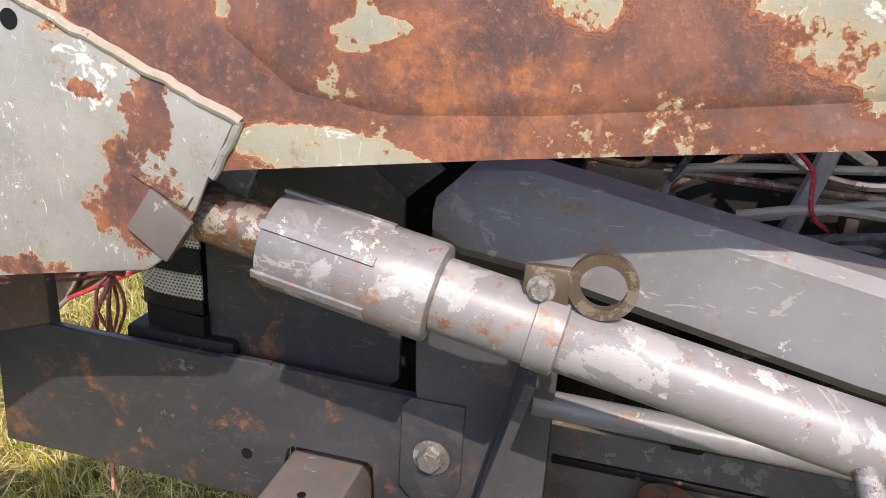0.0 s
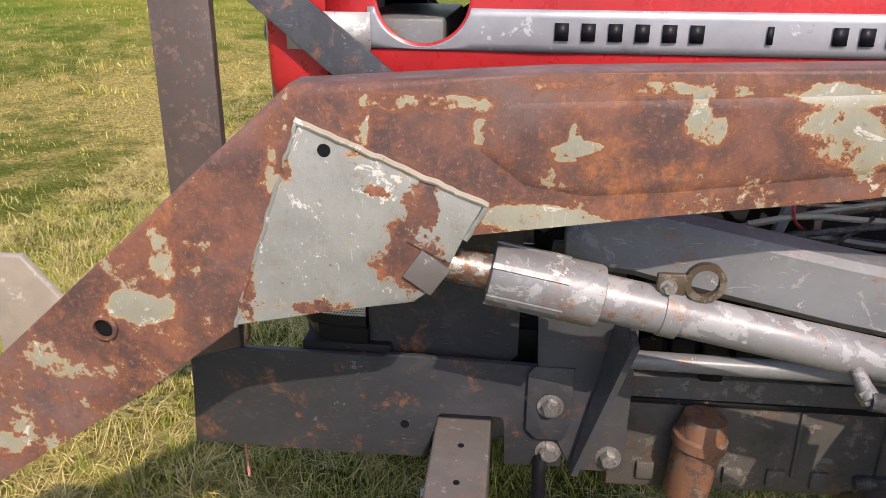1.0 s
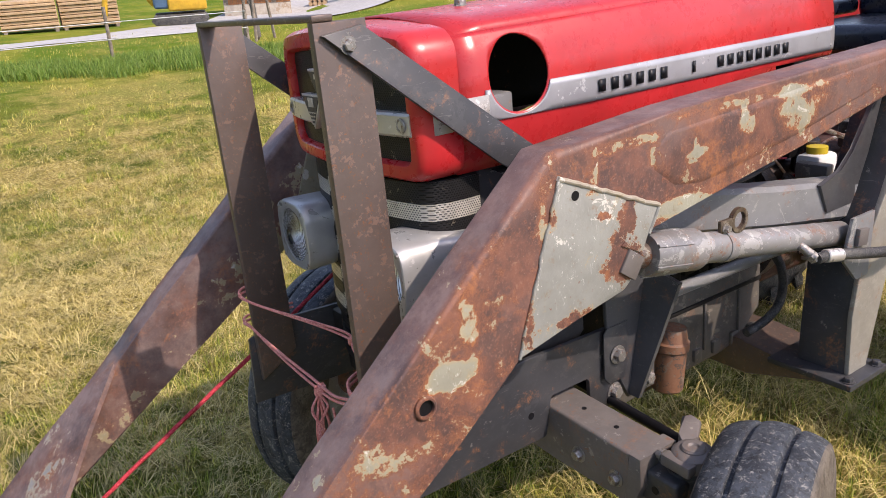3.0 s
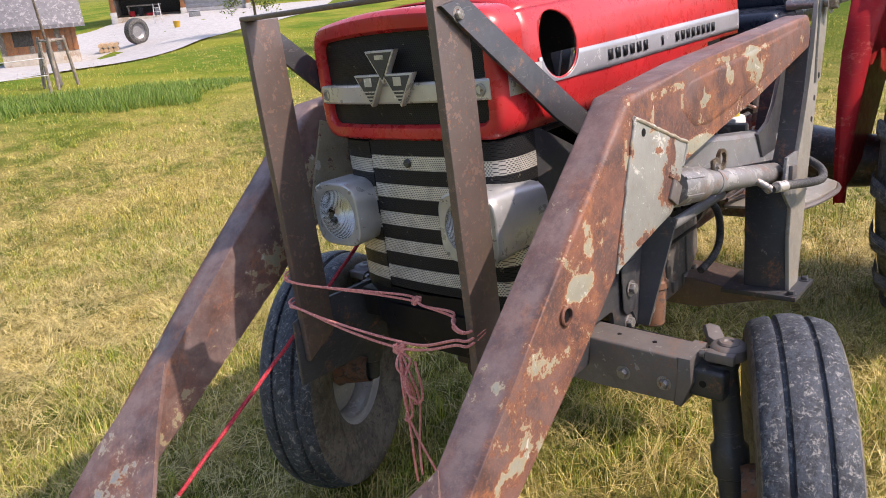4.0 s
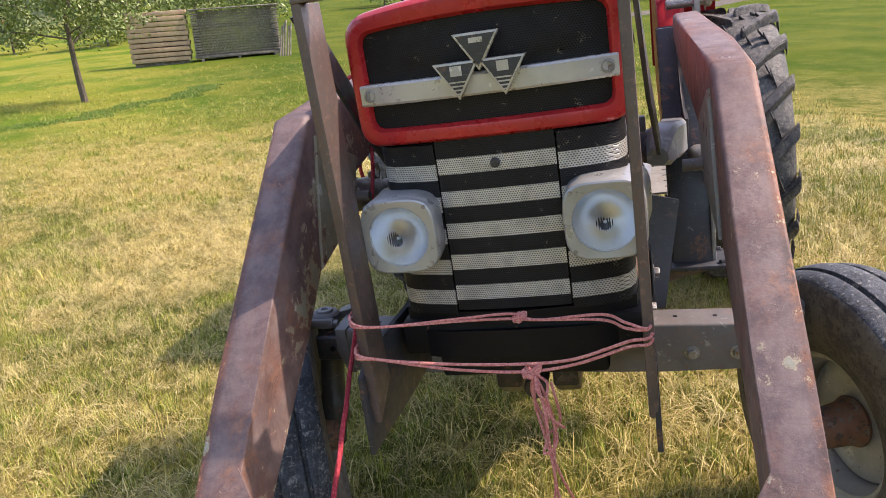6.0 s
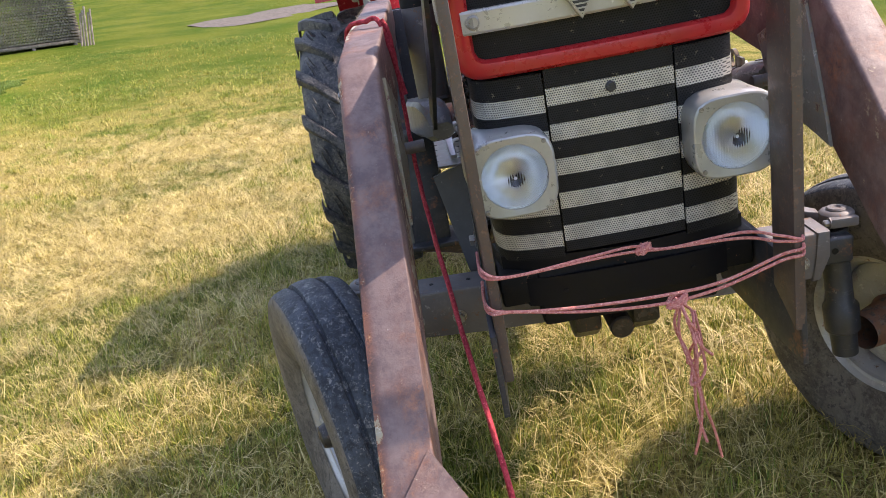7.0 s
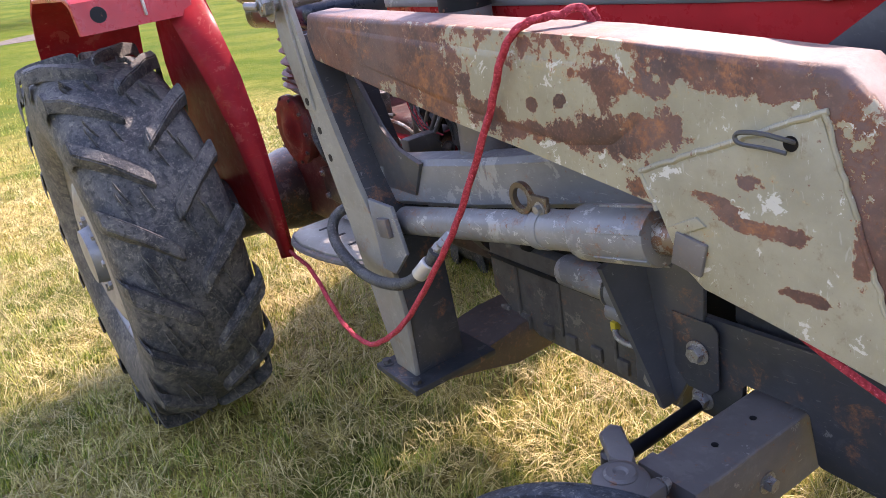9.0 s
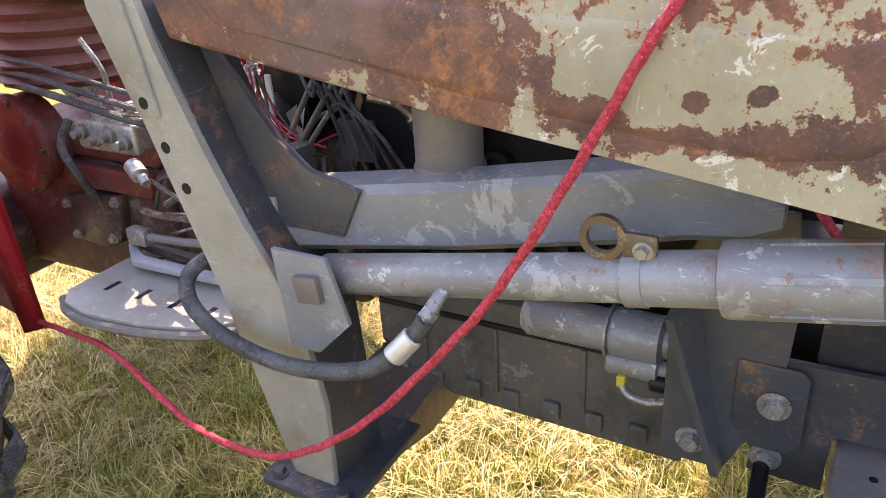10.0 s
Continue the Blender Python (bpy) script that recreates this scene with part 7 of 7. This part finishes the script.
def tree(x, y, height, radius, seed, label, leaves=5200, leaf=0.045, clear=0.35, name="apple_tree"):
    r = random.Random(seed)
    z = lie(x, y)
    th = Thing(name, (x, y, z), label, "tree", tip=False)
    bm = B()
    lean = r.uniform(-0.06, 0.06)
    trunk = [(x + lean * h * height, y + 0.03 * math.sin(h * 5), z - 0.05 + h * height) for h in (0, 0.15, 0.3, 0.5, 0.7, 0.85)]
    line = smooth_line(trunk, 4)
    for i, (a, b2) in enumerate(zip(line, line[1:])):
        f0, f1 = 1 - i / len(line), 1 - (i + 1) / len(line)
        cyl(bm, a, b2, 0.032 * height * (0.25 + 0.75 * f0) * 0.75, 0.032 * height * (0.25 + 0.75 * f1) * 0.75, 8)
    tips = []
    for i in range(16):
        h = clear + (0.9 - clear) * (i + 0.5) / 16
        a = i * 2.4 + r.uniform(-0.4, 0.4)
        reach = radius * r.uniform(0.55, 1.0) * (1.1 - 0.75 * max(0, h - 0.55))
        p0 = Vector((x + lean * h * height, y, z + h * height))
        p1 = p0 + Vector((math.cos(a) * reach * 0.55, math.sin(a) * reach * 0.55, 0.10 * height * r.uniform(0.4, 1.3)))
        p2 = p0 + Vector((math.cos(a) * reach, math.sin(a) * reach, 0.10 * height * r.uniform(-0.5, 1.6)))
        tube(bm, [p0, p1, p2], 0.006 * height, 6, 4)
        tips += [p1.lerp(p2, q) - th.base for q in (0.0, 0.35, 0.7, 1.0)]
        for _ in range(2):
            q = p1.lerp(p2, r.uniform(0.1, 0.8))
            e = q + Vector((r.uniform(-1, 1), r.uniform(-1, 1), r.uniform(-0.4, 0.8))) * radius * 0.3
            tube(bm, [q, (q + e) / 2 + Vector((0, 0, 0.02)), e], 0.003 * height, 5, 2)
            tips.append(e - th.base)
    th.part("trunk", bm, M_BARK, "slender grey-brown trunk with limbs")
    crown = new("crown", leaf_cloud("crown", [tuple(q) for q in tips], radius * 0.15, leaves, leaf, M_LEAF, seed))
    crown.parent = th.root
    return th


tree(14.0, 11.8, 3.5, 1.55, 3, "young apple tree with loose green crown", 11000)
tree(15.4, 21.3, 2.75, 1.25, 8, "slim young fruit tree on the meadow", 6000)
tree(64, -3, 13, 5.0, 5, "broad leafy tree beyond the path", 6000, 0.16, 0.2, "tree")
tree(61, -10, 14, 5.5, 6, "leafy tree beyond the path", 5000, 0.16, 0.2, "tree")
for i, (a, d, h, rr) in enumerate(((36, 52, 3.2, 2.0), (33.5, 56, 3.6, 2.4), (30, 62, 3.4, 2.6), (26, 60, 3.0, 2.2), (41.5, 58, 3.0, 2.0), (47.5, 66, 2.6, 1.8), (52, 72, 3.2, 2.0), (17, 70, 3.5, 2.5), (43.0, 90, 4.0, 2.6))):
    tree(d * math.cos(radians(a)) - 1.5, d * math.sin(radians(a)) - 0.8, h, rr, 20 + i, "leafy bush on the far edge of the meadow", 2600, 0.13, 0.12, "tree")

# dark conifer
cx, cy = 84 * math.cos(radians(45.8)) - 1.5, 84 * math.sin(radians(45.8)) - 0.8
con = Thing("conifer", (cx, cy, lie(cx, cy)), "dark green conifer on the slope", "tree", tip=False)
con.part("trunk", cyl(B(), (cx, cy, lie(cx, cy)), (cx, cy, lie(cx, cy) + 4.6), 0.14, 0.02), M_BARK)
pts = [(0.9 * (1 - h / 10) * math.cos(a), 0.9 * (1 - h / 10) * math.sin(a), 0.5 + 0.42 * h) for h in range(10) for a in (j * 0.8 + h for j in range(8))]
ob = new("crown", leaf_cloud("crown", pts, 0.16, 5000, 0.12, M_NEEDLE, 4))
ob.parent = con.root


def strip(name, left, right, n, lift, mat, label):
    """A surface laid on the land between two lines."""
    bm = B()
    L, R = smooth_line([(*q, 0) for q in left], n), smooth_line([(*q, 0) for q in right], n)
    rows = []
    for a, b2 in zip(L, R):
        row = []
        for j in range(9):
            q = a.lerp(b2, j / 8)
            row.append(bm.verts.new((q.x, q.y, lie(q.x, q.y) + lift)))
        rows.append(row)
    for a, b2 in zip(rows, rows[1:]):
        for j in range(8):
            bm.faces.new((a[j], a[j + 1], b2[j + 1], b2[j]))
    me = bpy.data.meshes.new(name)
    bmesh.ops.recalc_face_normals(bm, faces=bm.faces)
    bm.to_mesh(me)
    bm.free()
    me.materials.append(mat)
    me.shade_smooth()
    return tagged(new(name, me), label, name, kind="structure")


strip("road", [(-4, 20.8), (2.5, 20.8), (7.0, 24), (11.5, 32), (17, 40), (23, 46)], [(-4, 18.6), (5.0, 18.4), (10.8, 19.8), (15.4, 23.4), (25, 30.0), (36, 40.0)], 8, 0.03, M_CONCRETE, "pale concrete driveway up to a garage")
strip("path", [(29, 9.4), (32, 8.6), (35.5, 6.6), (38.2, 4.6), (40.0, 1.4), (44, -1.5), (52, -8)], [(27.5, 8.4), (26.6, 6.8), (28.5, 5.5), (31.5, 4.4), (35.2, 1.4), (40.5, -1.8), (49, -9)], 10, 0.02, M_GRAVEL, "narrow brown gravel path across the meadow")


def facing(x, y, az):
    """Axes of a thing that faces back along the given bearing: its width runs to the right as seen, its depth away."""
    a = radians(az)
    return Matrix.Translation((x, y, lie(x, y))) @ Matrix(((math.sin(a), math.cos(a), 0, 0), (-math.cos(a), math.sin(a), 0, 0), (0, 0, 1, 0), (0, 0, 0, 1)))


class Local(Thing):
    """A thing built in its own axes and then set down."""

    def __init__(self, name, m, label, category, group=""):
        self.root = tagged(new(name), label, category, group)
        self.base = Vector()
        self.root.matrix_world = m


# garage
g = Local("garage", facing(26.2, 42.9, 57) @ Matrix.Diagonal((1.46, 1.3, 1.12, 1)), "open-fronted timber garage with a grey shutter and orange beams", "garage")
bm = B()
box(bm, -2.9, -2.75, 0, 5, -0.5, 2.1, 0.01)
box(bm, 2.55, 2.7, 0, 5, -0.5, 2.1, 0.01)
box(bm, -2.9, 2.7, 4.9, 5.05, -0.5, 2.1, 0.01)
box(bm, -2.75, 2.55, 0, 4.9, -0.5, 0.0, 0.01)
g.part("wall", bm, M_PLASTER, "", smooth=False)
bm = B()
box(bm, -2.7, -0.12, 2.6, 2.7, 0, 2.1, 0.01)
g.part("inner_wall", bm, M_DARK, "dim back of the open bay")
for x in (-2.82, -0.06, 2.62):
    g.part("post", box(B(), x - 0.09, x + 0.09, -0.1, 0.08, 0.28, 2.12, 0.01), M_BEAM)
    g.part("post_base", box(B(), x - 0.12, x + 0.12, -0.13, 0.1, -0.3, 0.3, 0.01), M_CONCRETE)
for i in range(9):
    g.part("shutter_slat", box(B(), 0.04, 2.54, 0.02, 0.06, 0.02 + 0.232 * i, 0.245 + 0.232 * i, 0.012), M_SHUTTER)
g.part("lintel", box(B(), -3.1, 2.9, -0.15, 0.1, 2.12, 2.36, 0.01), M_BEAM)
for i in range(13):
    g.part("rafter", box(B(), -3.05 + 0.48 * i, -2.95 + 0.48 * i, -0.7, 5.2, 2.36, 2.52, 0.01), M_BEAM)
g.part("roof", box(B(), -3.3, 3.1, -0.9, 5.4, 2.52, 2.62, 0.01), M_BEAM)
tk = Local("tool_bench", facing(24.2, 44.2, 57), "cluttered bench with machines and boxes inside the garage", "bench")
tk.part("bench_top", box(B(), -1.0, 1.0, 0.6, 1.2, 0.75, 0.82, 0.01), M_OLDWOOD)
for x in (-0.9, 0.9):
    tk.part("leg", box(B(), x - 0.05, x + 0.05, 0.7, 1.1, 0, 0.75, 0.01), M_OLDWOOD)
for i, (x, w, h, mt) in enumerate(((-0.7, 0.3, 0.5, M_RED_DARK), (-0.2, 0.25, 0.7, M_BLACK), (0.3, 0.4, 0.35, M_RED_DARK), (0.75, 0.2, 0.6, M_GREY))):
    tk.part("box", box(B(), x - w / 2, x + w / 2, 0.3, 0.58, 0.0, h, 0.02), mt)
lad = Local("step_ladder", facing(20.8, 36.9, 57), "aluminium step ladder by the garage", "ladder")
for x in (-0.2, 0.2):
    lad.part("stile", cyl(B(), (x, 0, 0), (x * 0.7, 0.3, 1.0), 0.02), M_ALU)
    lad.part("leg", cyl(B(), (x, 0.6, 0), (x * 0.7, 0.3, 1.0), 0.02), M_ALU)
for i in range(4):
    lad.part("rung", box(B(), -0.18, 0.18, 0.06 * i, 0.06 * i + 0.06, 0.2 * i + 0.18, 0.2 * i + 0.21, 0.004), M_ALU)
cr = Local("crate", facing(23.0, 36.9, 57), "grey plastic crate before the shutter", "crate")
cr.part("body", box(B(), -0.3, 0.3, -0.2, 0.2, 0, 0.3, 0.03), M_GREY)
cr.part("lid", box(B(), -0.32, 0.32, -0.22, 0.22, 0.3, 0.34, 0.01), M_SHUTTER)
bu = Local("bucket", facing(18.0, 30.6, 57), "small yellow bucket on the driveway", "bucket")
bu.part("body", lathe(B(), (0, 0, 0), (0, 0, 1), [(0, 0.12), (0.28, 0.16), (0.29, 0.17)], 20), M_YELLOW)
wh = Local("spare_wheel", facing(14.3, 27.4, 100), "old tractor wheel standing on the driveway", "wheel")
mm = Matrix.Translation((0, 0, 0.5))
wh.part("tyre", revolve(B(), [(0.28, -0.12), (0.36, -0.16), (0.47, -0.13), (0.5, 0), (0.47, 0.13), (0.36, 0.16), (0.28, 0.12)], mm, 40), M_TYRE)
wh.part("rim", revolve(B(), [(0.29, -0.1), (0.2, -0.04), (0.08, -0.05), (0.01, -0.05)], mm, 32), M_RIM)
pile = Local("log_pile", facing(13.3, 27.6, 62), "short pile of split logs", "logs")
for i in range(8):
    pile.part("log", cyl(B(), (-0.4 + 0.18 * (i % 4), 0, 0.1 + 0.17 * (i // 4)), (-0.36 + 0.18 * (i % 4), 0.7, 0.1 + 0.17 * (i // 4)), 0.085, seg=8), M_WOOD)

# hut
hm = facing(10.2, 26.4, 67) @ Matrix.Diagonal((0.85, 1, 1.22, 1))
hut = Local("hut", hm, "small wooden hut with a slate roof beside the driveway", "hut")
bm = B()
box(bm, -1.4, 1.4, 0.0, 2.6, -0.4, 0.35, 0.01)
hut.part("plinth", bm, M_PLASTER, "rough stone plinth")
for i in range(14):
    hut.part("plank", box(B(), -1.4 + 0.2 * i, -1.21 + 0.2 * i, -0.02, 0.02, 0.35, 1.05, 0.006), M_BEAM if i % 5 else M_OLDWOOD)
hut.part("window", box(B(), -0.9, -0.2, -0.03, 0.0, 0.55, 0.95, 0.01), M_DARK)
hut.part("inner", box(B(), -1.38, 1.38, 0.03, 2.58, 0.35, 1.05, 0.01), M_OLDWOOD)
bm = B()
prism(bm, [(-0.45, 0.98), (1.3, 2.15), (3.05, 0.98), (3.05, 1.08), (1.3, 2.27), (-0.45, 1.08)], "x", -1.75, 1.75, 0.01)
hut.part("roof", bm, M_SLATE, "grey slate roof")

# excavator
ex = Local("mini_excavator", facing(6.2, 22.4, 72), "yellow and blue mini excavator", "excavator")
for s in (-1, 1):
    bm = B()
    prism(bm, [(-0.7, 0.05), (0.7, 0.05), (0.82, 0.18), (0.7, 0.34), (-0.7, 0.34), (-0.82, 0.18)], "y", 0.4 + s * 0.4 - 0.12, 0.4 + s * 0.4 + 0.12, 0.03)
    ex.part("track", bm, M_TYRE)
ex.part("body", box(B(), -0.3, 0.8, -0.05, 0.85, 0.42, 0.85, 0.08, 3), M_YELLOW)
ex.part("cab", box(B(), -0.7, 0.05, 0.05, 0.75, 0.5, 1.55, 0.08, 3), M_BLUE)
ex.part("boom", tube(B(), [(-0.7, 0.4, 0.6), (-1.2, 0.4, 1.3), (-1.9, 0.4, 1.1), (-2.1, 0.4, 0.4)], 0.08, 8, 4), M_YELLOW)

# young tree guard of stakes
st = Local("tree_guard", facing(5.6, 14.9, 67), "wooden stakes round a young tree in the tall grass", "tree guard")
for a in (0.4, 2.5, 4.6):
    st.part("stake", cyl(B(), (0.38 * math.cos(a), 0.38 * math.sin(a), -0.1), (0.26 * math.cos(a), 0.26 * math.sin(a), 1.0), 0.032, seg=8), M_OLDWOOD)
for a, b2 in ((0.4, 2.5), (2.5, 4.6), (4.6, 0.4)):
    st.part("rail", cyl(B(), (0.27 * math.cos(a), 0.27 * math.sin(a), 0.93), (0.27 * math.cos(b2), 0.27 * math.sin(b2), 0.93), 0.024, seg=6), M_OLDWOOD)
st.part("trunk", cyl(B(), (0, 0, -0.05), (-0.16, 0, 2.1), 0.035, 0.02, 8), M_BARK)
st.part("trunk_wrap", cyl(B(), (0, 0, 0.05), (-0.05, 0, 0.75), 0.06, seg=10), M_AXLE)

# timber stacks
fx, fy = 25.6, 11.95
fm = facing(fx - 0.454 * 1.55, fy + 0.891 * 1.55, 27) @ Matrix.Diagonal((0.86, 1, 1, 1))
fw = Local("firewood_stack", fm, "long stack of split grey firewood on pallets", "firewood", "timber stacks")
rnd = random.Random(4)
bm = B()
for i in range(30):
    for j in range(16):
        r0 = 0.045 + rnd.uniform(-0.008, 0.008)
        x = -1.55 + 0.104 * i + (0.05 if j % 2 else 0)
        cyl(bm, (x, -0.03 + rnd.uniform(-0.04, 0.03), 0.24 + 0.093 * j), (x, 0.9, 0.24 + 0.093 * j), r0, seg=6)
ob = fw.part("split_log", bm, M_OLDWOOD, "grey ends of split logs", smooth=False)
tagged(ob, kind="stuff")
for s in (-1, 1):
    for j in range(17):
        fw.part("cross_log", box(B(), s * 1.62 - 0.14, s * 1.62 + 0.14, -0.12 + rnd.uniform(-.03, .03), 0.95, 0.2 + 0.092 * j, 0.255 + 0.092 * j, 0.008), M_OLDWOOD)
fw.part("base_beam", box(B(), -1.8, 1.8, -0.1, 0.02, 0.08, 0.18, 0.01), M_OLDWOOD)
fw.part("base_beam", box(B(), -1.8, 1.8, 0.8, 0.92, 0.0, 0.18, 0.01), M_OLDWOOD)
for x in (-1.5, 0, 1.5):
    fw.part("skid", box(B(), x - 0.06, x + 0.06, -0.1, 0.9, -0.1, 0.08, 0.01), M_OLDWOOD)
fw.part("cover", box(B(), -1.85, 1.85, -0.2, 1.0, 1.74, 1.78, 0.01), M_OLDWOOD)
pm = facing(fx - 0.454 * 4.25, fy + 0.891 * 4.25, 27) @ Matrix.Diagonal((0.84, 1, 1, 1))
pk = Local("plank_stack", pm, "tall stack of fresh pale planks with spacers", "planks", "timber stacks")
for j in range(10):
    pk.part("plank", box(B(), -1.2, 1.2 + 0.04 * (j % 2), -0.02 - 0.03 * (j % 3), 0.9, 0.12 + 0.175 * j, 0.26 + 0.175 * j, 0.008), M_WOOD)
    for x in (-1.05, 0.0, 1.0):
        pk.part("spacer", box(B(), x - 0.05, x + 0.05, 0.02, 0.85, 0.26 + 0.175 * j, 0.295 + 0.175 * j, 0.004), M_OLDWOOD)
pk.part("skid", box(B(), -1.1, 1.1, 0.1, 0.25, -0.1, 0.12, 0.01), M_OLDWOOD)
lean = Local("leaning_poles", facing(fx - 0.35, fy - 0.55, 27), "bundle of poles leaning on the firewood", "poles")
for i in range(5):
    lean.part("pole", cyl(B(), (-0.5 + 0.09 * i, -0.55, -0.02), (-0.28 + 0.08 * i, -0.15, 1.0 + 0.1 * (i % 3)), 0.03, seg=8), M_OLDWOOD)
# sawn timber by the fence
for kx, w in ((1.05, 1.65), (2.9, 1.75), (4.8, 1.85)):
    sm = facing(kx, 28.0, 84)
    sw = Local("timber_stack", sm, "low stack of pale sawn timber", "planks", "sawn timber")
    for j in range(9):
        sw.part("plank", box(B(), -w / 2, w / 2, -0.05 * (j % 2), 1.0, 0.1 + 0.105 * j, 0.185 + 0.105 * j, 0.006), M_WOOD)
    for x in (-w / 2 + 0.1, w / 2 - 0.1):
        sw.part("skid", box(B(), x - 0.06, x + 0.06, 0.0, 1.0, -0.15, 0.1, 0.006), M_OLDWOOD)

# fence
fe = Thing("fence", (0, 17.2, lie(0, 17.2)), "thin electric fence with wooden posts and pale tapes", "fence", tip=False)
posts = [(-13.8 + 4.2 * i, 15.6 - 0.15 * i) for i in range(4)] + [(2.6, 15.0), (5.1, 14.2)]
for x, y in posts:
    fe.part("post", cyl(B(), (x, y, lie(x, y) - 0.1), (x, y, lie(x, y) + 0.95), 0.035, seg=8), M_OLDWOOD)
for h in (0.66, 0.34):
    fe.part("tape", tube(B(), [(x, y - 0.04, lie(x, y) + h) for x, y in posts], 0.009, 5, 6), M_TAPE)

# far houses
for i, (a, d, w, rot) in enumerate(((50.5, 130, 7, 20), (48.6, 140, 6, -30), (43.2, 150, 7, 50), (41.8, 165, 6, 10), (55.5, 180, 8, 30))):
    x, y = d * math.cos(radians(a)) - 1.5, d * math.sin(radians(a)) - 0.8
    ho = Local("farmhouse", Matrix.Translation((x, y, lie(x, y))) @ Matrix.Rotation(radians(rot), 4, "Z"), "distant farmhouse with a red tiled roof", "house", "far houses")
    ho.part("wall", box(B(), -w / 2, w / 2, -w * 0.35, w * 0.35, -1, 2.0, 0.02), M_PLASTER)
    bm = B()
    prism(bm, [(-w * 0.45, 1.85), (0, 3.7), (w * 0.45, 1.85)], "x", -w * 0.56, w * 0.56, 0.02)
    ho.part("roof", bm, M_TILES if i != 1 else M_SLATE)
    for j in (-1, 0, 1):
        ho.part("window", box(B(), j * w * 0.28 - 0.4, j * w * 0.28 + 0.4, -w * 0.35 - 0.03, -w * 0.35 + 0.02, 0.5, 1.4, 0.01), M_DARK)

# tall grass strip
EDGE = ((-16, 12.6), (-6, 13.0), (-0.7, 13.4), (2.6, 12.4), (4.7, 10.7), (5.9, 10.4), (7.4, 11.2), (9.5, 10.8), (12, 9.5), (22, 8.0))
THICK = ((-16, 1.7), (2.6, 1.9), (4.7, 2.6), (5.9, 2.2), (7.4, 1.0), (12, 0.8), (22, 0.8))
x = rng.uniform(-10, 16, 120000)
e = np.interp(x, *zip(*EDGE)) + 0.25 * np.sin(x * 2.1) + 0.15 * np.sin(x * 5.3)
y = e + np.interp(x, *zip(*THICK)) * rng.uniform(0, 1, len(x)) ** 0.8
tall = np.where(x < 5.5, 1.0, np.clip(1.0 - (x - 5.5) / 3.5, 0.28, 1.0))
keep = rng.uniform(0, 1, len(x)) < np.where(x < 6, 0.9, 0.35)
x, y, tall = x[keep], y[keep], tall[keep]
blade_mesh("grass", x, y, rng.uniform(0.10, 0.25, len(x)) * tall, rng.uniform(0.006, 0.012, len(x)), rng.uniform(0.1, 0.8, len(x)), M_TALL, "strip of tall uncut green grass")
